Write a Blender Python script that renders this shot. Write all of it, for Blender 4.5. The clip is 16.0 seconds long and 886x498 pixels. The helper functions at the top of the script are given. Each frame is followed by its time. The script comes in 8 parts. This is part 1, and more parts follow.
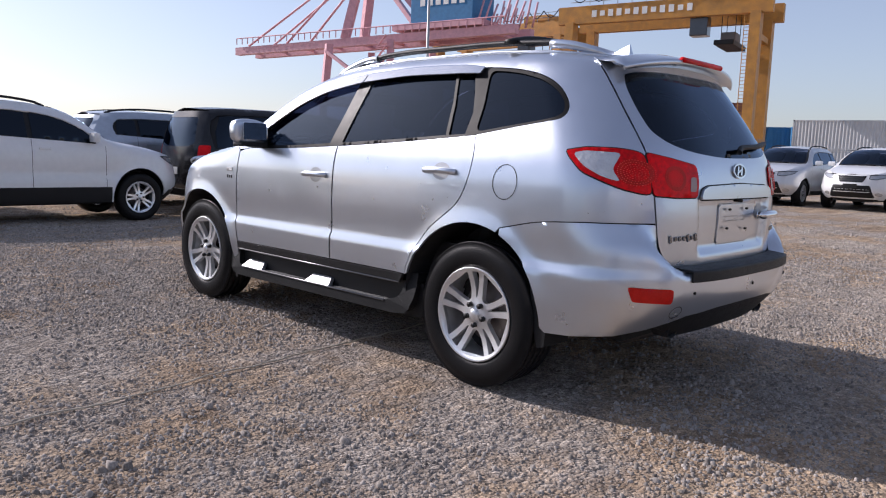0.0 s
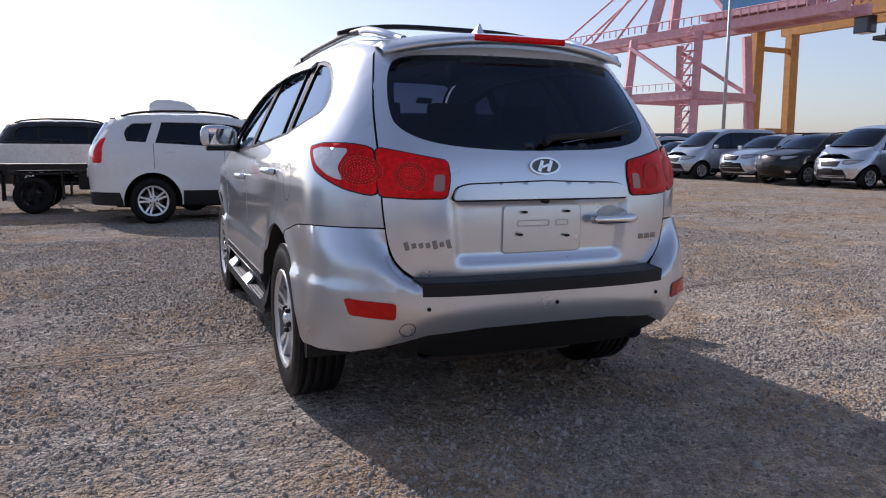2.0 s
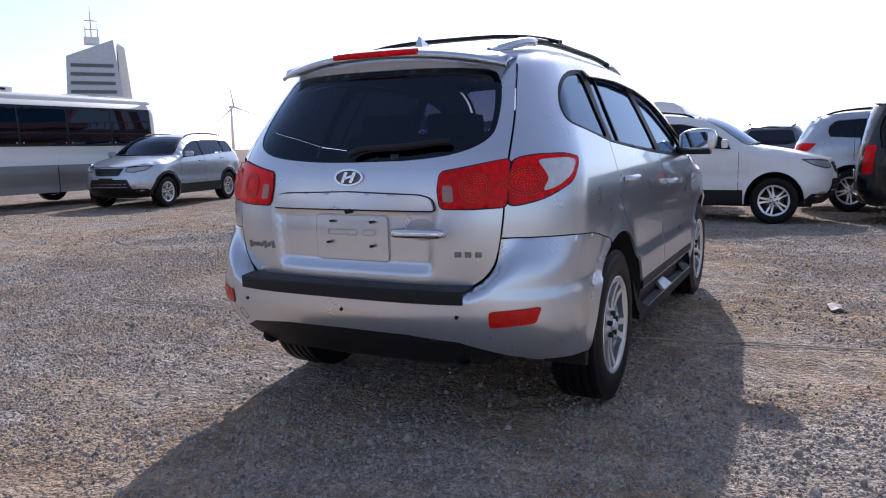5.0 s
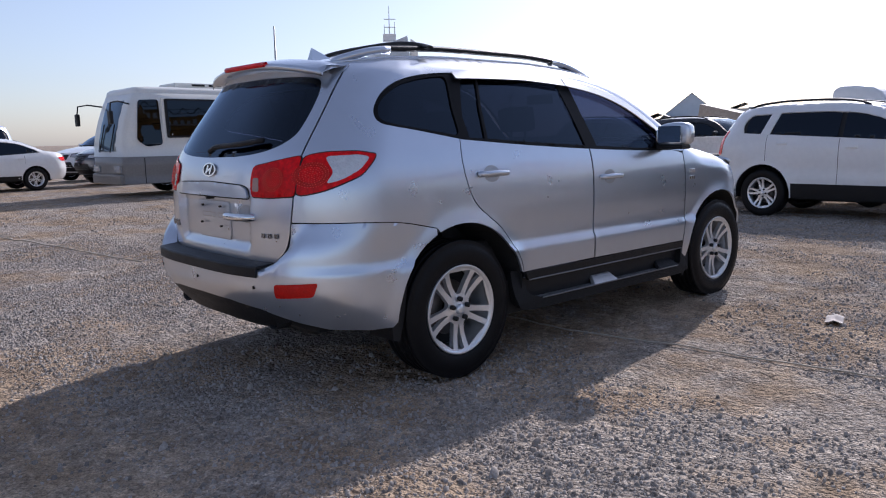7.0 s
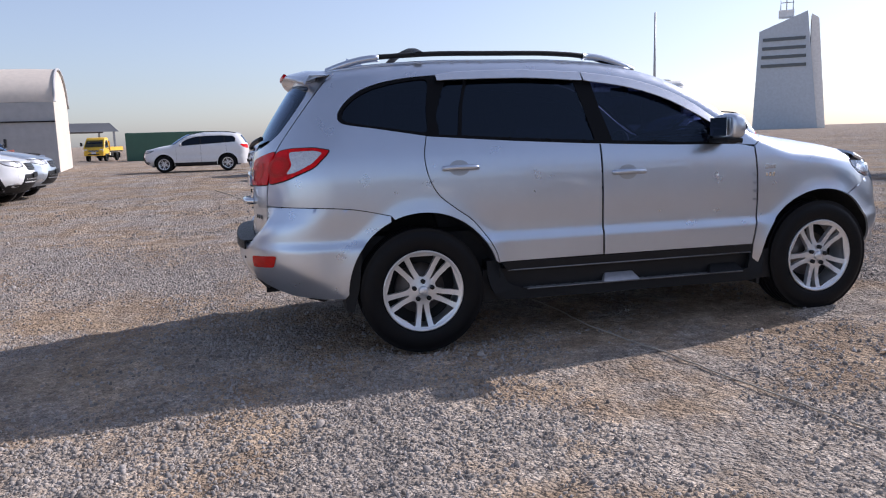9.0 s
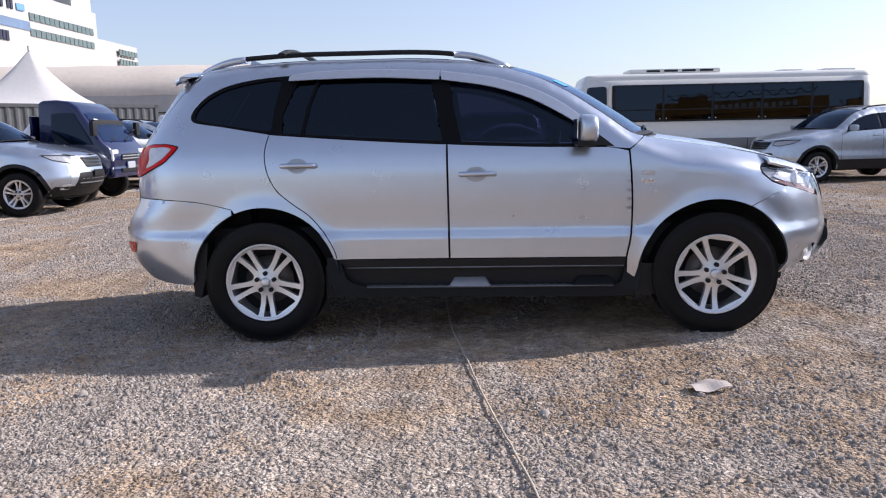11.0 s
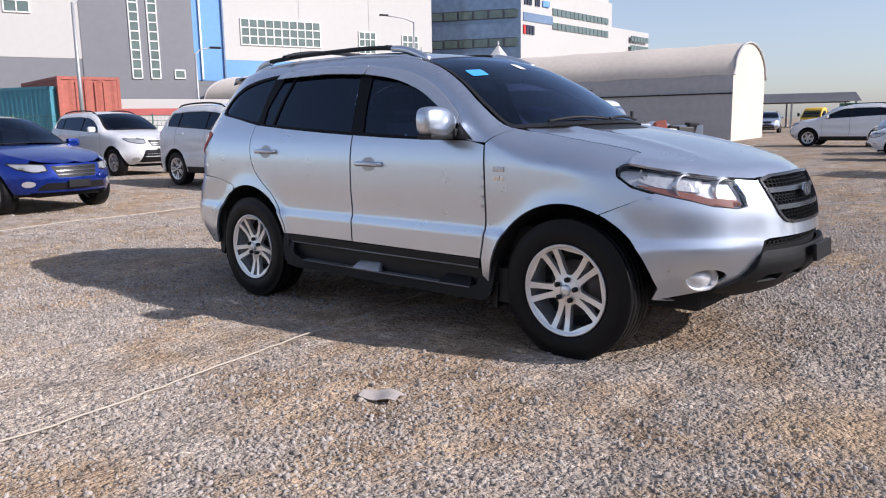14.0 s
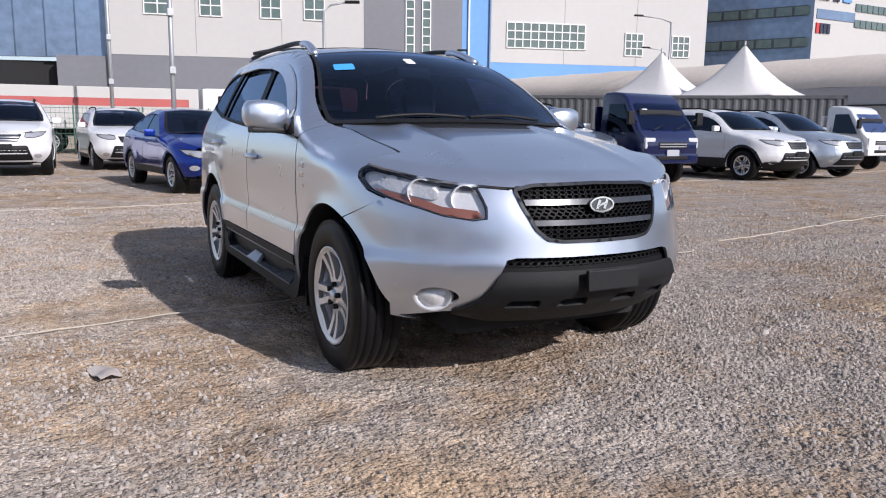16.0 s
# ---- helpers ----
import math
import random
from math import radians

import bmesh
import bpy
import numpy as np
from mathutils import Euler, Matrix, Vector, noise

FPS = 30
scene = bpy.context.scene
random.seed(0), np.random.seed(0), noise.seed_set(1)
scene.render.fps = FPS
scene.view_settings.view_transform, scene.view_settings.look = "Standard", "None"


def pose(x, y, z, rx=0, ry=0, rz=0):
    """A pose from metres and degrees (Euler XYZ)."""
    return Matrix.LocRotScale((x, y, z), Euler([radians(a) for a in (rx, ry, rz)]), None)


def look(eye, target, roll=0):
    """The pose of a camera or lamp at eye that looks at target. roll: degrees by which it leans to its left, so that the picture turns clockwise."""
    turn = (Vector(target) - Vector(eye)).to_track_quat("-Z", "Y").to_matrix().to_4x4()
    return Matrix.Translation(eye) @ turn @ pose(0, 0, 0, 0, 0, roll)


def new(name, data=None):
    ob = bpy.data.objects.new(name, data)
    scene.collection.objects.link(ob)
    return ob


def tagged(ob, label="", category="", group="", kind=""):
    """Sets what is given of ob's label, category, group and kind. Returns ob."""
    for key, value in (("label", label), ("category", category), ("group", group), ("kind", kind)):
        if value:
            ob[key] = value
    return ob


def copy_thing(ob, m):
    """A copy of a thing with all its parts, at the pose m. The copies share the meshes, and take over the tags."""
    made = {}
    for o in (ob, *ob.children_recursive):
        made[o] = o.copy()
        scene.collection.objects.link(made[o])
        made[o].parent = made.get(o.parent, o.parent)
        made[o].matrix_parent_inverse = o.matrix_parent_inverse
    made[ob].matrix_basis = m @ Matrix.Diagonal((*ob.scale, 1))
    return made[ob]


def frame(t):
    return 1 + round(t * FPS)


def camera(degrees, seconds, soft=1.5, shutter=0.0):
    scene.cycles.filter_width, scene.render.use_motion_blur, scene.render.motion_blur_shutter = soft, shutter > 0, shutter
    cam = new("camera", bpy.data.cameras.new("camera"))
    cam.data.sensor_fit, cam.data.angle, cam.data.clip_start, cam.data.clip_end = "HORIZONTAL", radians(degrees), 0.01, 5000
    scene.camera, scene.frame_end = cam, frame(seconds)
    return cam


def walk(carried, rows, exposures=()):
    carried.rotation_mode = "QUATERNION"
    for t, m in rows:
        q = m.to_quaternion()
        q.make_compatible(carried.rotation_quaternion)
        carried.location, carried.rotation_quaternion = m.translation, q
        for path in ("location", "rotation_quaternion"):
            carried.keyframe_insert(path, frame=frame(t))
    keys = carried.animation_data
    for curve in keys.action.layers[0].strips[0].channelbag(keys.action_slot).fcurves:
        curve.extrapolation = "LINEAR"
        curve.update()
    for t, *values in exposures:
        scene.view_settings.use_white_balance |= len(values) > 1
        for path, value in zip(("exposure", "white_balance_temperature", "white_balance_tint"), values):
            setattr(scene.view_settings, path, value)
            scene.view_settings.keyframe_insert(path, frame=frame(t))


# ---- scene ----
cam = camera(61.0, 16.0, soft=1.12)
PATH = [
    (0, (-2.494, 3.713, 1.147), (-1.119, 2.282, 0.894), 2.0),
    (0.5, (-2.94, 3.22, 1.161), (-1.449, 1.909, 0.919), 1.3),
    (1, (-3.24, 2.655, 1.177), (-1.63, 1.493, 0.939), 0.5),
    (1.5, (-3.54, 2.104, 1.192), (-1.784, 1.179, 0.943), -0.8),
    (2, (-3.66, 1.548, 1.185), (-1.823, 0.804, 0.915), 0.4),
    (2.5, (-3.761, 0.952, 1.201), (-1.844, 0.454, 0.925), -0.6),
    (3, (-3.832, 0.424, 1.214), (-1.86, 0.223, 0.944), -1.0),
    (3.2, (-3.824, 0.164, 1.217), (-1.844, 0.058, 0.955), -0.9),
    (5.3, (-3.54, -2.094, 1.236), (-1.819, -1.117, 0.951), -1.4),
    (5.5, (-3.474, -2.297, 1.231), (-1.775, -1.283, 0.937), -1.6),
    (6, (-3.304, -2.826, 1.243), (-1.704, -1.665, 0.939), -0.5),
    (6.5, (-3.029, -3.294, 1.255), (-1.531, -2.005, 0.949), -0.4),
    (7, (-2.704, -3.738, 1.249), (-1.373, -2.274, 0.957), -1.1),
    (7.5, (-2.33, -4.143, 1.232), (-1.163, -2.548, 0.926), -0.8),
    (8, (-1.907, -4.511, 1.244), (-0.895, -2.814, 0.936), -1.4),
    (8.2, (-1.728, -4.671, 1.258), (-0.834, -2.909, 0.948), -1.7),
    (10.3, (0.493, -5.396, 1.205), (0.548, -3.418, 0.915), -0.7),
    (10.5, (0.714, -5.406, 1.218), (0.719, -3.428, 0.921), -0.8),
    (11, (1.309, -5.384, 1.244), (1.21, -3.411, 0.935), -1.1),
    (11.5, (1.911, -5.334, 1.256), (1.735, -3.367, 0.94), -1.3),
    (12, (2.481, -5.181, 1.262), (2.168, -3.234, 0.932), -1.8),
    (12.5, (3.085, -5.001, 1.259), (2.446, -3.134, 0.931), -3.0),
    (13, (3.677, -4.765, 1.24), (2.762, -3.016, 0.918), -2.3),
    (13.5, (4.222, -4.523, 1.247), (3.106, -2.895, 0.926), -2.1),
    (14, (4.72, -4.164, 1.233), (3.422, -2.678, 0.903), -1.0),
    (14.5, (5.162, -3.721, 1.234), (3.725, -2.369, 0.911), -1.4),
    (15, (5.537, -3.219, 1.213), (3.995, -1.985, 0.899), 0.4),
    (15.5, (5.856, -2.674, 1.206), (4.208, -1.587, 0.89), 0.2),
    (16, (6.112, -2.116, 1.19), (4.369, -1.188, 0.869), 0.7),
]
walk(cam, [(t, look(eye, target, roll)) for t, eye, target, roll in PATH], exposures=[(0.0, 0.13, 6150, 20), (3.0, 0.03, 5950, 19), (5.5, 0.35, 5850, 19), (6.5, 0.13, 5850, 19), (8.0, 0.08, 5850, 19), (10.5, 0.42, 6100, 19), (13.5, 0.30, 6100, 18), (14.5, 0.18, 6050, 17), (16, 0.06, 6050, 17)])

# ---------------------------------------------------------------- world and sun
SUN_ELEV, SUN_AZ = radians(32.0), radians(18.0)
world = bpy.data.worlds.new("sky")
scene.world = world
world.use_nodes = True
wn = world.node_tree
sky = wn.nodes.new("ShaderNodeTexSky")
sky.sky_type, sky.sun_disc = "NISHITA", False
sky.sun_elevation, sky.sun_rotation = SUN_ELEV, radians(90) - SUN_AZ
sky.air_density, sky.dust_density, sky.ozone_density = 1.0, 1.0, 2.3
wbg = wn.nodes["Background"]
# thin bright haze: a paler, less saturated sky
hsv = wn.nodes.new("ShaderNodeHueSaturation")
hsv.inputs["Saturation"].default_value = 0.82
haze = wn.nodes.new("ShaderNodeMix")
haze.data_type, haze.blend_type = "RGBA", "MIX"
haze.inputs[0].default_value = 0.12
haze.inputs[7].default_value = (6.2, 6.4, 6.9, 1)
wn.links.new(sky.outputs[0], hsv.inputs["Color"])
wn.links.new(hsv.outputs[0], haze.inputs[6])
wn.links.new(haze.outputs[2], wbg.inputs[0])
wbg.inputs[1].default_value = 0.12
sun = new("sun", bpy.data.lights.new("sun", "SUN"))
sun.data.energy, sun.data.angle, sun.data.color = 4.8, radians(0.6), (1.0, 0.94, 0.86)
to_sun = Vector((math.cos(SUN_AZ) * math.cos(SUN_ELEV), math.sin(SUN_AZ) * math.cos(SUN_ELEV), math.sin(SUN_ELEV)))
sun.matrix_world = look(to_sun * 50, (0, 0, 0))


# ---------------------------------------------------------------- materials
def material(name, color, rough=0.5, metal=0.0, var=0.12, scale=6.0, bump=0.0, bump_scale=40.0, coat=0.0, spec=0.5, dirt=None, detail=4.0):
    """A node material: base colour varied at two scales, with roughness and fine relief."""
    m = bpy.data.materials.new(name)
    m.use_nodes = True
    t = m.node_tree
    b = t.nodes["Principled BSDF"]
    b.inputs["Metallic"].default_value = metal
    b.inputs["Coat Weight"].default_value = coat
    b.inputs["Coat Roughness"].default_value = 0.03
    b.inputs["Specular IOR Level"].default_value = spec
    geo = t.nodes.new("ShaderNodeTexCoord")
    big, small = t.nodes.new("ShaderNodeTexNoise"), t.nodes.new("ShaderNodeTexNoise")
    big.inputs["Scale"].default_value, small.inputs["Scale"].default_value = scale * 0.2, scale * 4
    big.inputs["Detail"].default_value = small.inputs["Detail"].default_value = detail
    for n in (big, small):
        t.links.new(geo.outputs["Object"], n.inputs["Vector"])
    add = t.nodes.new("ShaderNodeMath")
    add.operation = "ADD"
    t.links.new(big.outputs[0], add.inputs[0])
    t.links.new(small.outputs[0], add.inputs[1])
    half = t.nodes.new("ShaderNodeMath")
    half.operation = "MULTIPLY"
    half.inputs[1].default_value = 0.5
    t.links.new(add.outputs[0], half.inputs[0])
    ramp = t.nodes.new("ShaderNodeValToRGB")
    c = Vector(color[:3])
    lo, hi = c * (1 - var), c * (1 + var)
    if dirt:
        lo = c.lerp(Vector(dirt), min(1, var * 3))
    ramp.color_ramp.elements[0].position, ramp.color_ramp.elements[1].position = 0.36, 0.64
    ramp.color_ramp.elements[0].color, ramp.color_ramp.elements[1].color = (*lo, 1), (*[min(1, v) for v in hi], 1)
    t.links.new(half.outputs[0], ramp.inputs[0])
    t.links.new(ramp.outputs[0], b.inputs["Base Color"])
    rr = t.nodes.new("ShaderNodeMapRange")
    rr.inputs["To Min"].default_value, rr.inputs["To Max"].default_value = max(0.02, rough * 0.85), min(1, rough * 1.15)
    t.links.new(small.outputs[0], rr.inputs["Value"])
    t.links.new(rr.outputs[0], b.inputs["Roughness"])
    if bump:
        bn, bt = t.nodes.new("ShaderNodeBump"), t.nodes.new("ShaderNodeTexNoise")
        bt.inputs["Scale"].default_value, bt.inputs["Detail"].default_value = bump_scale, 5
        t.links.new(geo.outputs["Object"], bt.inputs["Vector"])
        bn.inputs["Strength"].default_value, bn.inputs["Distance"].default_value = bump, 0.02
        t.links.new(bt.outputs[0], bn.inputs["Height"])
        t.links.new(bn.outputs[0], b.inputs["Normal"])
    return m


def glass(name, tint, rough=0.015, ior=1.5):
    """Tinted car glass: a Fresnel mix of a mirror and a tinted see-through pane."""
    m = bpy.data.materials.new(name)
    m.use_nodes = True
    t = m.node_tree
    t.nodes.remove(t.nodes["Principled BSDF"])
    lw, po, fr, gl, tr, mix = (t.nodes.new("ShaderNode" + k) for k in ("LayerWeight", "Math", "Math", "BsdfGlossy", "BsdfTransparent", "MixShader"))
    lw.inputs["Blend"].default_value = 0.5
    po.operation, fr.operation = "POWER", "MULTIPLY_ADD"
    po.inputs[1].default_value = 4.5
    fr.inputs[1].default_value, fr.inputs[2].default_value = 0.9, ((ior - 1) / (ior + 1)) ** 2 + 0.005
    t.links.new(lw.outputs["Facing"], po.inputs[0])
    t.links.new(po.outputs[0], fr.inputs[0])
    gl.inputs["Roughness"].default_value = rough
    # mirror coloured blue, painting a bluer sky into the reflections
    gl.inputs["Color"].default_value = (0.62, 0.78, 1.0, 1)
    tr.inputs["Color"].default_value = (*tint, 1)
    t.links.new(fr.outputs[0], mix.inputs[0])
    t.links.new(tr.outputs[0], mix.inputs[1])
    t.links.new(gl.outputs[0], mix.inputs[2])
    t.links.new(mix.outputs[0], t.nodes["Material Output"].inputs[0])
    return m


def paint(name, color, metal=0.75, rough=0.32, dust=0.1):
    return material(name, color, rough, metal, var=dust, scale=3.0, coat=0.8)


SILVER = material("silver_metallic_paint", (0.585, 0.63, 0.70), 0.29, 0.90, var=0.02, scale=2.0, coat=1.0)
BLACK_PLASTIC = material("black_plastic", (0.011, 0.011, 0.012), 0.5, spec=0.3, bump=0.15, bump_scale=300)
GREY_PLASTIC = material("dark_grey_plastic", (0.011, 0.0115, 0.0125), 0.55, spec=0.22, bump=0.2, bump_scale=350)
RUBBER = material("tyre_rubber", (0.007, 0.007, 0.008), 0.42, bump=0.12, bump_scale=180, dirt=(0.018, 0.017, 0.016), var=0.08, spec=0.15)
ALLOY = material("alloy_silver", (0.74, 0.75, 0.76), 0.3, 0.7, var=0.06)
CHROME = material("chrome", (0.78, 0.79, 0.8), 0.1, 1.0, var=0.03)
BRAKE = material("brake_iron", (0.16, 0.14, 0.13), 0.5, 0.8)
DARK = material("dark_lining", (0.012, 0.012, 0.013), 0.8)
GLOSS_BLACK = material("gloss_black_trim", (0.006, 0.006, 0.007), 0.45, spec=0.1)
TREAD_GREY = material("grey_step_rubber", (0.15, 0.148, 0.145), 0.6, var=0.2, scale=30, bump=0.4, bump_scale=160)
STEP_METAL = material("bright_step_metal", (0.48, 0.48, 0.485), 0.42, 0.75, var=0.15, bump=0.1, bump_scale=200)
DULL_STRIP = material("dull_trim_strip", (0.20, 0.20, 0.205), 0.35, 0.8, var=0.15)
EMBLEM_FIELD = material("emblem_field_grey", (0.11, 0.113, 0.12), 0.35, 0.6)
BADGE = material("dark_chrome_badge", (0.22, 0.22, 0.23), 0.25, 0.9)
SEAT = material("grey_seat_cloth", (0.03, 0.03, 0.034), 0.85, bump=0.2, bump_scale=150)
TINT = glass("privacy_glass", (0.012, 0.014, 0.024))
REAR_TINT = glass("rear_privacy_glass", (0.11, 0.12, 0.18))
FRONT_TINT = glass("windscreen_glass", (0.26, 0.31, 0.46))
DOOR_TINT = glass("front_door_glass", (0.09, 0.10, 0.17))
CLEAR = glass("clear_lens", (0.97, 0.97, 0.97))
BOWL = material("bright_lamp_bowl", (0.92, 0.92, 0.92), 0.22, 0.6, var=0.03)
RED_LENS = material("red_lens", (0.68, 0.006, 0.008), 0.16, coat=0.0, spec=0.16, bump=0.1, bump_scale=120, var=0.35, scale=14)
RED_SPOT = material("red_lens_facet", (0.95, 0.10, 0.07), 0.4, spec=0.15, var=0.1)
RED_DEEP = material("red_reflector", (0.55, 0.012, 0.007), 0.16, coat=0.05, spec=0.2, bump=0.2, bump_scale=140, var=0.2)
WHITE_LENS = material("clear_ribbed_lens", (0.62, 0.62, 0.62), 0.12, 0.4, coat=1.0, bump=0.3, bump_scale=60)
LAMP_FAR = material("lamp_glass", (0.42, 0.43, 0.44), 0.15, 0.4, var=0.3, scale=20, coat=0.5)
LAMP_BED = material("lamp_inner_grey", (0.66, 0.66, 0.66), 0.3, 0.3, var=0.1, scale=25)
SMOKED_LENS = material("smoked_clear_lens", (0.30, 0.16, 0.14), 0.12, 0.2, coat=0.5, bump=0.2, bump_scale=90)
AMBER = material("amber_lens", (0.24, 0.085, 0.05), 0.3, coat=0.3)
PLATE_GREY = material("bare_plate_metal", (0.55, 0.57, 0.6), 0.4, 0.5)
STICKER = material("blue_sticker", (0.06, 0.35, 0.75), 0.5)
WHITE_PLASTIC = material("white_plastic", (0.75, 0.75, 0.73), 0.5)
WHITE_PAINT = paint("white_car_paint", (0.72, 0.72, 0.715), metal=0.0, rough=0.3, dust=0.04)
BLACK_PAINT = material("black_car_paint", (0.008, 0.008, 0.010), 0.22, 0.0, var=0.2, scale=3.0, coat=0.2, spec=0.35)
SLATE_PAINT = paint("slate_grey_paint", (0.12, 0.14, 0.17), metal=0.6, rough=0.3)
PEARL_PAINT = paint("pearl_silver_paint", (0.60, 0.61, 0.62), metal=0.3, rough=0.3, dust=0.04)
GREY_PAINT = paint("grey_metallic_paint", (0.05, 0.055, 0.066), metal=0.5, rough=0.3)
ICE_PAINT = paint("ice_blue_silver_paint", (0.45, 0.50, 0.56), metal=0.7, rough=0.32)
BLUE_PAINT = paint("bright_blue_paint", (0.005, 0.03, 0.26), metal=0.6, rough=0.22)
NAVY_PAINT = paint("navy_blue_paint", (0.006, 0.011, 0.055), metal=0.1, rough=0.22)


# ---------------------------------------------------------------- mesh helpers
def mesh_part(name, V, F, mat, parent=None, label="", smooth=True):
    me = bpy.data.meshes.new(name)
    me.from_pydata([tuple(map(float, v)) for v in V], [], [tuple(map(int, f)) for f in F])
    me.materials.append(mat)
    if smooth:
        me.polygons.foreach_set("use_smooth", [True] * len(me.polygons))
    ob = new(name, me)
    ob.parent = parent
    return tagged(ob, label)


def bm_part(name, bm, mat, parent=None, label="", smooth=False):
    me = bpy.data.meshes.new(name)
    bm.to_mesh(me)
    bm.free()
    me.materials.append(mat)
    if smooth:
        me.polygons.foreach_set("use_smooth", [True] * len(me.polygons))
    ob = new(name, me)
    ob.parent = parent
    return tagged(ob, label)


def thing(name, label, category, m=None, group="", kind=""):
    ob = new(name)
    if m is not None:
        ob.matrix_world = m
    return tagged(ob, label, category, group, kind)


def add_box(bm, c, s, bevel=0.0, rz=0.0, ry=0.0, rx=0.0):
    r = bmesh.ops.create_cube(bm, size=1.0, matrix=pose(*c, rx, ry, rz) @ Matrix.Diagonal((*s, 1)))
    if bevel:
        es = list({e for v in r["verts"] for e in v.link_edges})
        bmesh.ops.bevel(bm, geom=es, offset=bevel, segments=2, affect="EDGES", profile=0.7)


def add_rod(bm, a, b, r1, r2=None, seg=8):
    a, b = Vector(a), Vector(b)
    d = b - a
    m = Matrix.Translation((a + b) / 2) @ d.to_track_quat("Z", "Y").to_matrix().to_4x4()
    bmesh.ops.create_cone(bm, cap_ends=True, segments=seg, radius1=r1, radius2=r1 if r2 is None else r2, depth=d.length, matrix=m)


def box_part(name, c, s, mat, parent=None, label="", bevel=0.01, rz=0.0, ry=0.0, rx=0.0):
    bm = bmesh.new()
    add_box(bm, c, s, bevel, rz, ry, rx)
    return bm_part(name, bm, mat, parent, label)


def rod_part(name, a, b, r, mat, parent=None, label="", r2=None, seg=10):
    bm = bmesh.new()
    add_rod(bm, a, b, r, r2, seg)
    return bm_part(name, bm, mat, parent, label, smooth=True)


def kn(*pts):
    """A smooth monotone curve through knots (x, y); constant outside them."""
    xs, ys = np.array([p[0] for p in pts], float), np.array([p[1] for p in pts], float)
    h, d = np.diff(xs), np.diff(ys) / np.diff(xs)
    s = np.zeros(len(xs))
    s[0], s[-1] = d[0], d[-1]
    for i in range(1, len(xs) - 1):
        if d[i - 1] * d[i] > 0:
            w1, w2 = 2 * h[i] + h[i - 1], h[i] + 2 * h[i - 1]
            s[i] = (w1 + w2) / (w1 / d[i - 1] + w2 / d[i])

    def f(x):
        x = np.clip(np.asarray(x, float), xs[0], xs[-1])
        i = np.clip(np.searchsorted(xs, x) - 1, 0, len(h) - 1)
        t = (x - xs[i]) / h[i]
        return ys[i] * (1 + 2 * t) * (1 - t) ** 2 + s[i] * h[i] * t * (1 - t) ** 2 + ys[i + 1] * t * t * (3 - 2 * t) + s[i + 1] * h[i] * t * t * (t - 1)
    return f


def curve(pts, n=8):
    """Catmull-Rom samples through the points of an open curve."""
    p = np.array(pts, float)
    q = np.vstack([2 * p[0] - p[1], p, 2 * p[-1] - p[-2]])
    out = []
    for i in range(len(p) - 1):
        a, b, c, d = q[i:i + 4]
        for t in np.linspace(0, 1, n, endpoint=False):
            out.append(0.5 * (2 * b + (c - a) * t + (2 * a - 5 * b + 4 * c - d) * t * t + (3 * b - a - 3 * c + d) * t ** 3))
    return np.array(out + [p[-1]])


def ring(pts, n=8):
    """A closed smooth loop."""
    p = [np.array(v, float) for v in pts]
    q = np.array(p[-2:] + p + p[:2])
    return curve(q, n)[2 * n:-2 * n - 1] if len(p) > 2 else np.array(p)


def rounded(pts, r=0.02, n=4):
    """A polygon with its corners rounded."""
    p, out = np.array(pts, float), []
    for i in range(len(p)):
        a, b, c = p[i - 1], p[i], p[(i + 1) % len(p)]
        la, lc = np.linalg.norm(a - b), np.linalg.norm(c - b)
        k = min(r, la * 0.45, lc * 0.45)
        s, e = b + (a - b) / la * k, b + (c - b) / lc * k
        for t in np.linspace(0, 1, n + 1):
            out.append((1 - t) ** 2 * s + 2 * t * (1 - t) * b + t * t * e)
    return np.array(out)


def arc(cx, cz, r, a0, a1, n=28):
    a = np.radians(np.linspace(a0, a1, n))
    return np.c_[cx + r * np.cos(a), cz + r * np.sin(a)]


def resample(loop, step):
    p = np.vstack([loop, loop[:1]])
    out = []
    for a, b in zip(p[:-1], p[1:]):
        d = np.linalg.norm(b - a)
        if d < 1e-5:
            continue
        n = max(1, int(math.ceil(d / step)))
        out.extend(a + (b - a) * k / n for k in range(n))
    return np.array(out)


def shrink(loop, gap):
    """The loop moved inwards by gap."""
    p = np.array(loop)
    a, b = np.roll(p, 1, 0), np.roll(p, -1, 0)
    t = b - a
    t /= np.maximum(np.linalg.norm(t, axis=1, keepdims=True), 1e-9)
    area = np.sum(p[:, 0] * b[:, 1] - b[:, 0] * p[:, 1])
    n = np.c_[-t[:, 1], t[:, 0]] * (1 if area > 0 else -1)
    return p + n * gap


def inside(q, loops):
    hit = np.zeros(len(q), bool)
    for L in loops:
        a, b = L, np.roll(L, -1, 0)
        for (x1, y1), (x2, y2) in zip(a, b):
            if y1 == y2:
                continue
            c = (q[:, 1] < max(y1, y2)) & (q[:, 1] >= min(y1, y2))
            hit ^= c & (q[:, 0] < x1 + (q[:, 1] - y1) * (x2 - x1) / (y2 - y1))
    return hit


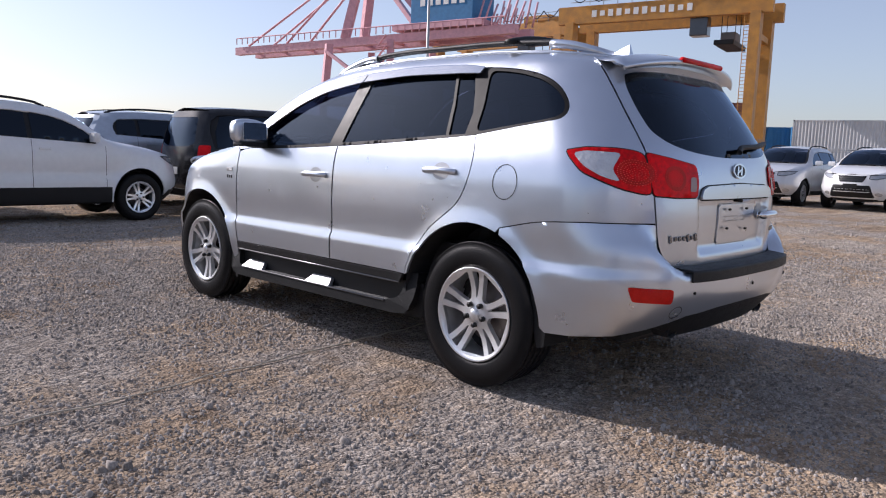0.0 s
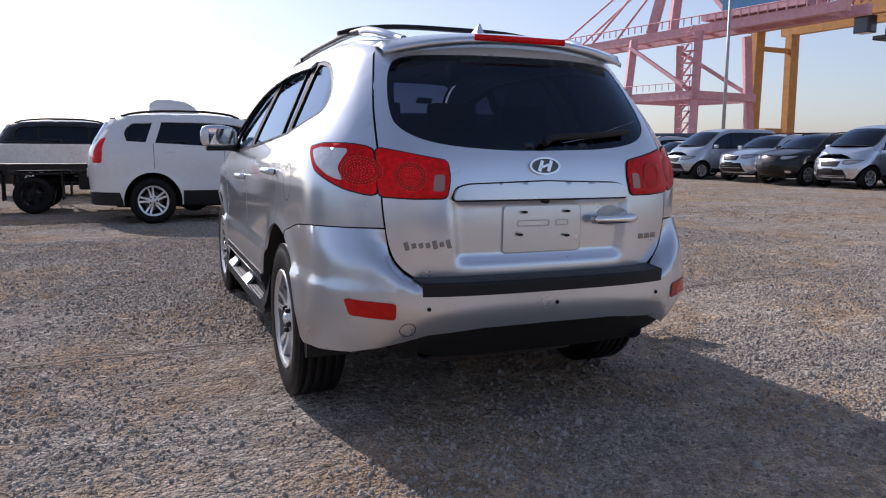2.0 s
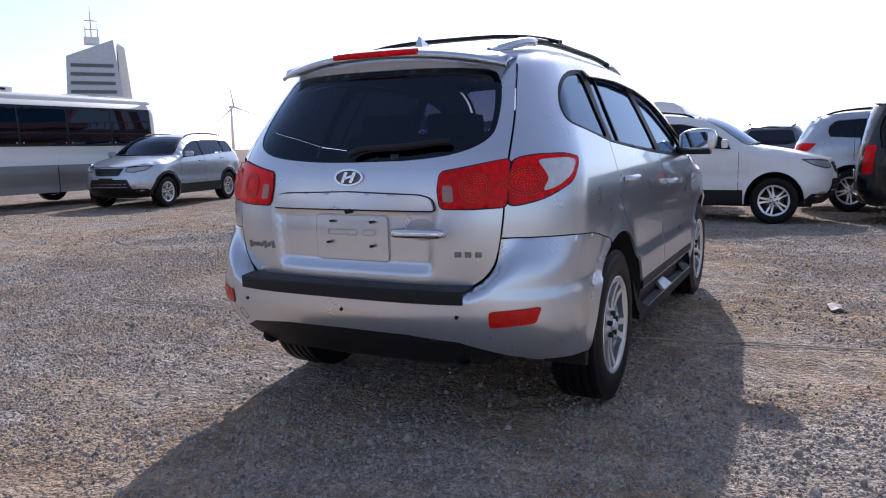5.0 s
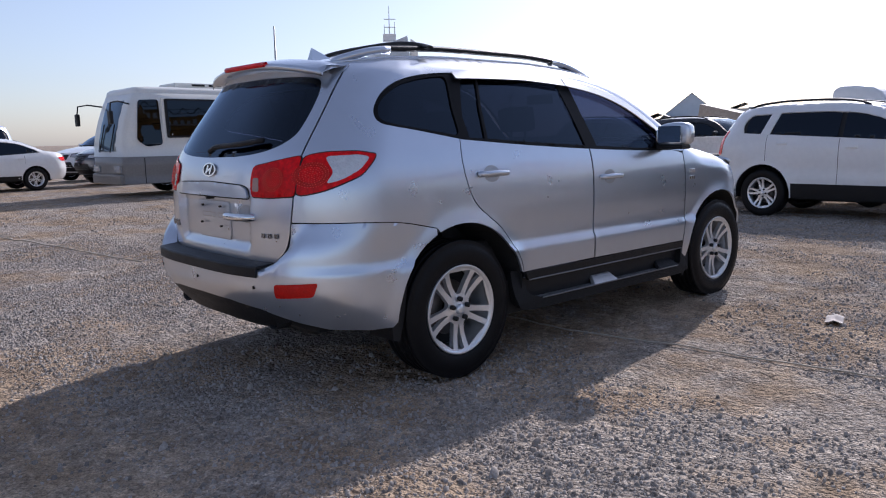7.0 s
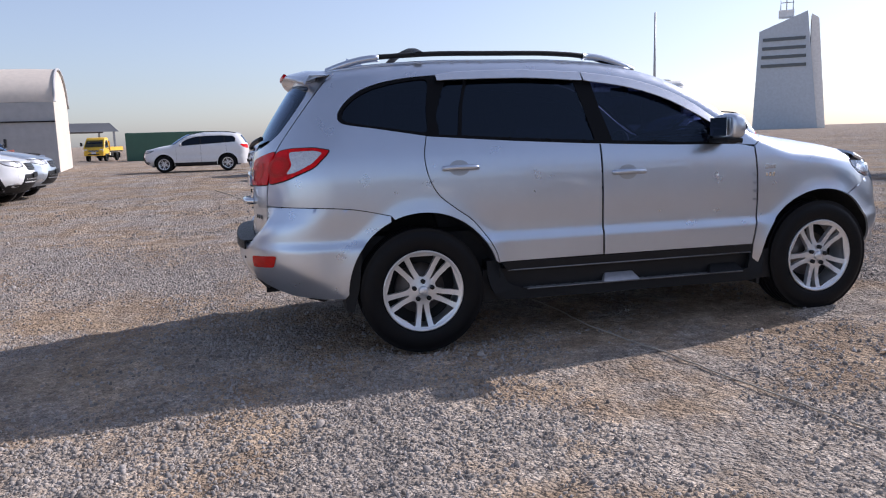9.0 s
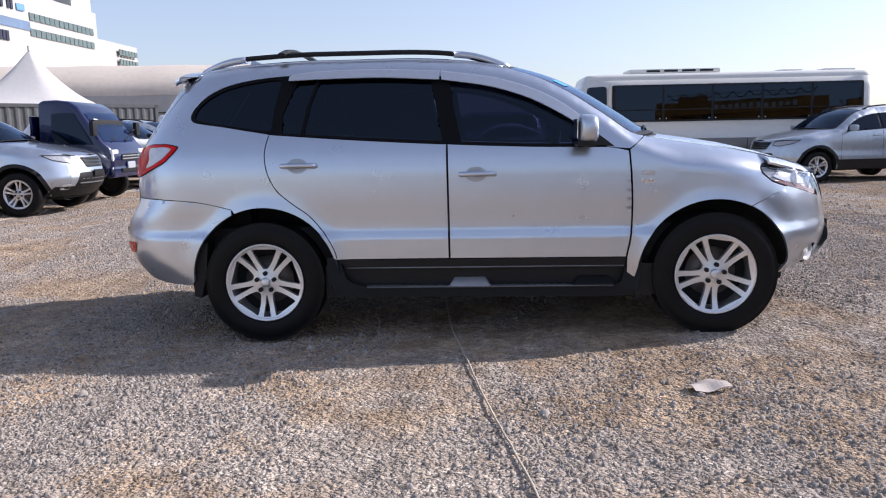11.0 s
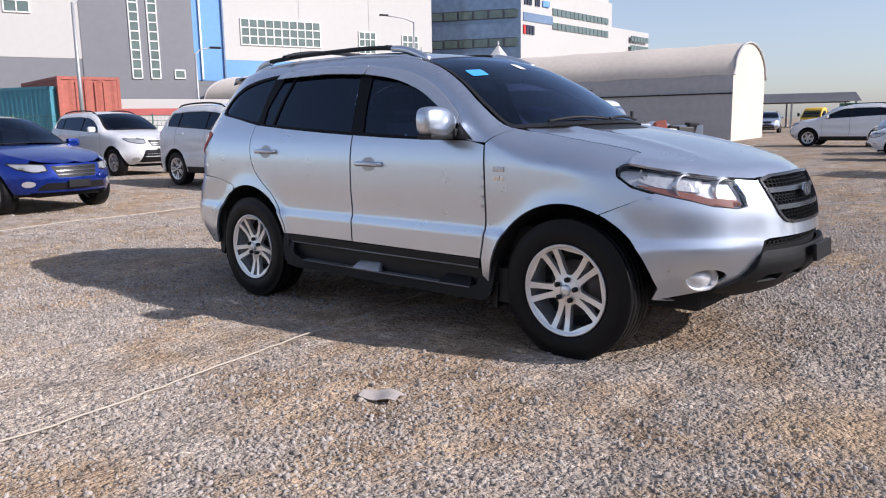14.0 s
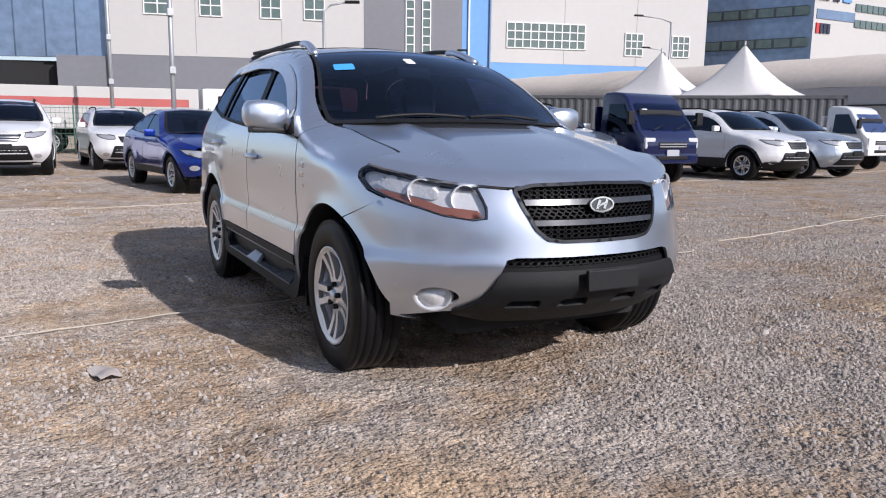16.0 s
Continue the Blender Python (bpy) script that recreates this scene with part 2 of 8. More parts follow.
def fill(loops, step):
    """Fine triangles in a region with holes: points, triangles and the loops' indices."""
    from mathutils.geometry import delaunay_2d_cdt
    loops = [resample(L, step * 0.8) for L in loops]
    border = np.vstack(loops)
    lo, hi = border.min(0), border.max(0)
    gx, gy = np.arange(lo[0], hi[0], step), np.arange(lo[1], hi[1], step * 0.9)
    g = np.array([(x + (j % 2) * step / 2, y) for j, y in enumerate(gy) for x in gx]).reshape(-1, 2)
    if len(g):
        g = g[inside(g, loops)]
    if len(g):
        near = np.array([np.min(np.sum((border - p) ** 2, 1)) for p in g])
        g = g[near > (step * 0.45) ** 2]
    pts = np.vstack([border, g]) if len(g) else border
    edges, k, spans = [], 0, []
    for L in loops:
        n = len(L)
        edges += [(k + i, k + (i + 1) % n) for i in range(n)]
        spans.append((k, n))
        k += n
    v, _, f, ov, _, _ = delaunay_2d_cdt([Vector(p) for p in pts], edges, [], 0, 1e-6)
    v = np.array([tuple(p) for p in v])
    where = {}
    for i, olds in enumerate(ov):
        for o in olds:
            where[o] = i
    f = np.array([t for t in f if len(t) == 3])
    f = f[inside(v[f].mean(1), loops)]
    return v, f, [[where[s + i] for i in range(n)] for s, n in spans]


def panel(name, fn, loops, mat, parent, label="", step=0.03, depth=0.012, gap=0.0, center=(1.2, 0, 0.8), lift=0.0):
    """A sheet over the region inside loops, bent by fn(points) -> 3D, with its edges turned inwards by depth."""
    loops = [np.array(L, float) for L in loops]
    if gap:
        loops = [shrink(resample(L, step * 0.8), gap if i == 0 else -gap) for i, L in enumerate(loops)]
    p, f, rims = fill(loops, step)
    P = np.array(fn(p))
    fnorm = np.cross(P[f[:, 1]] - P[f[:, 0]], P[f[:, 2]] - P[f[:, 0]])
    if np.sum(fnorm * (P[f].mean(1) - np.array(center))) < 0:
        f, fnorm = f[:, ::-1], -fnorm
    N = np.zeros_like(P)
    for k in range(3):
        np.add.at(N, f[:, k], fnorm)
    N /= np.maximum(np.linalg.norm(N, axis=1, keepdims=True), 1e-12)
    P = P + N * lift
    V, F = [P], [tuple(t) for t in f]
    base = len(P)
    if depth:
        for r in rims:
            n = len(r)
            V += [P[r], P[r] - N[r] * depth]
            F += [(base + i, base + (i + 1) % n, base + n + (i + 1) % n, base + n + i) for i in range(n)]
            base += 2 * n
    return mesh_part(name, np.vstack(V), F, mat, parent, label)


def lathe(name, prof, mat, parent, label="", seg=64, axis="y"):
    """A turned form about the y axis from (radius, y) pairs."""
    V, F, n = [], [], len(prof)
    for i in range(seg):
        a = 2 * math.pi * i / seg
        V += [(r * math.cos(a), y, r * math.sin(a)) for r, y in prof]
    for i in range(seg):
        for j in range(n - 1):
            a, b = i * n + j, ((i + 1) % seg) * n + j
            F.append((a, a + 1, b + 1, b))
    return mesh_part(name, V, F, mat, parent, label)


def sweep(name, pts, r, mat, parent=None, label="", seg=8, flat=1.0):
    """A rod along a curve, flat: its height against its width."""
    pts = [Vector(p) for p in pts]
    V, F = [], []
    for i, p in enumerate(pts):
        d = (pts[min(i + 1, len(pts) - 1)] - pts[max(i - 1, 0)]).normalized()
        up = Vector((0, 0, 1)) if abs(d.z) < 0.95 else Vector((1, 0, 0))
        s = d.cross(up).normalized()
        u = s.cross(d)
        for k in range(seg):
            a = 2 * math.pi * (k + 0.5) / seg
            V.append(p + s * math.cos(a) * r + u * math.sin(a) * r * flat)
    for i in range(len(pts) - 1):
        for k in range(seg):
            a, b = i * seg + k, i * seg + (k + 1) % seg
            F.append((a, b, b + seg, a + seg))
    F += [tuple(range(seg)), tuple(range((len(pts) - 1) * seg, len(pts) * seg))]
    return mesh_part(name, V, F, mat, parent, label)


# ---------------------------------------------------------------- ground
SAND_PATCHES = ((4.0, -1.0, 0.55), (-2.0, -0.55, 0.9), (-2.9, -1.4, 0.7), (-2.3, 0.9, 0.5), (2.9, 2.9, 0.5))


def gravel_material():
    m = bpy.data.materials.new("gravel")
    m.use_nodes = True
    t = m.node_tree
    b = t.nodes["Principled BSDF"]
    b.inputs["Roughness"].default_value, b.inputs["Specular IOR Level"].default_value = 0.95, 0.04
    b.inputs["Diffuse Roughness"].default_value = 0.4
    co = t.nodes.new("ShaderNodeTexCoord")

    def noise_tex(scale, detail=5.0, rough=0.6):
        n = t.nodes.new("ShaderNodeTexNoise")
        n.inputs["Scale"].default_value, n.inputs["Detail"].default_value, n.inputs["Roughness"].default_value = scale, detail, rough
        t.links.new(co.outputs["Object"], n.inputs["Vector"])
        return n

    def ramp(src, *stops):
        r = t.nodes.new("ShaderNodeValToRGB")
        while len(r.color_ramp.elements) < len(stops):
            r.color_ramp.elements.new(0.5)
        for e, (p, c) in zip(r.color_ramp.elements, stops):
            e.position, e.color = p, (*c, 1)
        t.links.new(src, r.inputs[0])
        return r

    def mix(kind, fac, a, c):
        x = t.nodes.new("ShaderNodeMix")
        x.data_type, x.blend_type = "RGBA", kind
        for src, slot in ((fac, 0), (a, 6), (c, 7)):
            if isinstance(src, float):
                x.inputs[slot].default_value = src
            else:
                t.links.new(src, x.inputs[slot])
        return x.outputs[2]

    def voronoi(scale):
        v = t.nodes.new("ShaderNodeTexVoronoi")
        v.inputs["Scale"].default_value = scale
        t.links.new(co.outputs["Object"], v.inputs["Vector"])
        return v

    def math_node(op, a, c, d=None):
        x = t.nodes.new("ShaderNodeMath")
        x.operation = op
        for i, src in enumerate((a, c, d)):
            if isinstance(src, (int, float)):
                x.inputs[i].default_value = src
            elif src is not None:
                t.links.new(src, x.inputs[i])
        return x.outputs[0]

    vor, vor2 = voronoi(62), voronoi(27)
    stone = ramp(vor.outputs["Color"], (0.06, (0.275, 0.242, 0.211)), (0.5, (0.392, 0.347, 0.302)), (0.94, (0.538, 0.484, 0.428)))
    soil = ramp(noise_tex(3.0).outputs[0], (0.3, (0.275, 0.202, 0.140)), (0.7, (0.515, 0.404, 0.292)))
    # bare trodden earth between the gravel, and the tan patches where sand was spilt
    where = ramp(noise_tex(0.6, 8, 0.7).outputs[0], (0.45, (0, 0, 0)), (0.55, (0.95, 0.95, 0.95)))
    edge = noise_tex(1.3, 6).outputs[0]
    sand = 0.0
    for px, py, pr in SAND_PATCHES:
        d = t.nodes.new("ShaderNodeVectorMath")
        d.operation = "DISTANCE"
        t.links.new(co.outputs["Object"], d.inputs[0])
        d.inputs[1].default_value = (px, py, 0)
        k = math_node("MULTIPLY_ADD", edge, pr * 1.6, d.outputs["Value"])
        k = math_node("DIVIDE", math_node("SUBTRACT", pr * 1.75, k), pr * 0.8)
        sand = math_node("MAXIMUM", sand, k)
    sand_c = t.nodes.new("ShaderNodeClamp")
    t.links.new(sand, sand_c.inputs[0])
    col = mix("MIX", where.outputs[0], stone.outputs[0], soil.outputs[0])
    tan = ramp(noise_tex(34, 4).outputs[0], (0.3, (0.363, 0.260, 0.161)), (0.7, (0.632, 0.480, 0.316)))
    col = mix("MIX", math_node("MULTIPLY", sand_c.outputs[0], 0.55), col, tan.outputs[0])
    # worn wheel tracks: long streaks along the lanes
    lane = t.nodes.new("ShaderNodeMapping")
    lane.inputs["Scale"].default_value, lane.inputs["Rotation"].default_value = (2.6, 0.22, 1), (0, 0, 0.12)
    t.links.new(co.outputs["Object"], lane.inputs["Vector"])
    streak = t.nodes.new("ShaderNodeTexNoise")
    streak.inputs["Scale"].default_value, streak.inputs["Detail"].default_value, streak.inputs["Roughness"].default_value = 1.0, 7, 0.7
    t.links.new(lane.outputs[0], streak.inputs["Vector"])
    track = ramp(streak.outputs[0], (0.36, (0.76, 0.76, 0.77)), (0.64, (1.2, 1.18, 1.15)))
    col = mix("MULTIPLY", 0.65, col, track.outputs[0])
    big = ramp(noise_tex(0.11, 4).outputs[0], (0.3, (0.80, 0.80, 0.82)), (0.7, (1.12, 1.08, 1.02)))
    col = mix("MULTIPLY", 1.0, col, big.outputs[0])
    chips = ramp(vor2.outputs["Color"], (0.05, (0.66, 0.66, 0.67)), (0.5, (1.0, 1.0, 1.0)), (0.95, (1.42, 1.40, 1.37)))
    col = mix("MULTIPLY", 0.6, col, chips.outputs[0])
    patchy = ramp(noise_tex(4.5, 6, 0.7).outputs[0], (0.36, (0.74, 0.73, 0.72)), (0.64, (1.24, 1.24, 1.24)))
    col = mix("MULTIPLY", 0.6, col, patchy.outputs[0])
    fine = ramp(noise_tex(95, 3).outputs[0], (0.34, (0.6, 0.6, 0.6)), (0.66, (1.4, 1.4, 1.4)))
    col = mix("MULTIPLY", 0.85, col, fine.outputs[0])
    t.links.new(col, b.inputs["Base Color"])
    h = math_node("MULTIPLY_ADD", vor.outputs["Distance"], -0.8, math_node("MULTIPLY", noise_tex(60, 4).outputs[0], 0.9))
    h = math_node("MULTIPLY_ADD", vor2.outputs["Distance"], -1.3, h)
    h = math_node("MULTIPLY_ADD", noise_tex(9, 5, 0.65).outputs[0], 2.2, h)
    h = math_node("MULTIPLY_ADD", noise_tex(3.2, 5, 0.6).outputs[0], 4.0, h)
    h = math_node("MULTIPLY_ADD", streak.outputs[0], 2.5, h)
    bp = t.nodes.new("ShaderNodeBump")
    bp.inputs["Strength"].default_value, bp.inputs["Distance"].default_value = 1.0, 0.016
    t.links.new(h, bp.inputs["Height"])
    t.links.new(bp.outputs[0], b.inputs["Normal"])
    return m


GRAVEL = gravel_material()


def relief(x, y):
    """Gentle unevenness of the yard: a slight fall toward the silver car's tail, ruts and lumps."""
    r = math.hypot(x - 1.3, y)
    k = min(1.0, max(0.0, (60 - r) / 40))
    near = min(1.0, max(0.0, (8.5 - r) / 5.0))
    a = 0.02 * noise.noise((x * 0.35, y * 0.35, 1.0)) + 0.014 * noise.noise((x * 1.3, y * 1.3, 4.0)) + 0.013 * noise.noise((x * 4.1, y * 4.1, 7.0)) + 0.009 * noise.noise((x * 9.0, y * 9.0, 9.0))
    a += 0.014 * noise.noise((x * 1.9, y * 0.2, 5.0)) * min(1.0, max(0.0, (abs(y) + abs(x - 1.3) - 2.6) / 2))
    return (a - 0.012) * k + near * (0.0155 * min(4.0, max(-2.0, x)) - 0.016)


def build_ground():
    n = 320
    s = np.linspace(-1, 1, n)
    c = np.sign(s) * (np.abs(s) * 10 + 2400 * np.abs(s) ** 9)
    V = [(1.3 + x, y, relief(1.3 + x, y)) for y in c for x in c]
    F = [(j * n + i, j * n + i + 1, (j + 1) * n + i + 1, (j + 1) * n + i) for j in range(n - 1) for i in range(n - 1)]
    g = mesh_part("ground", V, F, GRAVEL)
    return tagged(g, "grey-brown crushed gravel yard with sandy bare patches", "ground", kind="structure")


ground = build_ground()


# ---------------------------------------------------------------- the silver SUV: its surface
class Hull:
    """A car body as closed-form surfaces: sides y(x, z), ends x(y, z), and tops z(x, y)."""

    def __init__(s, w, xr, xf, top, inset, roll, ar=0.47, qr=3.3, af=0.8, qf=2.1, wheels=(0.0, 2.7), wz=0.36, flare=0.016, crown_roof=0.04, crown_hood=0.035, bow=(0.03, 0.02), tend=0.94):
        s.w, s.xr, s.xf, s.top, s.inset, s.roll = w, xr, xf, top, inset, roll
        s.ar, s.qr, s.af, s.qf, s.wheels, s.wz, s.flare = ar, qr, af, qf, wheels, wz, flare
        s.crown_roof, s.crown_hood, s.bow, s.tend = crown_roof, crown_hood, bow, tend

    def width(s, x, z, xr=None):
        x, z = np.asarray(x, float), np.asarray(z, float)
        y = s.w(z)
        y = y * (1 - s.bow[0] * np.clip((0.5 - x) / 1.4, 0, 1) ** 2 - s.bow[1] * np.clip((x - 2.0) / 1.5, 0, 1) ** 2)
        for wx in s.wheels:
            d = np.hypot(x - wx, z - s.wz)
            y = y + s.flare * np.exp(-((d - 0.44) / 0.055) ** 2) * (z > s.wz - 0.2)
        cr = np.clip(1 - (x - (xr or s.xr)(z)) / s.ar, 0, 1)
        cf = np.clip(1 - (s.xf(z) - x) / s.af, 0, 1)
        y = y * (1 - cr ** 2) ** (1 / s.qr) * (1 - cf ** 2) ** (1 / s.qf)
        t = np.clip((z - (s.top(x) - s.roll(x))) / s.roll(x), 0, 1)
        return y - s.inset(x) * (1 - np.sqrt(1 - t * t))

    def side(s, p, sign=-1, xr=None):
        x, z = p[:, 0], p[:, 1]
        return np.c_[x, sign * s.width(x, z, xr), z]

    def rear_x(s, y, z, xr=None):
        x = (xr or s.xr)(z) + 0.05
        for _ in range(4):
            r = np.clip(np.abs(y) / (s.w(z) * (1 - s.bow[0] * np.clip((0.5 - x) / 1.4, 0, 1) ** 2)), 0, 0.999)
            x = (xr or s.xr)(z) + s.ar * (1 - np.sqrt(1 - r ** s.qr))
        return x

    def front_x(s, y, z):
        x = s.xf(z) - 0.1
        for _ in range(4):
            r = np.clip(np.abs(y) / (s.w(z) * (1 - s.bow[1] * np.clip((x - 2.0) / 1.5, 0, 1) ** 2)), 0, 0.999)
            x = s.xf(z) - s.af * (1 - np.sqrt(1 - r ** s.qf))
        return x

    def rear(s, p, xr=None):
        return np.c_[s.rear_x(p[:, 0], p[:, 1], xr), p[:, 0], p[:, 1]]

    def front(s, p):
        return np.c_[s.front_x(p[:, 0], p[:, 1]), p[:, 0], p[:, 1]]

    def rear_wrap(s, p, sign=-1, k=0.68, xr=None):
        """p = (way round the corner from the middle, height)."""
        a, z = p[:, 0], p[:, 1]
        y = np.minimum(a, k)
        x = s.rear_x(y, z, xr) + np.maximum(a - k, 0)
        yy = np.where(a <= k, y, np.maximum(s.width(x, z, xr), k * 0.98))
        return np.c_[x, sign * yy, z]

    def front_wrap(s, p, sign=-1, k=0.6):
        a, z = p[:, 0], p[:, 1]
        y = np.minimum(a, k)
        x = s.front_x(y, z) - np.maximum(a - k, 0)
        yy = np.where(a <= k, y, np.maximum(s.width(x, z), k * 0.98))
        return np.c_[x, sign * yy, z]

    def edge(s, x):
        """The line where the side turns into roof, pillar and bonnet."""
        z = s.top(x) - s.roll(x) * (1 - s.tend)
        return s.width(x, z), z

    def cap(s, p, crown):
        x, y = p[:, 0], p[:, 1]
        ye, ze = s.edge(x)
        return np.c_[x, y, ze + crown * (1 - np.clip(np.abs(y) / ye, 0, 1.2) ** 2)]

    def roof(s, p):
        return s.cap(p, s.crown_roof)

    def hood(s, p):
        return s.cap(p, s.crown_hood)


HULL = Hull(
    w=kn((0.25, 0.895), (0.40, 0.925), (0.50, 0.938), (0.625, 0.940), (0.655, 0.926), (0.70, 0.924), (0.85, 0.930), (1.0, 0.926), (1.10, 0.912), (1.17, 0.892), (1.26, 0.855), (1.40, 0.790), (1.55, 0.715), (1.70, 0.63)),
    xr=kn((0.40, -0.93), (0.70, -0.955), (0.88, -0.962), (1.0, -0.955), (1.11, -0.937), (1.17, -0.918), (1.30, -0.85), (1.45, -0.755), (1.58, -0.665), (1.70, -0.56)),
    xf=kn((0.28, 3.40), (0.40, 3.53), (0.50, 3.605), (0.60, 3.625), (0.70, 3.61), (0.80, 3.59), (0.86, 3.57), (0.95, 3.525), (1.02, 3.47), (1.2, 3.30)),
    top=kn((-0.75, 1.615), (-0.45, 1.645), (-0.15, 1.675), (0.3, 1.695), (0.8, 1.695), (1.2, 1.675), (1.45, 1.635), (1.65, 1.575), (1.85, 1.475), (2.06, 1.335), (2.25, 1.215), (2.48, 1.175), (2.89, 1.105), (3.31, 0.998), (3.55, 0.945)),
    inset=kn((-0.5, 0.10), (2.0, 0.10), (2.25, 0.18), (2.5, 0.30), (2.9, 0.24), (3.2, 0.06), (3.4, 0.02)),
    roll=kn((-0.5, 0.075), (2.0, 0.07), (2.25, 0.10), (2.5, 0.16), (2.9, 0.13), (3.2, 0.06), (3.4, 0.04)))
BUMPER_X = kn((0.32, -0.90), (0.38, -0.955), (0.46, -1.015), (0.56, -1.05), (0.64, -1.050), (0.71, -1.044), (0.76, -1.026), (0.81, -0.994), (0.85, -0.972), (0.87, -0.962), (1.0, -0.955))


def gate_y(z):
    return kn((0.66, 0.53), (0.685, 0.58), (0.76, 0.640), (0.87, 0.665), (1.0, 0.674), (1.17, 0.672), (1.3, 0.66), (1.5, 0.615), (1.62, 0.58))(z)


def build_wheel(name="wheel", radius=0.370, width=0.235, rim=0.242, mat=ALLOY, parent=None, fine=True):
    """An alloy wheel with five double spokes; its face looks to -y."""
    wheel = new(name)
    wheel.parent = parent
    h = width / 2
    prof = [(rim - 0.012, h * 0.7), (rim, h * 0.92), (rim + 0.02, h), (rim + 0.07, h * 1.04), (radius - 0.03, h * 0.98), (radius - 0.008, h * 0.86)]
    tread = []
    for k in range(5):
        y0, y1 = h * (0.82 - 0.36 * k), h * (0.82 - 0.36 * k - 0.28)
        tread += [(radius - 0.002, y0), (radius, (y0 + y1) / 2), (radius - 0.002, y1)]
        if k < 4:
            tread += [(radius - 0.012, y1 - 0.002), (radius - 0.012, y1 - 0.006)]
    if not fine:
        tread = []
    full = prof + tread + [(r, -y) for r, y in reversed(prof)]
    lathe("tyre", full, RUBBER, wheel, "black rubber tyre with grooved tread", 72 if fine else 28)
    lathe("rim_barrel", [(rim - 0.012, h * 0.7), (rim - 0.02, 0.02), (rim - 0.016, -h * 0.8), (rim, -h * 0.97), (rim - 0.006, -h * 1.0), (rim - 0.022, -h * 0.86)], mat, wheel, seg=64 if fine else 28)

    def face(p):
        r = np.hypot(p[:, 0], p[:, 1])
        return np.c_[p[:, 0], -h * 0.93 + 0.035 * np.exp(-(r / 0.12) ** 2) * 0.2 + 0.022 * np.sin(np.clip(r / rim, 0, 1) * math.pi), p[:, 1]]
    loops = [arc(0, 0, rim - 0.006, 0, 360, 72 if fine else 36)[:-1]]
    for k in range(5):
        a = 90 + 72 * k
        # wide opening between two pairs of spokes
        wide = []
        for r, half in ((0.082, 10), (0.13, 19), (rim - 0.022, 21.5)):
            wide.append((r, a + 36 - half * 1.0))
        for r, half in ((rim - 0.022, 21.5), (0.13, 19), (0.082, 10)):
            wide.append((r, a + 36 + half * 1.0))
        pts = [(r * math.cos(radians(t)), r * math.sin(radians(t))) for r, t in wide]
        loops.append(rounded(pts, 0.014, 4 if fine else 2))
        slot = [(0.085, a - 2.0), (rim - 0.024, a - 6.2), (rim - 0.024, a + 6.2), (0.085, a + 2.0)]
        loops.append(rounded([(r * math.cos(radians(t)), r * math.sin(radians(t))) for r, t in slot], 0.008, 3 if fine else 1))
    panel("spokes", face, loops, mat, wheel, "five double spokes", step=0.016 if fine else 0.05, depth=0.03, center=(0, 1, 0))
    lathe("hub_cap", [(0.001, -h * 0.96), (0.02, -h * 0.955), (0.027, -h * 0.92), (0.03, -h * 0.8)], mat, wheel, seg=24)
    for k in range(5):
        a = radians(90 + 36 + 72 * k)
        rod_part("lug_nut", (0.056 * math.cos(a), -h * 0.93, 0.056 * math.sin(a)), (0.056 * math.cos(a), -h * 0.74, 0.056 * math.sin(a)), 0.0135, BLACK_PLASTIC, wheel)
    lathe("brake_disc", [(0.04, 0.0), (0.15, 0.0), (0.15, 0.02), (0.04, 0.02)], BRAKE, wheel, seg=40)
    lathe("inner_dish", [(0.001, 0.05), (rim - 0.02, 0.05)], DARK, wheel, seg=40)
    return wheel


def pad_shape(bm_name, mat, parent, outline, y0, y1, label=""):
    """A prism: outline in (x, z), between y0 and y1."""
    n = len(outline)
    V = [(x, y0, z) for x, z in outline] + [(x, y1, z) for x, z in outline]
    F = [tuple(range(n)), tuple(range(2 * n - 1, n - 1, -1))] + [(i, (i + 1) % n, n + (i + 1) % n, n + i) for i in range(n)]
    return mesh_part(bm_name, V, F, mat, parent, label, smooth=False)


def emblem_part(parent, m, s=1.0):
    """A plain chrome oval with a slanted bar figure."""
    V, F = [], []
    n = 40
    for i in range(n):
        a = 2 * math.pi * i / n
        for k, (ra, rb, d) in enumerate(((0.072, 0.037, 0.0), (0.072, 0.037, 0.008), (0.062, 0.029, 0.008), (0.062, 0.029, 0.0))):
            V.append((ra * s * math.cos(a), rb * s * math.sin(a), d))
    for i in range(n):
        for k in range(4):
            a, b = i * 4 + k, i * 4 + (k + 1) % 4
            c, d = ((i + 1) % n) * 4 + (k + 1) % 4, ((i + 1) % n) * 4 + k
            F.append((a, b, c, d))
    ob = mesh_part("emblem", V, F, CHROME, parent, "chrome oval emblem", smooth=False)
    ob.matrix_local = m
    bm = bmesh.new()
    for dx in (-0.021, 0.021):
        add_box(bm, (dx * s, 0, 0.005), (0.016 * s, 0.05 * s, 0.008), 0.002, rz=-22)
    add_box(bm, (0, 0, 0.005), (0.045 * s, 0.012 * s, 0.008), 0.002, rz=18)
    b = bm_part("emblem_bar", bm, CHROME, ob)
    bm = bmesh.new()
    bmesh.ops.create_circle(bm, cap_ends=True, segments=32, radius=0.062 * s, matrix=Matrix.Translation((0, 0, 0.002)) @ Matrix.Diagonal((1, 0.48, 1, 1)))
    bm_part("emblem_field", bm, EMBLEM_FIELD, ob)
    return ob


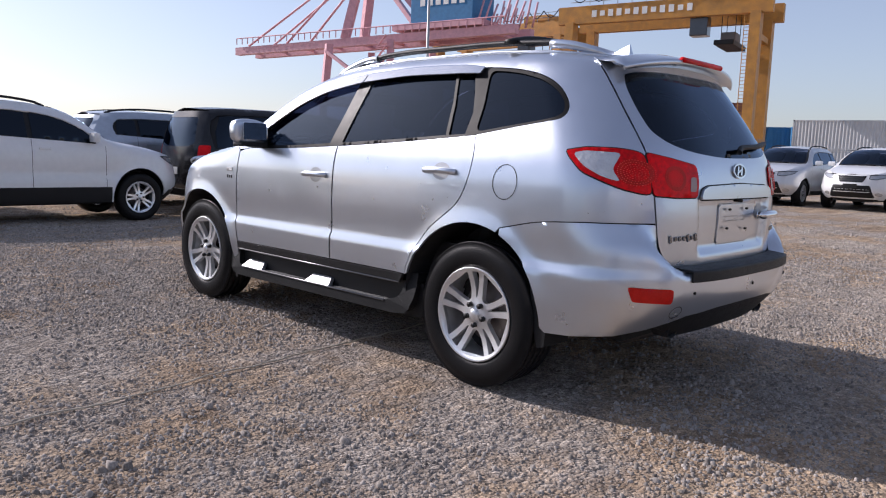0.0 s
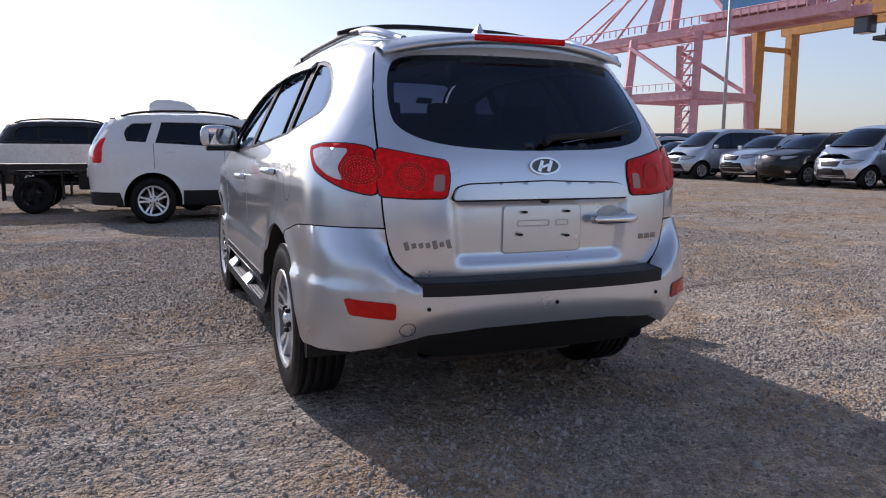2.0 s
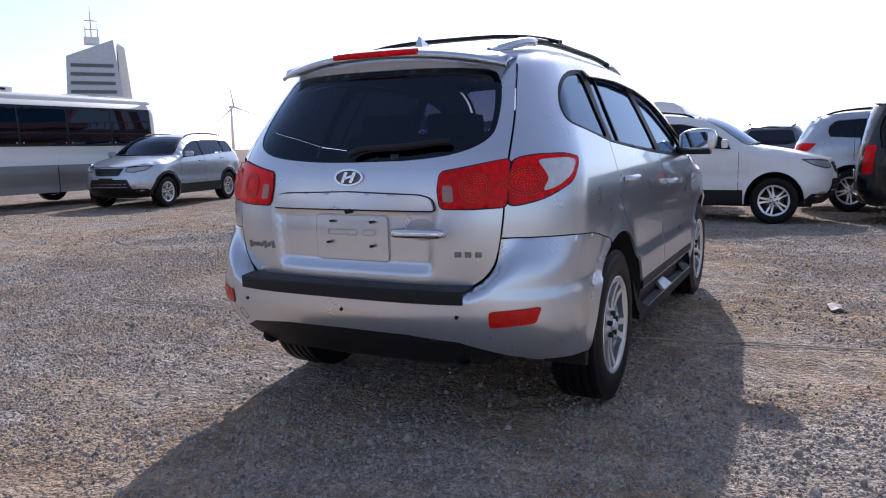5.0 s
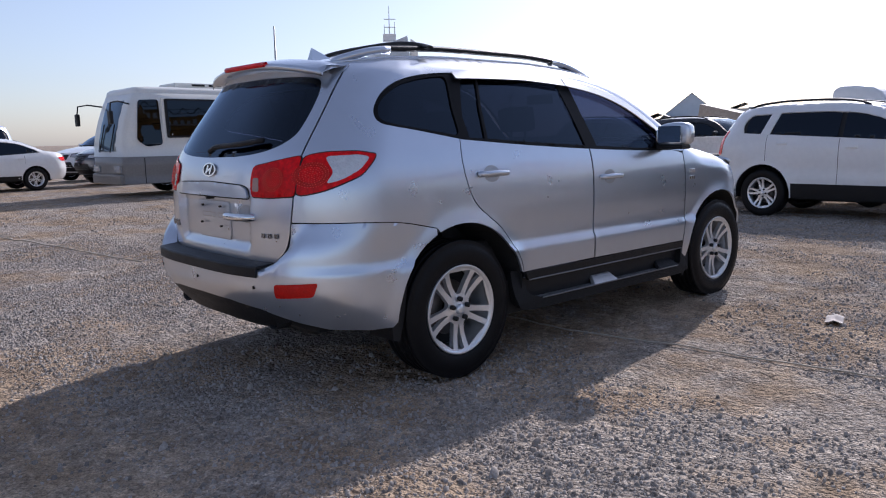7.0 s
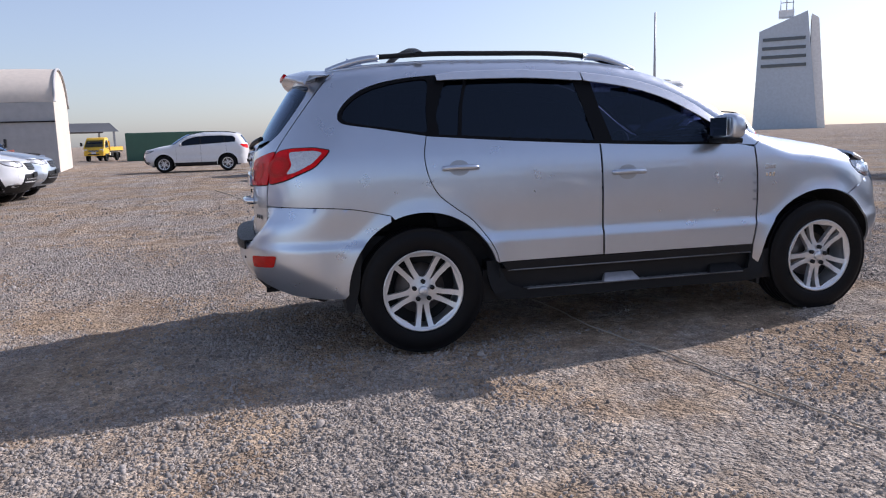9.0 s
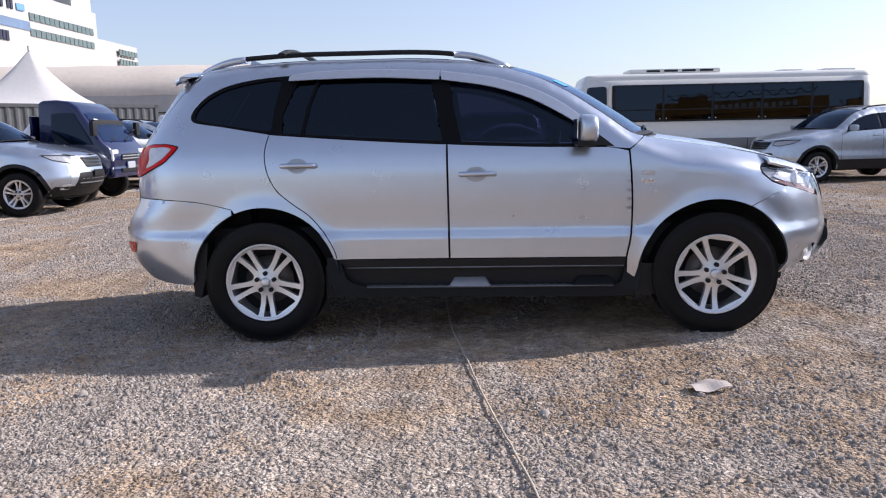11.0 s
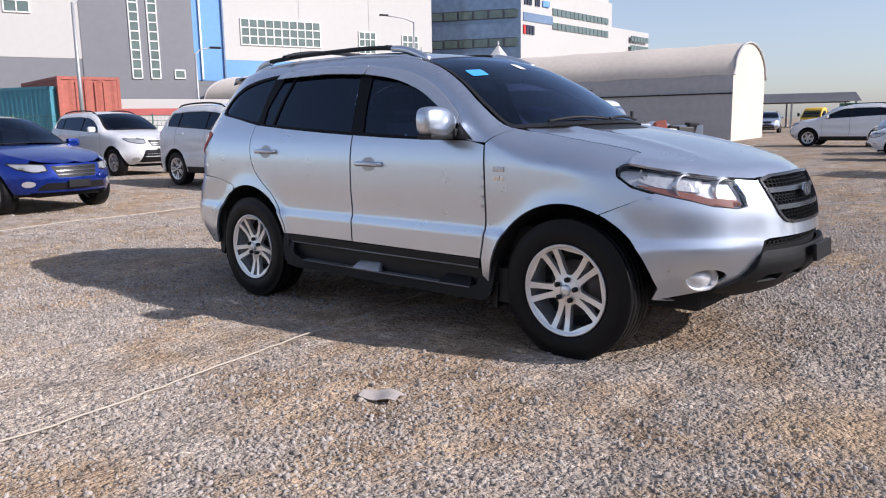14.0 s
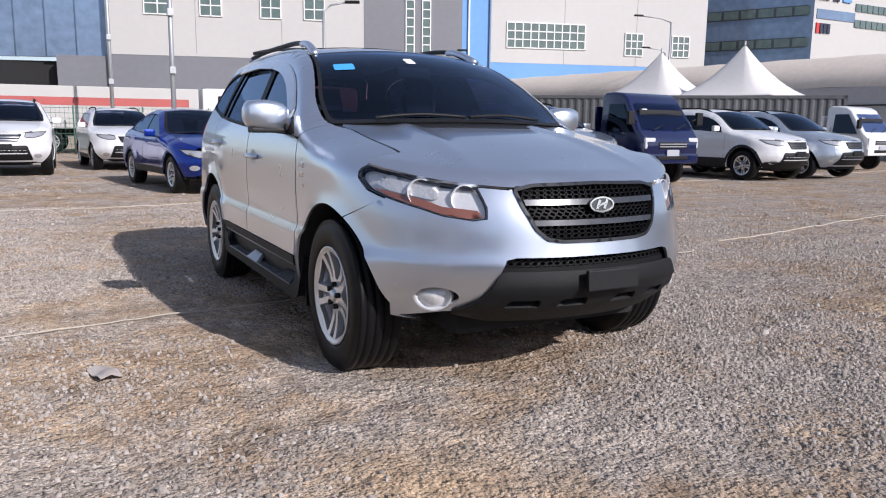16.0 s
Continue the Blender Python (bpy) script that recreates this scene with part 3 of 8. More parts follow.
def facet_dots(fn, u, v, lift):
    """Rings of small raised facets round the middle of a tail lamp, on the surface fn."""
    V, F = [], []
    for k, r in enumerate((0.0, 0.010, 0.018, 0.027, 0.036, 0.046, 0.056)):
        n = 1 if r == 0 else int(2 * math.pi * r / 0.0085)
        for i in range(n):
            a = 2 * math.pi * (i + 0.5 * (k % 2)) / n
            e = 0.0019 + 0.0008 * (i % 2)
            cu, cv = u + r * math.cos(a), v + r * math.sin(a)
            q = np.array([(cu - e, cv), (cu, cv - e), (cu + e, cv), (cu, cv + e), (cu, cv)])
            p = fn(q)
            out = np.array([-lift, 0, 0]) if abs(p[4, 1]) < 0.68 else np.array([-lift * 0.7, lift * 0.7 * np.sign(p[4, 1]), 0])
            p = p + out
            p[4] += out * 0.2
            b = len(V)
            V += [tuple(map(float, c)) for c in p]
            F += [(b + j, b + (j + 1) % 4, b + 4) for j in range(4)]
    return V, F


def build_suv():
    H = HULL
    car = thing("suv_car", "silver metallic mid-size SUV with alloy wheels parked on gravel", "car")
    R, L = (lambda p: H.side(p)), (lambda p: H.side(p, 1))
    x_gate = lambda z: H.rear_x(gate_y(z), z) - 0.001
    # cut lines in the side view
    belt = curve([(0.045, 1.245), (0.55, 1.205), (1.116, 1.17), (1.6, 1.148), (2.06, 1.138)])
    dlo_top = curve([(2.06, 1.138), (1.94, 1.255), (1.80, 1.365), (1.62, 1.462), (1.38, 1.535), (1.05, 1.580), (0.65, 1.598), (0.30, 1.602), (0.06, 1.592), (-0.12, 1.570), (-0.26, 1.533), (-0.36, 1.480), (-0.43, 1.410), (-0.45, 1.358), (-0.425, 1.326), (-0.34, 1.309), (-0.24, 1.294), (0.045, 1.245)])
    rear_cut = curve([(0.045, 1.245), (0.022, 1.13), (0.04, 1.01), (0.095, 0.905), (0.19, 0.825), (0.29, 0.750), (0.38, 0.640), (0.43, 0.55), (0.445, 0.488)])
    arch_r = arc(0.0, 0.36, 0.448, 18, 128, 36)
    bump_top = curve([(-0.19, 0.80), (-0.40, 0.845), (-0.60, 0.862), (-0.74, 0.866)])
    zs = np.linspace(0.868, 1.58, 26)
    gate_edge = np.c_[x_gate(zs), zs]
    xs = np.linspace(gate_edge[-1, 0] + 0.03, 2.30, 70)
    top_edge = np.c_[xs, H.top(xs) - H.roll(xs) * (1 - H.tend)]
    side_loop = np.vstack([bump_top[:-1], gate_edge, top_edge, [(2.24, 1.16), (2.19, 1.125), (2.12, 1.13)], dlo_top, rear_cut[1:], arch_r[:]])
    keep = np.hypot(side_loop[:, 0], side_loop[:, 1] - 0.36) > 0.444
    side_loop = side_loop[keep]
    k_end = [i for i in range(len(side_loop)) if side_loop[i, 0] < -0.19 and abs(side_loop[i, 1] - 0.76) < 0.06 and i > len(side_loop) - 20]
    side_loop = np.delete(side_loop, k_end, 0)
    rear_door = np.vstack([belt[belt[:, 0] < 1.115], [(1.116, 1.17), (1.123, 0.49)], rear_cut[::-1][:-1]])
    front_door = np.vstack([[(1.121, 1.17)], belt[belt[:, 0] > 1.13], [(2.12, 1.13), (2.184, 1.115)], curve([(2.186, 1.10), (2.20, 0.90), (2.203, 0.70), (2.19, 0.58), (2.172, 0.488)]), [(1.128, 0.49)]])
    glass_q = rounded([(-0.40, 1.334), (-0.432, 1.358), (-0.413, 1.412), (-0.348, 1.470), (-0.25, 1.520), (-0.115, 1.555), (0.01, 1.574), (0.105, 1.580), (0.065, 1.40), (0.06, 1.260), (-0.10, 1.286), (-0.30, 1.316)], 0.04)
    glass_v = [(0.205, 1.245), (0.125, 1.25), (0.12, 1.36), (0.16, 1.47), (0.21, 1.575), (0.325, 1.582), (0.265, 1.40), (0.236, 1.243)]
    glass_r = np.vstack([[(0.258, 1.243)], [(0.29, 1.42), (0.345, 1.584)], curve([(0.65, 1.586), (1.02, 1.567)]), [(1.06, 1.36), (1.092, 1.19), (0.6, 1.218)]])
    glass_f = np.vstack([curve([(1.135, 1.555), (1.38, 1.520), (1.60, 1.450), (1.78, 1.358), (1.90, 1.260), (1.965, 1.195)]), [(1.96, 1.155), (1.6, 1.164), (1.205, 1.185), (1.16, 1.38)]])
    doors = {}
    for sign, fn in ((-1, R), (1, L)):
        panel("side_frame", fn, [side_loop], SILVER, car, gap=0.002, step=0.03)
        doors[sign, "rear"] = panel("rear_door", fn, [rear_door], SILVER, car, gap=0.004, step=0.03)
        doors[sign, "front"] = panel("front_door", fn, [front_door], SILVER, car, gap=0.003, step=0.03)
        # black window surround with its openings
        surround = np.vstack([belt, dlo_top[1:-1]])
        panel("window_surround", fn, [shrink(resample(surround, 0.02), 0.001), glass_q, np.array(glass_v), glass_r, glass_f], GLOSS_BLACK, car, step=0.022, depth=0.008, lift=-0.004)
        for nm, loop, mt in (("quarter_window", glass_q, TINT), ("vent_window", np.array(glass_v), TINT), ("rear_door_window", glass_r, TINT), ("front_door_window", glass_f, DOOR_TINT)):
            panel(nm, fn, [shrink(resample(np.array(loop), 0.02), -0.004)], mt, car, step=0.022, depth=0, lift=-0.012)
        # front wing
        xs2 = np.linspace(2.30, 3.005, 22)
        wing_top = np.c_[xs2, H.top(xs2) - H.roll(xs2) * (1 - H.tend)]
        arch_f = arc(2.7, 0.36, 0.462, 65, 172, 34)
        wing = np.vstack([[(2.19, 1.12), (2.24, 1.16)], wing_top, [(3.012, 1.06), (3.012, 1.024), (2.980, 1.022), (2.955, 1.0), (2.965, 0.965), (3.035, 0.913), (3.138, 0.880)], arch_f, [(2.225, 0.36), (2.18, 0.36)], curve([(2.178, 0.488), (2.196, 0.58), (2.209, 0.70), (2.206, 0.90), (2.192, 1.10)])])
        panel("front_wing", fn, [wing], SILVER, car, gap=0.002, step=0.03)
        # lower door cladding
        clad = [(0.46, 0.487), (2.17, 0.487), (2.165, 0.435), (0.50, 0.435)]
        panel("door_cladding", fn, [np.array(clad)], BLACK_PLASTIC, car, step=0.05, lift=0.006, depth=0.02)
        # dark sill behind the running board
        pad_shape("sill_panel", BLACK_PLASTIC, car, [(0.36, 0.44), (2.36, 0.44), (2.36, 0.25), (0.36, 0.25)], sign * 0.60, sign * 0.885)
        rod_part("sill_strip", (0.50, sign * 0.936, 0.437), (2.16, sign * 0.936, 0.437), 0.005, DULL_STRIP, car)
        box_part("step_tread", (1.345, sign * 0.905, 0.3150), (1.46, 0.062, 0.006), TREAD_GREY, car, "ribbed grey step tread")
        rod_part("sill_strip", (0.62, sign * 0.943, 0.318), (2.10, sign * 0.943, 0.318), 0.005, DULL_STRIP, car)
        # running board with flared ends
        ys0, ys1 = sign * 0.80, sign * 0.955
        prof = np.vstack([[(0.385, 0.49), (0.445, 0.49)], curve([(0.46, 0.44), (0.50, 0.355), (0.60, 0.315)]), [(2.10, 0.315)], curve([(2.15, 0.33), (2.17, 0.40), (2.175, 0.485)]), [(2.265, 0.485), (2.25, 0.36)], curve([(2.24, 0.30), (2.19, 0.265), (2.10, 0.26)]), [(0.55, 0.265)], curve([(0.46, 0.275), (0.41, 0.32), (0.385, 0.42)])])
        nb = len(prof)
        V = [(x, ys0, z) for x, z in prof] + [(x, ys1 - sign * 0.015 - sign * 0.03 * max(0, (z - 0.32) / 0.17), z) for x, z in prof]
        F = [tuple(range(nb)), tuple(range(2 * nb - 1, nb - 1, -1))] + [(i, (i + 1) % nb, nb + (i + 1) % nb, nb + i) for i in range(nb)]
        board = mesh_part("running_board", V, F, GREY_PLASTIC, car, "dark grey plastic running board", smooth=False)
        bv = board.modifiers.new("edge", "BEVEL")
        bv.width, bv.segments, bv.limit_method = 0.01, 2, "ANGLE"
        for xc in (1.245, 1.985):
            V = [(xc - 0.125, sign * 0.948, 0.320), (xc + 0.125, sign * 0.948, 0.320), (xc + 0.092, sign * 0.892, 0.370), (xc - 0.092, sign * 0.892, 0.370),
                 (xc - 0.135, sign * 0.925, 0.312), (xc + 0.135, sign * 0.925, 0.312), (xc + 0.095, sign * 0.872, 0.360), (xc - 0.095, sign * 0.872, 0.360)]
            # right front pad takes dark plastic: its dim grazing reflection put into the colour
            pad_ob = mesh_part("step_pad", V, [(0, 1, 2, 3), (4, 7, 6, 5), (0, 4, 5, 1), (1, 5, 6, 2), (2, 6, 7, 3), (3, 7, 4, 0)], STEP_METAL if sign > 0 or xc < 1.5 else GREY_PLASTIC, board, "bright sloping metal step pad" if sign > 0 or xc < 1.5 else "step pad coloured dark for its dim reflection", smooth=False)
            pv = pad_ob.modifiers.new("edge", "BEVEL")
            pv.width, pv.segments = 0.004, 2
        bm = bmesh.new()
        for i in range(26):
            for j in range(3):
                x = 0.66 + i * 0.05
                if 1.10 < x < 1.40 or 1.84 < x < 2.13:
                    continue
                add_box(bm, (x, sign * (0.87 + j * 0.025), 0.318), (0.03, 0.012, 0.006))
        tagged(bm_part("step_tread", bm, TREAD_GREY, board), "", kind="stuff")
        # wheel wells
        for wx, r0 in ((0.0, 0.452), (2.7, 0.466)):
            a = np.radians(np.linspace(4, 176, 28))
            V, F = [], []
            for t in a:
                x, z = wx + r0 * math.cos(t), 0.36 + r0 * math.sin(t)
                yo = float(H.width(x, max(z, 0.3))) - 0.01
                V += [(x, sign * yo, z), (x, sign * 0.52, z), (wx, sign * 0.52, 0.36)]
            for i in range(len(a) - 1):
                b = i * 3
                F += [(b, b + 1, b + 4, b + 3), (b + 1, b + 2, b + 5, b + 4)]
            mesh_part("wheel_well", V, F, DARK, car, smooth=False)
        # mud flap
        pad_shape("mud_flap", BLACK_PLASTIC, car, [(-0.36, 0.60), (-0.43, 0.56), (-0.475, 0.44), (-0.46, 0.26), (-0.42, 0.25), (-0.38, 0.40)], sign * 0.70, sign * 0.895)
        pad_shape("front_mud_flap", BLACK_PLASTIC, car, [(2.27, 0.36), (2.24, 0.36), (2.235, 0.22), (2.26, 0.22)], sign * 0.72, sign * 0.90)
        # rain visors: sloping ledges over the door windows
        for top_line, low_line, xa, xb in ((((0.13, 1.600), (0.30, 1.622), (0.65, 1.630), (1.07, 1.612)), ((0.13, 1.566), (0.30, 1.572), (0.65, 1.577), (1.07, 1.556)), 0.15, 1.072),
                                           (((1.08, 1.612), (1.38, 1.568), (1.62, 1.497), (1.80, 1.405), (1.99, 1.262)), ((1.08, 1.556), (1.36, 1.512), (1.60, 1.438), (1.78, 1.345), (1.97, 1.225)), 1.084, 1.965)):
            zt_f, zb_f = kn(*top_line), kn(*low_line)
            V, F, nv = [], [], 5
            xv = np.linspace(xa, xb, 34)
            for x in xv:
                za, zb = float(zt_f(x)), float(zb_f(x))
                ya, yb = float(H.width(x, za)) + 0.004, float(H.width(x, zb)) + 0.026
                V += [(x, sign * ya, za), (x, sign * (ya + 0.010), za - 0.006), (x, sign * yb, zb), (x, sign * (yb - 0.004), zb - 0.004), (x, sign * (yb - 0.024), zb + 0.004)]
            for i in range(len(xv) - 1):
                F += [(i * nv + j, i * nv + j + 1, (i + 1) * nv + j + 1, (i + 1) * nv + j) for j in range(nv - 1)]
            F += [tuple(range(nv)), tuple(range((len(xv) - 1) * nv, len(xv) * nv))]
            mesh_part("rain_visor", V, F, VISOR, car, "silver window visor", smooth=False)
        # door handles, over flat discs greyed for the shade inside their cups
        for nm, hx, hz in (("rear", 0.235, 1.055), ("front", 1.30, 0.99)):
            d = doors[sign, nm]
            yy = sign * float(H.width(hx, hz))
            cup = [(hx - 0.012 + 0.062 * math.cos(t), hz + 0.045 * math.sin(t)) for t in np.linspace(0, 2 * math.pi, 24, endpoint=False)]
            panel("handle_cup", fn, [np.array(cup)], GREYSILVER, d, step=0.03, depth=0, lift=0.001)
            pts = [(hx - 0.105, yy - sign * 0.0, hz), (hx - 0.09, yy + sign * 0.028, hz + 0.002), (hx, yy + sign * 0.04, hz + 0.005), (hx + 0.08, yy + sign * 0.028, hz + 0.002), (hx + 0.10, yy - sign * 0.0, hz)]
            sweep("door_handle", curve(pts, 6), 0.014, SILVER, d, "silver pull handle", 10, 1.1)
        # mirror
        mx, mz, my = 1.91, 1.235, sign * 0.865
        V, F, nu, nv = [], [], 18, 24
        for i in range(nu + 1):
            u = i / nu
            for j in range(nv):
                t = 2 * math.pi * j / nv
                yy = 0.02 + 0.245 * u
                k = 0.06 * math.sin(math.pi * min(1, 0.25 + 0.9 * u)) + 0.035
                ct, st = math.cos(t), math.sin(t)
                q = 0.55
                px = np.sign(ct) * abs(ct) ** q * (0.045 + 0.02 * math.sin(math.pi * u)) * (0.6 if ct < 0 else 1.25)
                pz = np.sign(st) * abs(st) ** q * (0.084 * (1 - 0.35 * (2 * u - 1) ** 8) * (0.8 + 0.2 * math.sin(math.pi * u)))
                sc = 1.0 if u < 0.96 else 0.72
                V.append((mx + px * sc, my + sign * yy, mz + pz * sc + 0.012 * u))
        for i in range(nu):
            for j in range(nv):
                F.append((i * nv + j, i * nv + (j + 1) % nv, (i + 1) * nv + (j + 1) % nv, (i + 1) * nv + j))
        F += [tuple(range(nv)), tuple(range(nu * nv, nu * nv + nv))]
        mir = mesh_part("door_mirror", V, F, SILVER, car, "silver door mirror with dark base")
        bm = bmesh.new()
        add_box(bm, (mx + 0.005, my + sign * 0.13, mz - 0.075), (0.11, 0.2, 0.03), 0.012)
        add_box(bm, (mx + 0.03, my + sign * 0.0, mz - 0.055), (0.09, 0.10, 0.045), 0.012)
        bm_part("mirror_base", bm, BLACK_PLASTIC, mir)
        box_part("mirror_glass", (mx - 0.047, my + sign * 0.13, mz + 0.01), (0.006, 0.17, 0.11), MIRROR, mir, bevel=0.002)
        tri_loop = [(1.975, 1.15), (2.10, 1.14), (1.98, 1.235)]
        panel("mirror_patch", fn, [np.array(tri_loop)], BLACK_PLASTIC, car, step=0.04, depth=0.01, lift=0.004)
        # drip moulding along the roof edge
        dx = np.linspace(-0.60, 1.46, 40)
        sweep("drip_moulding", [(x, sign * (float(H.edge(x)[0]) + 0.001), float(H.edge(x)[1]) + 0.001) for x in dx], 0.008, SILVER, car, "", 6)
        # roof rail
        rx = np.linspace(-0.42, 1.42, 30)
        pts = []
        for x in rx:
            e = min(1, (x + 0.42) / 0.22, (1.42 - x) / 0.35)
            e = math.sin(max(0, e) * math.pi / 2)
            ye, ze = H.edge(x)
            pts.append((x, sign * (float(ye) - 0.035), float(ze) + 0.008 + 0.042 * e))
        rail = sweep("roof_rail", pts, 0.02, BLACK_PLASTIC, car, "black roof rail with silver end caps", 8, 0.8)
        for xa, xb in ((-0.46, -0.16), (1.16, 1.50)):
            xx = np.linspace(xa, xb, 9)
            pp = []
            for i, x in enumerate(xx):
                ye, ze = H.edge(x)
                hgt = 0.055 * math.sin(math.pi * (0.08 + 0.5 * (i / 8 if xa < 0 else 1 - i / 8)))
                pp.append((x, sign * (float(ye) - 0.035), float(ze) - 0.008 + hgt * 0.95))
            sweep("rail_end", pp, 0.028, SILVER, rail, "", 8, 0.8)
        # side repeater and badge bars
        bm = bmesh.new()
        yb = sign * float(H.width(2.295, 0.99))
        add_box(bm, (2.295, yb, 0.985), (0.075, 0.012, 0.03), 0.006)
        bm_part("side_repeater", bm, WHITE_LENS, car, "clear side indicator")
        for k in range(3):
            box_part("badge_bar", (2.27 + 0.025 * k, yb, 0.935), (0.018, 0.008, 0.026), CHROME, car, bevel=0.002)
    # fuel flap on one side only
    circ = np.array([(-0.20 + 0.075 * math.cos(t), 1.02 + 0.085 * math.sin(t)) for t in np.linspace(0, 2 * math.pi, 40, endpoint=False)])
    panel("fuel_flap_seam", L, [circ, shrink(circ, 0.004)], DARK, car, step=0.02, depth=0, lift=0.0012)
    # roof
    xr0 = -0.60
    hdr = lambda y, x0, b: x0 + b * (1 - (y / 0.66) ** 2)
    ys = np.linspace(-1, 1, 25)
    x1 = 1.45
    ye1, ye0 = float(H.edge(x1)[0]), float(H.edge(xr0)[0])
    front_edge = np.c_[hdr(ys * ye1, x1, 0.10), ys * ye1]
    xl = np.linspace(x1, xr0, 40)[1:]
    left = np.c_[xl, H.edge(xl)[0]]
    roof_loop = np.vstack([front_edge, left, [(xr0, 0.0)], left[::-1] * [1, -1]])
    panel("roof", H.roof, [roof_loop], SILVER, car, gap=0.001, step=0.05, depth=0.01)
    sun_loop = rounded([(0.55, -0.40), (1.12, -0.42), (1.12, 0.42), (0.55, 0.40)], 0.05)
    panel("sunroof", H.roof, [sun_loop], TINT, car, "dark glass sunroof", step=0.06, depth=0.004, lift=0.006)
    # windscreen
    xb = 2.27

    def screen(p):
        v, q = p[:, 1], p[:, 0]
        xe = xb + (x1 + 0.006 - xb) * v
        ye, ze = H.edge(xe)
        b = 0.22 + (0.10 - 0.22) * v
        return np.c_[xe + b * (1 - (q * 0.98) ** 2), q * ye, ze + (0.02 + 0.02 * v) * (1 - q ** 2) - 0.004]
    scr = np.array([(-1, 0), (1, 0), (1, 1), (-1, 1)], float)
    frit_o, frit_i = scr * [0.99, 1], rounded(np.array([(-0.962, 0.06), (0.962, 0.06), (0.962, 0.965), (-0.962, 0.965)]), 0.05)
    ws = panel("windscreen", screen, [frit_i], FRONT_TINT, car, "tinted windscreen with stickers", step=0.06, depth=0)
    panel("windscreen_border", screen, [frit_o, frit_i], BLACK_PLASTIC, ws, step=0.05, depth=0.006)
    st = rounded([(-0.85, 0.58), (-0.68, 0.58), (-0.68, 0.67), (-0.85, 0.67)], 0.02)
    panel("sticker", screen, [st], STICKER, ws, "blue paper sticker", step=0.05, depth=0, lift=0.003)
    st = rounded([(-0.18, 0.66), (-0.09, 0.66), (-0.09, 0.75), (-0.18, 0.75)], 0.02)
    panel("sticker", screen, [st], WHITE_PLASTIC, ws, "white round sticker", step=0.05, depth=0, lift=0.003)
    # cowl and wipers
    cow = np.array([(-0.97, -0.10), (0.97, -0.10), (0.97, 0.06), (-0.97, 0.06)])
    panel("cowl", lambda p: screen(p) + [0, 0, -0.012], [cow], BLACK_PLASTIC, car, step=0.06, depth=0.01)
    for a, b, c in ((-0.70, 0.03, -0.05), (-0.02, 0.03, 0.66)):
        q = np.c_[np.linspace(a, c, 9), 0.045 + 0.035 * np.sin(np.linspace(0, math.pi, 9))]
        pw = screen(q) + [0.008, 0, 0.012]
        sweep("front_wiper", pw, 0.009, BLACK_PLASTIC, car, "black wiper", 6)
    # bonnet
    yl = np.linspace(1, -1, 41)
    nose_y = yl * 0.852
    zt = 0.96
    nose = np.c_[np.minimum(H.front_x(nose_y, 0.965) - 0.004, 3.6), nose_y]
    xh = np.linspace(2.34, float(nose[0, 0]), 30)
    hl = np.c_[xh, H.edge(xh)[0] - 0.001]
    rear_b = np.c_[xb + 0.045 + 0.21 * (1 - (np.linspace(-1, 1, 21)) ** 2), np.linspace(-1, 1, 21) * 0.70]
    hood_loop = np.vstack([rear_b, hl[1:-1], nose, hl[::-1][1:-1] * [1, -1]])

    def hood(p):
        q = H.hood(p)
        x, y = p[:, 0], np.abs(p[:, 1])
        q[:, 2] += 0.012 * np.exp(-((y - 0.40 - 0.06 * (x - 2.4)) / 0.05) ** 2) * np.clip((3.45 - x) / 0.6, 0, 1)
        nx = H.front_x(p[:, 1], 0.965)
        q[:, 2] -= 0.028 * np.clip((x - nx + 0.10) / 0.10, 0, 1) ** 2
        return q
    panel("bonnet", hood, [hood_loop], SILVER, car, gap=0.002, step=0.04, depth=0.015)
    # front bumper skin with lamp, grille and intake openings
    FW = {s: (lambda p, s=s: H.front_wrap(p, s)) for s in (-1, 1)}
    k = 0.6
    sx = lambda x, z: k + float(H.front_x(k, z)) - x
    top_s = [(a, float(H.top(H.front_x(a, 0.965)) + 0.012 * (1 - a) - 0.030)) for a in np.linspace(0, 0.42, 10)]
    lamp = [(0.512, 0.940), (0.492, 0.86), (0.498, 0.812), (0.55, 0.803), (0.64, 0.818), (sx(3.28, 0.85), 0.845), (sx(3.14, 0.88), 0.885), (sx(3.035, 0.92), 0.917)]
    nose_z = lambda a: float(hood(np.array([(float(H.front_x(a, 0.965)) - 0.004, a)]))[0, 2]) - 0.010
    lamp_top = [(sx(2.972, 0.965), 0.965), (sx(2.962, 1.0), 1.002), (sx(2.985, 1.018), 1.018)]
    lamp_top += [(sx(float(H.front_x(y, 0.965)) - 0.004, nose_z(y)), nose_z(y)) for y in (0.84, 0.80, 0.76, 0.72, 0.68, 0.64)] + [(0.59, nose_z(0.59)), (0.56, nose_z(0.56)), (0.525, nose_z(0.525))]
    grille_loop = [(0.0, 0.962), (0.30, 0.955), (0.385, 0.935), (0.365, 0.86), (0.32, 0.765), (0.27, 0.722), (0.20, 0.712), (0.0, 0.710)]
    arch_b = arc(2.7, 0.36, 0.466, 64, 8, 22)
    arch_s = np.array([(sx(x, z), z) for x, z in arch_b])
    low = [(0.62, 0.405), (0.52, 0.42), (0.46, 0.60), (0.44, 0.645), (0.40, 0.655), (0.0, 0.655)]
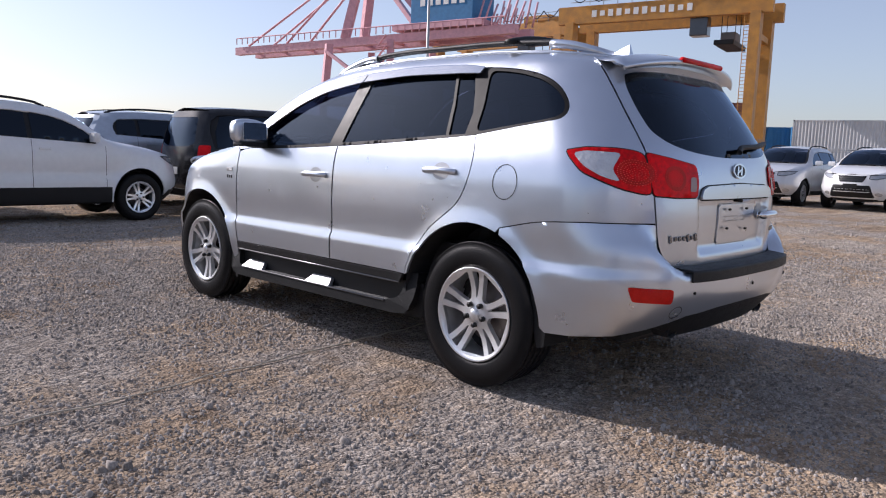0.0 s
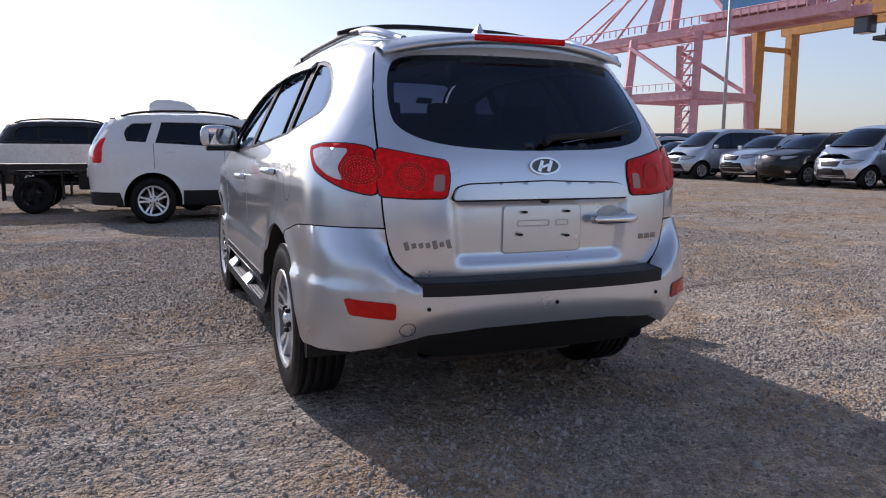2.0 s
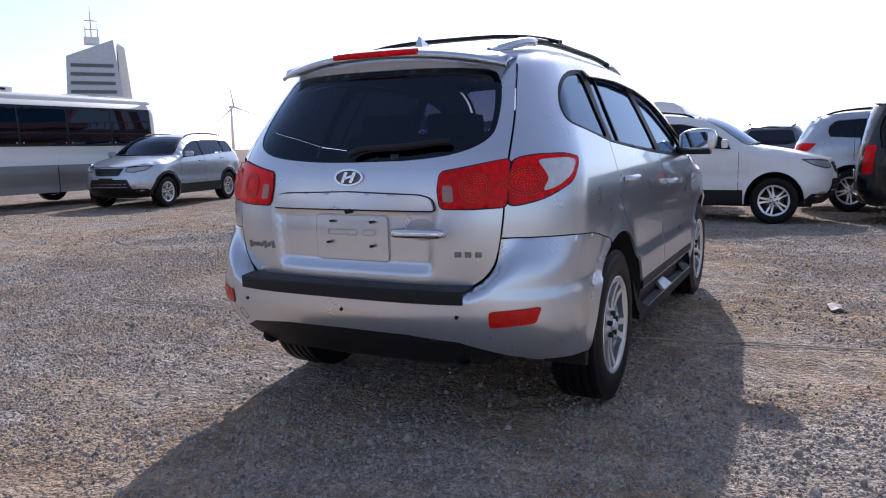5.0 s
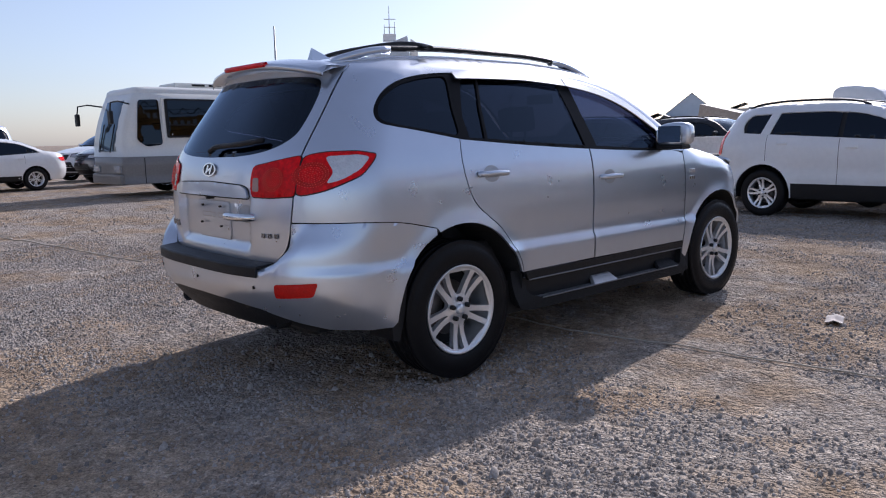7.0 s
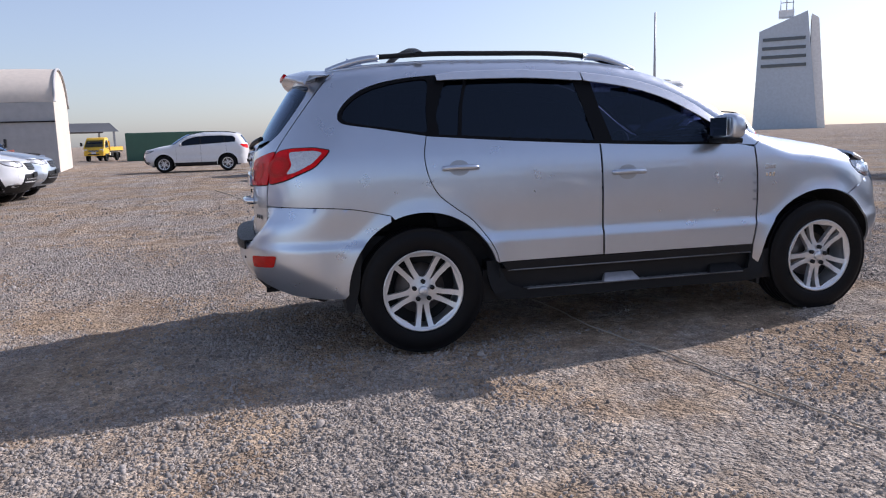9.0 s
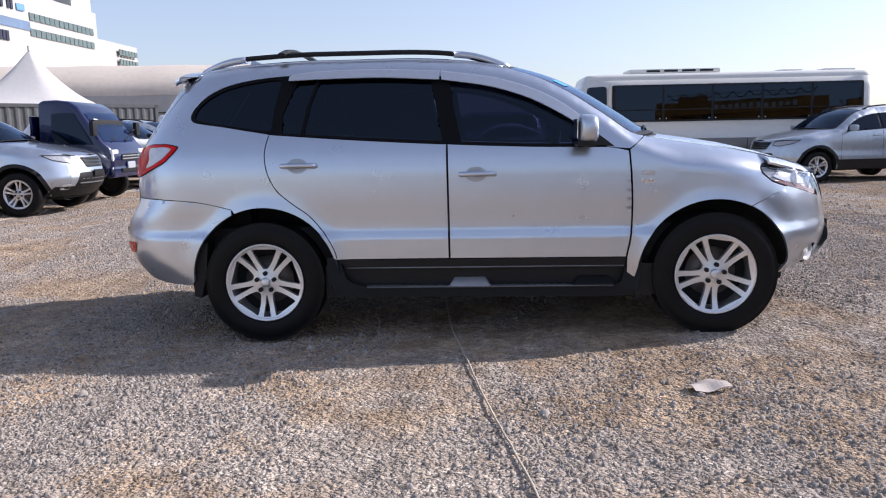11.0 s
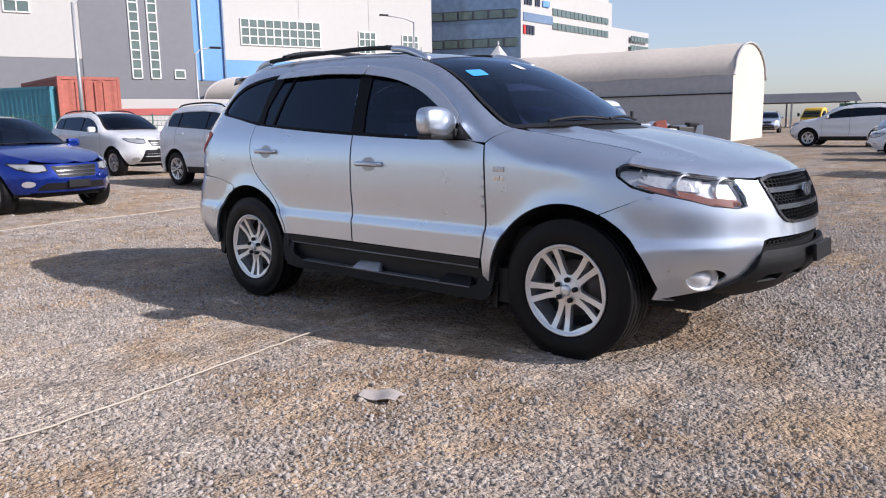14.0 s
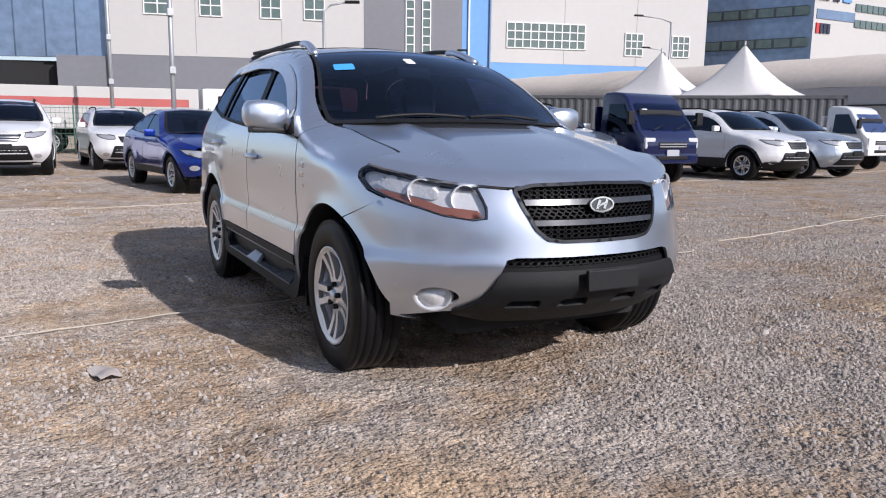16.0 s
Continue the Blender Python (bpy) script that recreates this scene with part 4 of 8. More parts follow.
    skin = np.vstack([[(0.0, 0.709)], [(0.20, 0.711), (0.27, 0.721), (0.32, 0.764), (0.365, 0.86), (0.385, 0.935), (0.40, nose_z(0.40)), (0.46, nose_z(0.46)), (0.512, nose_z(0.512))], lamp[:-1], arch_s, [(sx(3.12, 0.36), 0.36), (sx(3.20, 0.35), 0.352), (0.75, 0.365)], low])
    fog = [(0.665 + 0.066 * math.cos(t), 0.475 + 0.046 * math.sin(t)) for t in np.linspace(0, 2 * math.pi, 28, endpoint=False)]
    for s in (-1, 1):
        panel("front_bumper", FW[s], [skin, np.array(fog)], SILVER, car, step=0.026, gap=1e-6)
        hl_ob = new("headlight")
        hl_ob.parent = car
        lamp_loop = rounded(np.vstack([lamp, lamp_top]), 0.02)
        panel("headlamp_housing", FW[s], [lamp_loop], DARK, hl_ob, step=0.03, depth=0, lift=-0.075)
        panel("headlamp_rim", FW[s], [lamp_loop, shrink(resample(lamp_loop, 0.015), 0.006)], BLACK_PLASTIC, hl_ob, step=0.02, depth=0.012, lift=-0.002)
        panel("lens", FW[s], [lamp_loop], CLEAR, hl_ob, "clear plastic lens", step=0.03, depth=0, lift=0.0)
        amb = np.array([(0.515, 0.822), (0.56, 0.814), (0.64, 0.829), (sx(3.28, 0.85), 0.857), (sx(3.14, 0.88), 0.897), (sx(3.06, 0.92), 0.928), (sx(3.15, 0.9), 0.915), (sx(3.28, 0.88), 0.888), (0.64, 0.862), (0.53, 0.850)])
        panel("indicator", FW[s], [amb], AMBER, hl_ob, "amber reflector strip", step=0.03, depth=0.02, lift=-0.018)
        panel("reflector_bed", FW[s], [shrink(resample(lamp_loop, 0.02), 0.009)], LAMP_BED, hl_ob, step=0.03, depth=0.02, lift=-0.030)
        side_bed = rounded([(sx(3.30, 0.92), 0.888), (sx(3.30, 0.96), 0.972), (sx(3.12, 0.97), 0.992), (sx(3.05, 0.95), 0.950), (sx(3.15, 0.9), 0.918)], 0.02)
        panel("side_reflector", FW[s], [side_bed], WHITE_LENS, hl_ob, "ribbed clear side reflector", step=0.02, depth=0.01, lift=-0.018)
        for a, z, r in ((0.574, 0.890, 0.055), (0.704, 0.913, 0.053)):
            p0 = FW[s](np.array([(a, z)]))[0]
            bowl = lathe("lamp_bowl", [(0.004, 0.045), (r * 0.5, 0.035), (r * 0.85, 0.01), (r, -0.014), (r * 1.05, -0.018), (r * 1.10, -0.012), (r * 1.10, 0.03)], BOWL, hl_ob, seg=32)
            bowl.matrix_local = Matrix.Translation(Vector(p0) + Vector((-0.033, -s * 0.023, 0))) @ pose(0, 0, 0, 0, 0, 90 + s * 22)
            lens = lathe("projector", [(0.001, -0.004), (r * 0.3, 0.002), (r * 0.5, 0.02), (r * 0.52, 0.03)], CLEAR, hl_ob, seg=24)
            lens.matrix_local = bowl.matrix_local
        p0 = Vector(FW[s](np.array([(0.665, 0.475)]))[0])
        fogl = lathe("fog_lamp", [(0.001, -0.005), (0.045, 0.0), (0.053, 0.012), (0.066, 0.012), (0.075, -0.012), (0.08, 0.03)], LAMP_BED, car, "clear round fog lamp", 28)
        fogl.matrix_local = Matrix.Translation(p0 + Vector((-0.022, 0, 0))) @ pose(0, 0, 0, 0, 0, 90 + s * 40) @ Matrix.Diagonal((1.1, 1, 0.82, 1))
        bk = panel("bumper_back", FW[s], [np.array([(0.0, 0.40), (0.75, 0.40), (0.75, 0.62), (0.42, 0.80), (0.38, 0.955), (0.0, 0.955)])], DARK, car, step=0.06, depth=0, lift=-0.07)
    # grille
    gl = np.vstack([np.array(grille_loop), np.array(grille_loop)[::-1][1:-1] * [-1, 1]])
    gl = rounded(gl, 0.02)
    inner = shrink(resample(gl, 0.015), 0.014)
    gr = panel("grille", H.front, [gl, inner], GRILLE_FRAME, car, "dark grey three-slot grille with honeycomb", step=0.02, depth=0.04, lift=0.008)
    for z0, z1, wd in ((0.868, 0.892, 0.345), (0.785, 0.808, 0.315)):
        bar = np.array([(-wd, z0), (wd, z0), (wd + 0.005, z1), (-wd - 0.005, z1)])
        panel("grille_bar", H.front, [bar], SILVERGREY, gr, step=0.03, depth=0.03, lift=0.004)

    def honeycomb(name, x_of, z0, z1, w0, w1, cell, parent, mat=BLACK_PLASTIC):
        V, F = [], []
        rows = int((z1 - z0) / (cell * 0.87)) + 1
        for j in range(rows):
            z = z0 + (j + 0.5) * (z1 - z0) / rows
            wd = w0 + (w1 - w0) * (z - z0) / (z1 - z0)
            n = int(2 * wd / (cell * 1.55))
            for i in range(n):
                y = -wd + (i + 0.5 + 0.5 * (j % 2) * (i < n - 1)) * 2 * wd / n
                b = len(V)
                for kk in range(6):
                    a = radians(60 * kk)
                    for ro, d in ((cell * 0.80, 0.0), (cell * 0.62, 0.0), (cell * 0.62, 0.025)):
                        yy, zz = y + ro * math.cos(a) * 1.05, z + ro * math.sin(a) * 0.72
                        V.append((float(x_of(yy, zz)) - d, yy, zz))
                for kk in range(6):
                    for q in range(2):
                        p, r = b + kk * 3 + q, b + ((kk + 1) % 6) * 3 + q
                        F.append((p, p + 1, r + 1, r))
        return mesh_part(name, V, F, mat, parent, "", smooth=False)
    for z0, z1, w0, w1 in ((0.893, 0.945, 0.345, 0.37), (0.81, 0.866, 0.318, 0.342), (0.732, 0.784, 0.275, 0.312)):
        honeycomb("honeycomb", lambda y, z: H.front_x(y, z) - 0.012, z0, z1, w0, w1, 0.0205, gr, GLOSS_BLACK)
    panel("grille_back", lambda p: H.front(p) - [0.045, 0, 0], [inner], DARK, gr, step=0.06, depth=0)
    honeycomb("intake_mesh", lambda y, z: H.front_x(y, z) - 0.035, 0.598, 0.652, 0.455, 0.43, 0.021, car)
    emblem_part(car, Matrix.Translation((float(H.front_x(0, 0.862)) + 0.012, 0, 0.868)) @ pose(0, 0, 0, 84, 0, 90), 0.92)
    # black lower bumper
    lowb = lambda p: H.front(p) + np.c_[0.03 * np.sin(np.clip((p[:, 1] - 0.36) / 0.24, 0, 1) * math.pi) + 0.012 * (p[:, 1] > 0.515), 0 * p[:, 0], 0 * p[:, 0]]
    lowl = rounded([(-0.62, 0.40), (-0.54, 0.46), (-0.47, 0.60), (0.47, 0.60), (0.54, 0.46), (0.62, 0.40), (0.45, 0.355), (-0.45, 0.355)], 0.03)
    slots = [rounded([(c - 0.075, 0.435), (c + 0.075, 0.435), (c + 0.06, 0.475), (c - 0.06, 0.475)], 0.012) for c in (-0.36, -0.14, 0.14, 0.36)]
    panel("lower_bumper", lowb, [lowl] + slots, GREY_PLASTIC, car, "dark grey plastic lower bumper with slots", step=0.03, depth=0.03)
    panel("intake_shelf", lambda p: H.front(p) - [0.03, 0, 0], [np.array([(-0.46, 0.57), (0.46, 0.57), (0.45, 0.61), (-0.45, 0.61)])], BLACK_PLASTIC, car, step=0.05)
    box_part("plate_holder", (3.680, 0.0, 0.560), (0.02, 0.27, 0.088), BLACK_PLASTIC, car, "empty black plate holder", 0.006, ry=-4)
    # tailgate
    zg = np.linspace(0.675, 1.63, 36)
    g_r = np.c_[gate_y(zg) - 0.003, zg]
    gate_loop = np.vstack([[(-0.53, 0.655), (0.53, 0.655)], g_r, g_r[::-1] * [-1, 1]])
    rg = ring([(0, 1.172), (0.20, 1.175), (0.40, 1.192), (0.52, 1.222), (0.585, 1.27), (0.597, 1.33), (0.585, 1.42), (0.555, 1.51), (0.50, 1.555), (0.30, 1.567), (0, 1.57), (-0.30, 1.567), (-0.50, 1.555), (-0.555, 1.51), (-0.585, 1.42), (-0.597, 1.33), (-0.585, 1.27), (-0.52, 1.222), (-0.40, 1.192), (-0.20, 1.175)], 5)
    lampg = {s: rounded([(s * 0.43, 0.985), (s * 0.415, 1.06), (s * 0.42, 1.128), (s * 0.50, 1.142), (s * 0.676, 1.178), (s * 0.68, 0.992), (s * 0.55, 0.984)], 0.02) for s in (-1, 1)}

    def gate_fn(p):
        q = H.rear(p)
        y, z = p[:, 0], p[:, 1]
        d = np.clip((0.40 + 0.08 * (z - 0.85) - np.abs(y)) / 0.025, 0, 1) * np.clip((z - 0.715) / 0.03, 0, 1) * np.clip((0.985 - z) / 0.012, 0, 1)
        q[:, 0] += 0.030 * d
        return q
    gate = panel("tailgate", gate_fn, [gate_loop, rg], SILVER, car, gap=0.002, step=0.024, depth=0.012)
    panel("rear_window", H.rear, [shrink(resample(rg, 0.02), -0.004)], REAR_TINT, gate, "dark tinted rear window", step=0.05, depth=0, lift=-0.004)
    panel("rear_window_frit", H.rear, [rg, shrink(resample(rg, 0.02), 0.02)], BLACK_PLASTIC, gate, step=0.03, depth=0, lift=-0.007)
    garnish = rounded([(-0.41, 0.975), (-0.392, 1.022), (-0.34, 1.036), (0, 1.046), (0.34, 1.036), (0.392, 1.022), (0.41, 0.975)], 0.02)
    panel("gate_garnish", lambda p: H.rear(p), [garnish], SILVER, gate, step=0.02, depth=0.02, lift=0.016, gap=0.001)
    seam = shrink(resample(garnish, 0.015), -0.006)
    panel("garnish_seam", H.rear, [seam, garnish], DARK, gate, step=0.02, depth=0, lift=0.0015)
    pl = rounded([(-0.183, 0.756), (0.183, 0.756), (0.181, 0.945), (-0.181, 0.945)], 0.02)
    plate = panel("plate_panel", lambda p: gate_fn(p), [pl], SILVER, gate, "bare plate mounting with no plate", step=0.03, depth=0.006, lift=0.006, gap=0.001)
    panel("plate_seam", gate_fn, [shrink(resample(pl, 0.012), -0.005), pl], GREYSILVER, plate, step=0.02, depth=0, lift=0.002)
    slots = [rounded([(-0.12, 0.862), (0.03, 0.862), (0.03, 0.888), (-0.12, 0.888)], 0.01), rounded([(0.06, 0.862), (0.12, 0.862), (0.12, 0.888), (0.06, 0.888)], 0.01)]
    for sl in slots:
        panel("plate_slot", lambda p: gate_fn(p * [-1, 1]), [sl, shrink(resample(sl, 0.006), 0.004)], GREYSILVER, plate, step=0.01, depth=0.0, lift=0.009)
    for y, z in ((-0.11, 0.82), (0.11, 0.83), (-0.11, 0.922), (0.09, 0.922)):
        box_part("plate_clip", (float(H.rear_x(y, z)) + 0.010, y, z), (0.012, 0.02, 0.012), BLACK_PLASTIC, plate)
    gp = [(float(H.rear_x(y, 0.885)) + o, y, 0.885) for y, o in ((-0.235, 0.0), (-0.25, -0.03), (-0.34, -0.037), (-0.42, -0.03), (-0.44, 0.005))]
    sweep("gate_handle", curve(gp, 5), 0.020, CHROME, gate, "chrome gate handle", 10)
    ghx = ring([(-0.34 + 0.075 * math.cos(t), 0.895 + 0.045 * math.sin(t)) for t in np.linspace(0, 2 * math.pi, 16, endpoint=False)], 2)
    # flat grey oval paints the shade of the handle's hollow
    panel("gate_handle_cup", gate_fn, [ghx], GREYSILVER, gate, step=0.03, depth=0, lift=0.0015)
    rod_part("gate_button", (float(H.rear_x(0, 0.97)) - 0.012, 0.0, 0.968), (float(H.rear_x(0, 0.97)) + 0.03, 0.0, 0.968), 0.012, BLACK_PLASTIC, gate)
    emblem_part(gate, Matrix.Translation((float(H.rear_x(0, 1.105)) - 0.001, 0, 1.108)) @ pose(0, 0, 0, 80, 0, -90))
    for i in range(7):
        y = 0.585 - i * 0.027
        box_part("badge_bar", (float(H.rear_x(y, 0.80)) - 0.002, y, 0.797 + 0.004 * i * 0.3), (0.006, 0.018, 0.020 + 0.014 * (i in (0, 4, 6))), BADGE, gate, bevel=0.002, rx=-15)
    for i in range(3):
        y = -0.50 - i * 0.04
        box_part("badge_bar", (float(H.rear_x(y, 0.80)) - 0.002, y, 0.80), (0.006, 0.028, 0.022), BADGE, gate, bevel=0.002)
    wp = [(float(H.rear_x(y, z)) - 0.03, y, z) for y, z in ((0.0, 1.20), (-0.06, 1.225), (-0.25, 1.235), (-0.45, 1.255))]
    sweep("rear_wiper", curve(wp, 4), 0.014, BLACK_PLASTIC, gate, "black rear wiper", 8)
    # tail lamps: outer on the body, inner on the gate
    RWk = {s: (lambda p, s=s: H.rear_wrap(p, s)) for s in (-1, 1)}
    ksx = lambda x, z: 0.68 + x - float(H.rear_x(0.68, z))
    outer = [(0.684, 0.992), (ksx(-0.76, 1.02), 1.018), (ksx(-0.60, 1.09), 1.088), (ksx(-0.535, 1.15), 1.15), (ksx(-0.515, 1.175), 1.178), (ksx(-0.60, 1.19), 1.194), (ksx(-0.72, 1.19), 1.192), (0.684, 1.178)]
    outer = rounded(outer, 0.025)
    for s in (-1, 1):
        lampo = panel("tail_lamp", RWk[s], [outer], RED_LENS, car, "red tail lamp with clear outer section", step=0.025, depth=0.02, lift=0.006)
        panel("lamp_seal", RWk[s], [shrink(resample(outer, 0.015), -0.006), outer], DARK, lampo, step=0.02, depth=0, lift=0.002)
        cl = rounded([(ksx(-0.735, 1.16), 1.172), (ksx(-0.60, 1.17), 1.178), (ksx(-0.548, 1.165), 1.166), (ksx(-0.605, 1.11), 1.112), (ksx(-0.69, 1.06), 1.066), (ksx(-0.755, 1.04), 1.046), (ksx(-0.715, 1.10), 1.10)], 0.02)
        panel("clear_section", RWk[s], [cl], WHITE_LENS, lampo, step=0.02, depth=0, lift=0.0085)
        circ = [(ksx(-0.79, 1.09) + 0.056 * math.cos(t), 1.09 + 0.056 * math.sin(t)) for t in np.linspace(0, 2 * math.pi, 28, endpoint=False)]
        panel("lamp_ring", RWk[s], [np.array(circ), shrink(np.array(circ), 0.018)], RED_DEEP, lampo, step=0.02, depth=0, lift=0.009)
        mesh_part("lamp_pattern", *facet_dots(RWk[s], ksx(-0.79, 1.09), 1.09, 0.0115), RED_SPOT, lampo, smooth=False)
        li = panel("gate_lamp", H.rear, [lampg[s]], RED_LENS, gate, "red inner tail lamp", step=0.025, depth=0.02, lift=0.008)
        panel("lamp_seal", H.rear, [shrink(resample(lampg[s], 0.015), -0.006), lampg[s]], DARK, li, step=0.02, depth=0, lift=0.002)
        cc = np.array([(s * 0.565 + 0.058 * math.cos(t), 1.068 + 0.055 * math.sin(t)) for t in np.linspace(0, 2 * math.pi, 28, endpoint=False)])
        panel("lamp_ring", H.rear, [cc, shrink(cc, 0.018)], RED_DEEP, li, step=0.02, depth=0, lift=0.011)
        mesh_part("lamp_pattern", *facet_dots(H.rear, s * 0.565, 1.068, 0.0135), RED_SPOT, li, smooth=False)
        rv = rounded([(s * 0.44, 1.01), (s * 0.435, 1.075), (s * 0.475, 1.075), (s * 0.485, 1.01)], 0.012)
        panel("reverse_lamp", H.rear, [rv], SMOKED_LENS, li, step=0.02, depth=0, lift=0.0105)
        # rear bumper

        def BW(p, s=s):
            # the shoulder rolls inward to meet the tailgate's edge
            out, flush = H.rear_wrap(p, s, xr=BUMPER_X), H.rear_wrap(p, s)
            k = np.clip(np.maximum((p[:, 0] - gate_y(p[:, 1])) / 0.075, (0.672 - p[:, 1]) / 0.02), 0, 1)
            k = k * k * (3 - 2 * k)
            top = np.interp(out[:, 0], (-0.74, -0.6, -0.4, -0.19), (0.866, 0.862, 0.845, 0.80))
            near = 1 - np.clip(1 - (top - p[:, 1]) / 0.05, 0, 1) * np.clip((out[:, 0] + 0.58) / 0.12, 0, 1)
            level = s * (H.width(out[:, 0], p[:, 1]) - 0.002)
            out[:, 1] = np.where(p[:, 0] > 0.68, level + (out[:, 1] - level) * near, out[:, 1])
            return flush + (out - flush) * k[:, None]
        ksb = lambda x, z: 0.68 + x - float(H.rear_x(0.68, z, BUMPER_X))
        ar_s = np.array([(ksb(x, z), z) for x, z in arc(0, 0.36, 0.448, 184, 115.1, 18)])
        btop = np.array([(ksb(x, z - 0.003), z - 0.003) for x, z in curve([(-0.19, 0.80), (-0.40, 0.845), (-0.60, 0.862), (-0.74, 0.866)])])
        bl = np.vstack([[(0.0, 0.475), (0.30, 0.472), (0.52, 0.45), (0.66, 0.395), (0.75, 0.352), (0.90, 0.335)], [(ksb(-0.47, 0.335), 0.335)], ar_s[1:], btop, [(0.70, 0.864), (0.664, 0.862)], curve([(0.661, 0.84), (0.643, 0.755), (0.588, 0.685), (0.53, 0.648)], 5), [(0.0, 0.648)]])
        ref = rounded([(ksb(-0.835, 0.58), 0.596), (0.648, 0.584), (0.648, 0.518), (ksb(-0.85, 0.53), 0.530)], 0.015)
        rb = panel("rear_bumper", BW, [bl], SILVER, car, step=0.024, depth=0.015, gap=1e-6)
        panel("bumper_reflector", BW, [ref], RED_DEEP, rb, "red bumper reflector", step=0.025, depth=0, lift=0.004)
        for a, z in ((0.53, 0.562),) + (((0.012, 0.562),) if s == -1 else ()):
            p0 = Vector(BW(np.array([(a, z)]))[0])
            rod_part("parking_sensor", p0 + Vector((0.01, 0, 0)), p0 - Vector((0.004, 0, 0)), 0.008, GREY_PLASTIC, rb)
        if s == 1:
            c = np.array([(0.60 + 0.03 * math.cos(t), 0.475 + 0.03 * math.sin(t)) for t in np.linspace(0, 2 * math.pi, 24, endpoint=False)])
            panel("tow_cover_seam", BW, [c, shrink(c, 0.003)], DARK, rb, step=0.02, depth=0, lift=0.001)
        tip = lathe("exhaust_tip", [(0.028, -0.08), (0.030, 0.0), (0.026, 0.0), (0.024, -0.07)], GREY_PLASTIC, car, "dull metal exhaust tip", 24)
        tip.matrix_local = Matrix.Translation((-0.90, s * 0.50, 0.36)) @ pose(0, 0, 0, 0, 0, 90) @ Matrix.Diagonal((1.5, 1, 1, 1))
    pad = np.vstack([np.c_[np.linspace(-0.555, 0.555, 21), np.zeros(21)], np.c_[np.linspace(0.565, -0.565, 21), np.ones(21)]])

    def pad_fn(p):
        y, v = p[:, 0], p[:, 1]
        b = H.rear_x(y, 0.64 + 0 * y, BUMPER_X) - 0.008
        g = H.rear_x(y, 0.70 + 0 * y) - 0.002
        return np.c_[b + (g - b) * np.clip((v - 0.3) / 0.7, 0, 1), y, 0.612 + 0.046 * np.clip(v / 0.3, 0, 1) ** 0.8 + 0.012 * v]
    panel("bumper_step_pad", pad_fn, [pad], BLACK_PLASTIC, car, "black plastic bumper step pad", step=0.05, depth=0.01, lift=0.003)
    # black lower valance and underbody
    val = np.vstack([[(-0.66, 0.40), (-0.52, 0.452), (-0.30, 0.476), (0.30, 0.476), (0.52, 0.452), (0.66, 0.40)], [(0.45, 0.33), (-0.45, 0.33)]])
    panel("rear_valance", lambda p: H.rear(p, BUMPER_X) + [0.006, 0, 0], [rounded(val, 0.03)], BLACK_PLASTIC, car, step=0.04, depth=0.03)
    box_part("underbody", (1.3, 0, 0.36), (3.9, 1.04, 0.2), DARK, car, bevel=0.03)
    rod_part("silencer", (-0.55, -0.35, 0.30), (-0.55, 0.35, 0.30), 0.09, BRAKE, car)
    rod_part("rear_axle", (0, -0.75, 0.34), (0, 0.75, 0.34), 0.04, BRAKE, car)
    # spoiler with brake light
    V, F, n = [], [], 31
    for i in range(n):
        q = -1 + 2 * i / (n - 1)
        y = 0.585 * q
        xe = float(H.rear_x(min(abs(y), 0.56), 1.60)) + 0.05 * max(0, abs(q) - 0.9) * 10 * 0.4
        zt = float(H.roof(np.array([(-0.50, y * 0.90)]))[0, 2])
        back = -0.715 + 0.10 * abs(q) ** 3
        sec = [(-0.46, zt + 0.004), (-0.58, zt + 0.004), (back + 0.02, zt - 0.022), (back, zt - 0.034), (back + 0.006, zt - 0.052), (-0.60, zt - 0.07 + 0.04 * abs(q) ** 6), (-0.54, zt - 0.085 + 0.075 * abs(q) ** 6)]
        V += [(x, y, z - 0.010 * abs(q) ** 6) for x, z in sec]
    m = 7
    for i in range(n - 1):
        for j in range(m - 1):
            F.append((i * m + j, i * m + j + 1, (i + 1) * m + j + 1, (i + 1) * m + j))
    F += [tuple(range(m)), tuple(range((n - 1) * m, n * m))]
    sp = mesh_part("roof_spoiler", V, F, SILVER, car, "silver roof spoiler with red brake light")
    zt = float(H.roof(np.array([(-0.5, 0)]))[0, 2])
    bl_pts = [(-0.709 + 0.10 * abs(y / 0.6) ** 3, y, zt - 0.036) for y in np.linspace(-0.215, 0.215, 15)]
    sweep("brake_light", bl_pts, 0.014, RED_LENS, sp, "red high brake light", 8)
    # aerial fin and crossbar
    V = [(-0.30, -0.028, 0), (-0.30, 0.028, 0), (-0.12, 0.012, 0), (-0.12, -0.012, 0), (-0.285, -0.004, 0.070), (-0.285, 0.004, 0.070)]
    zt = float(H.roof(np.array([(-0.25, 0)]))[0, 2])
    mesh_part("roof_fin", [(x, y, z + zt - 0.004) for x, y, z in V], [(0, 1, 5, 4), (1, 2, 5), (2, 3, 4, 5), (3, 0, 4), (0, 3, 2, 1)], SILVER, car, "silver shark-fin aerial", smooth=False)
    defl = [(0.08, y, 1.79 - 0.055 * abs(y / 0.60) ** 3.5) for y in np.linspace(-0.60, 0.60, 21)]
    sweep("roof_crossbar", defl, 0.028, BLACK_PLASTIC, car, "black arched roof crossbar", 8, 0.45)
    # wheels
    w = build_wheel("wheel", parent=car)
    w.matrix_local = pose(-0.012, -0.805, 0.347, 0, 36, 0)
    for x, y, z, rz, ry in ((2.705, -0.805, 0.374, 0, 44), (-0.03, 0.805, 0.345, 180, 0), (2.68, 0.805, 0.374, 180, 30)):
        c = copy_thing(w, pose(x, y, z, 0, ry, rz))
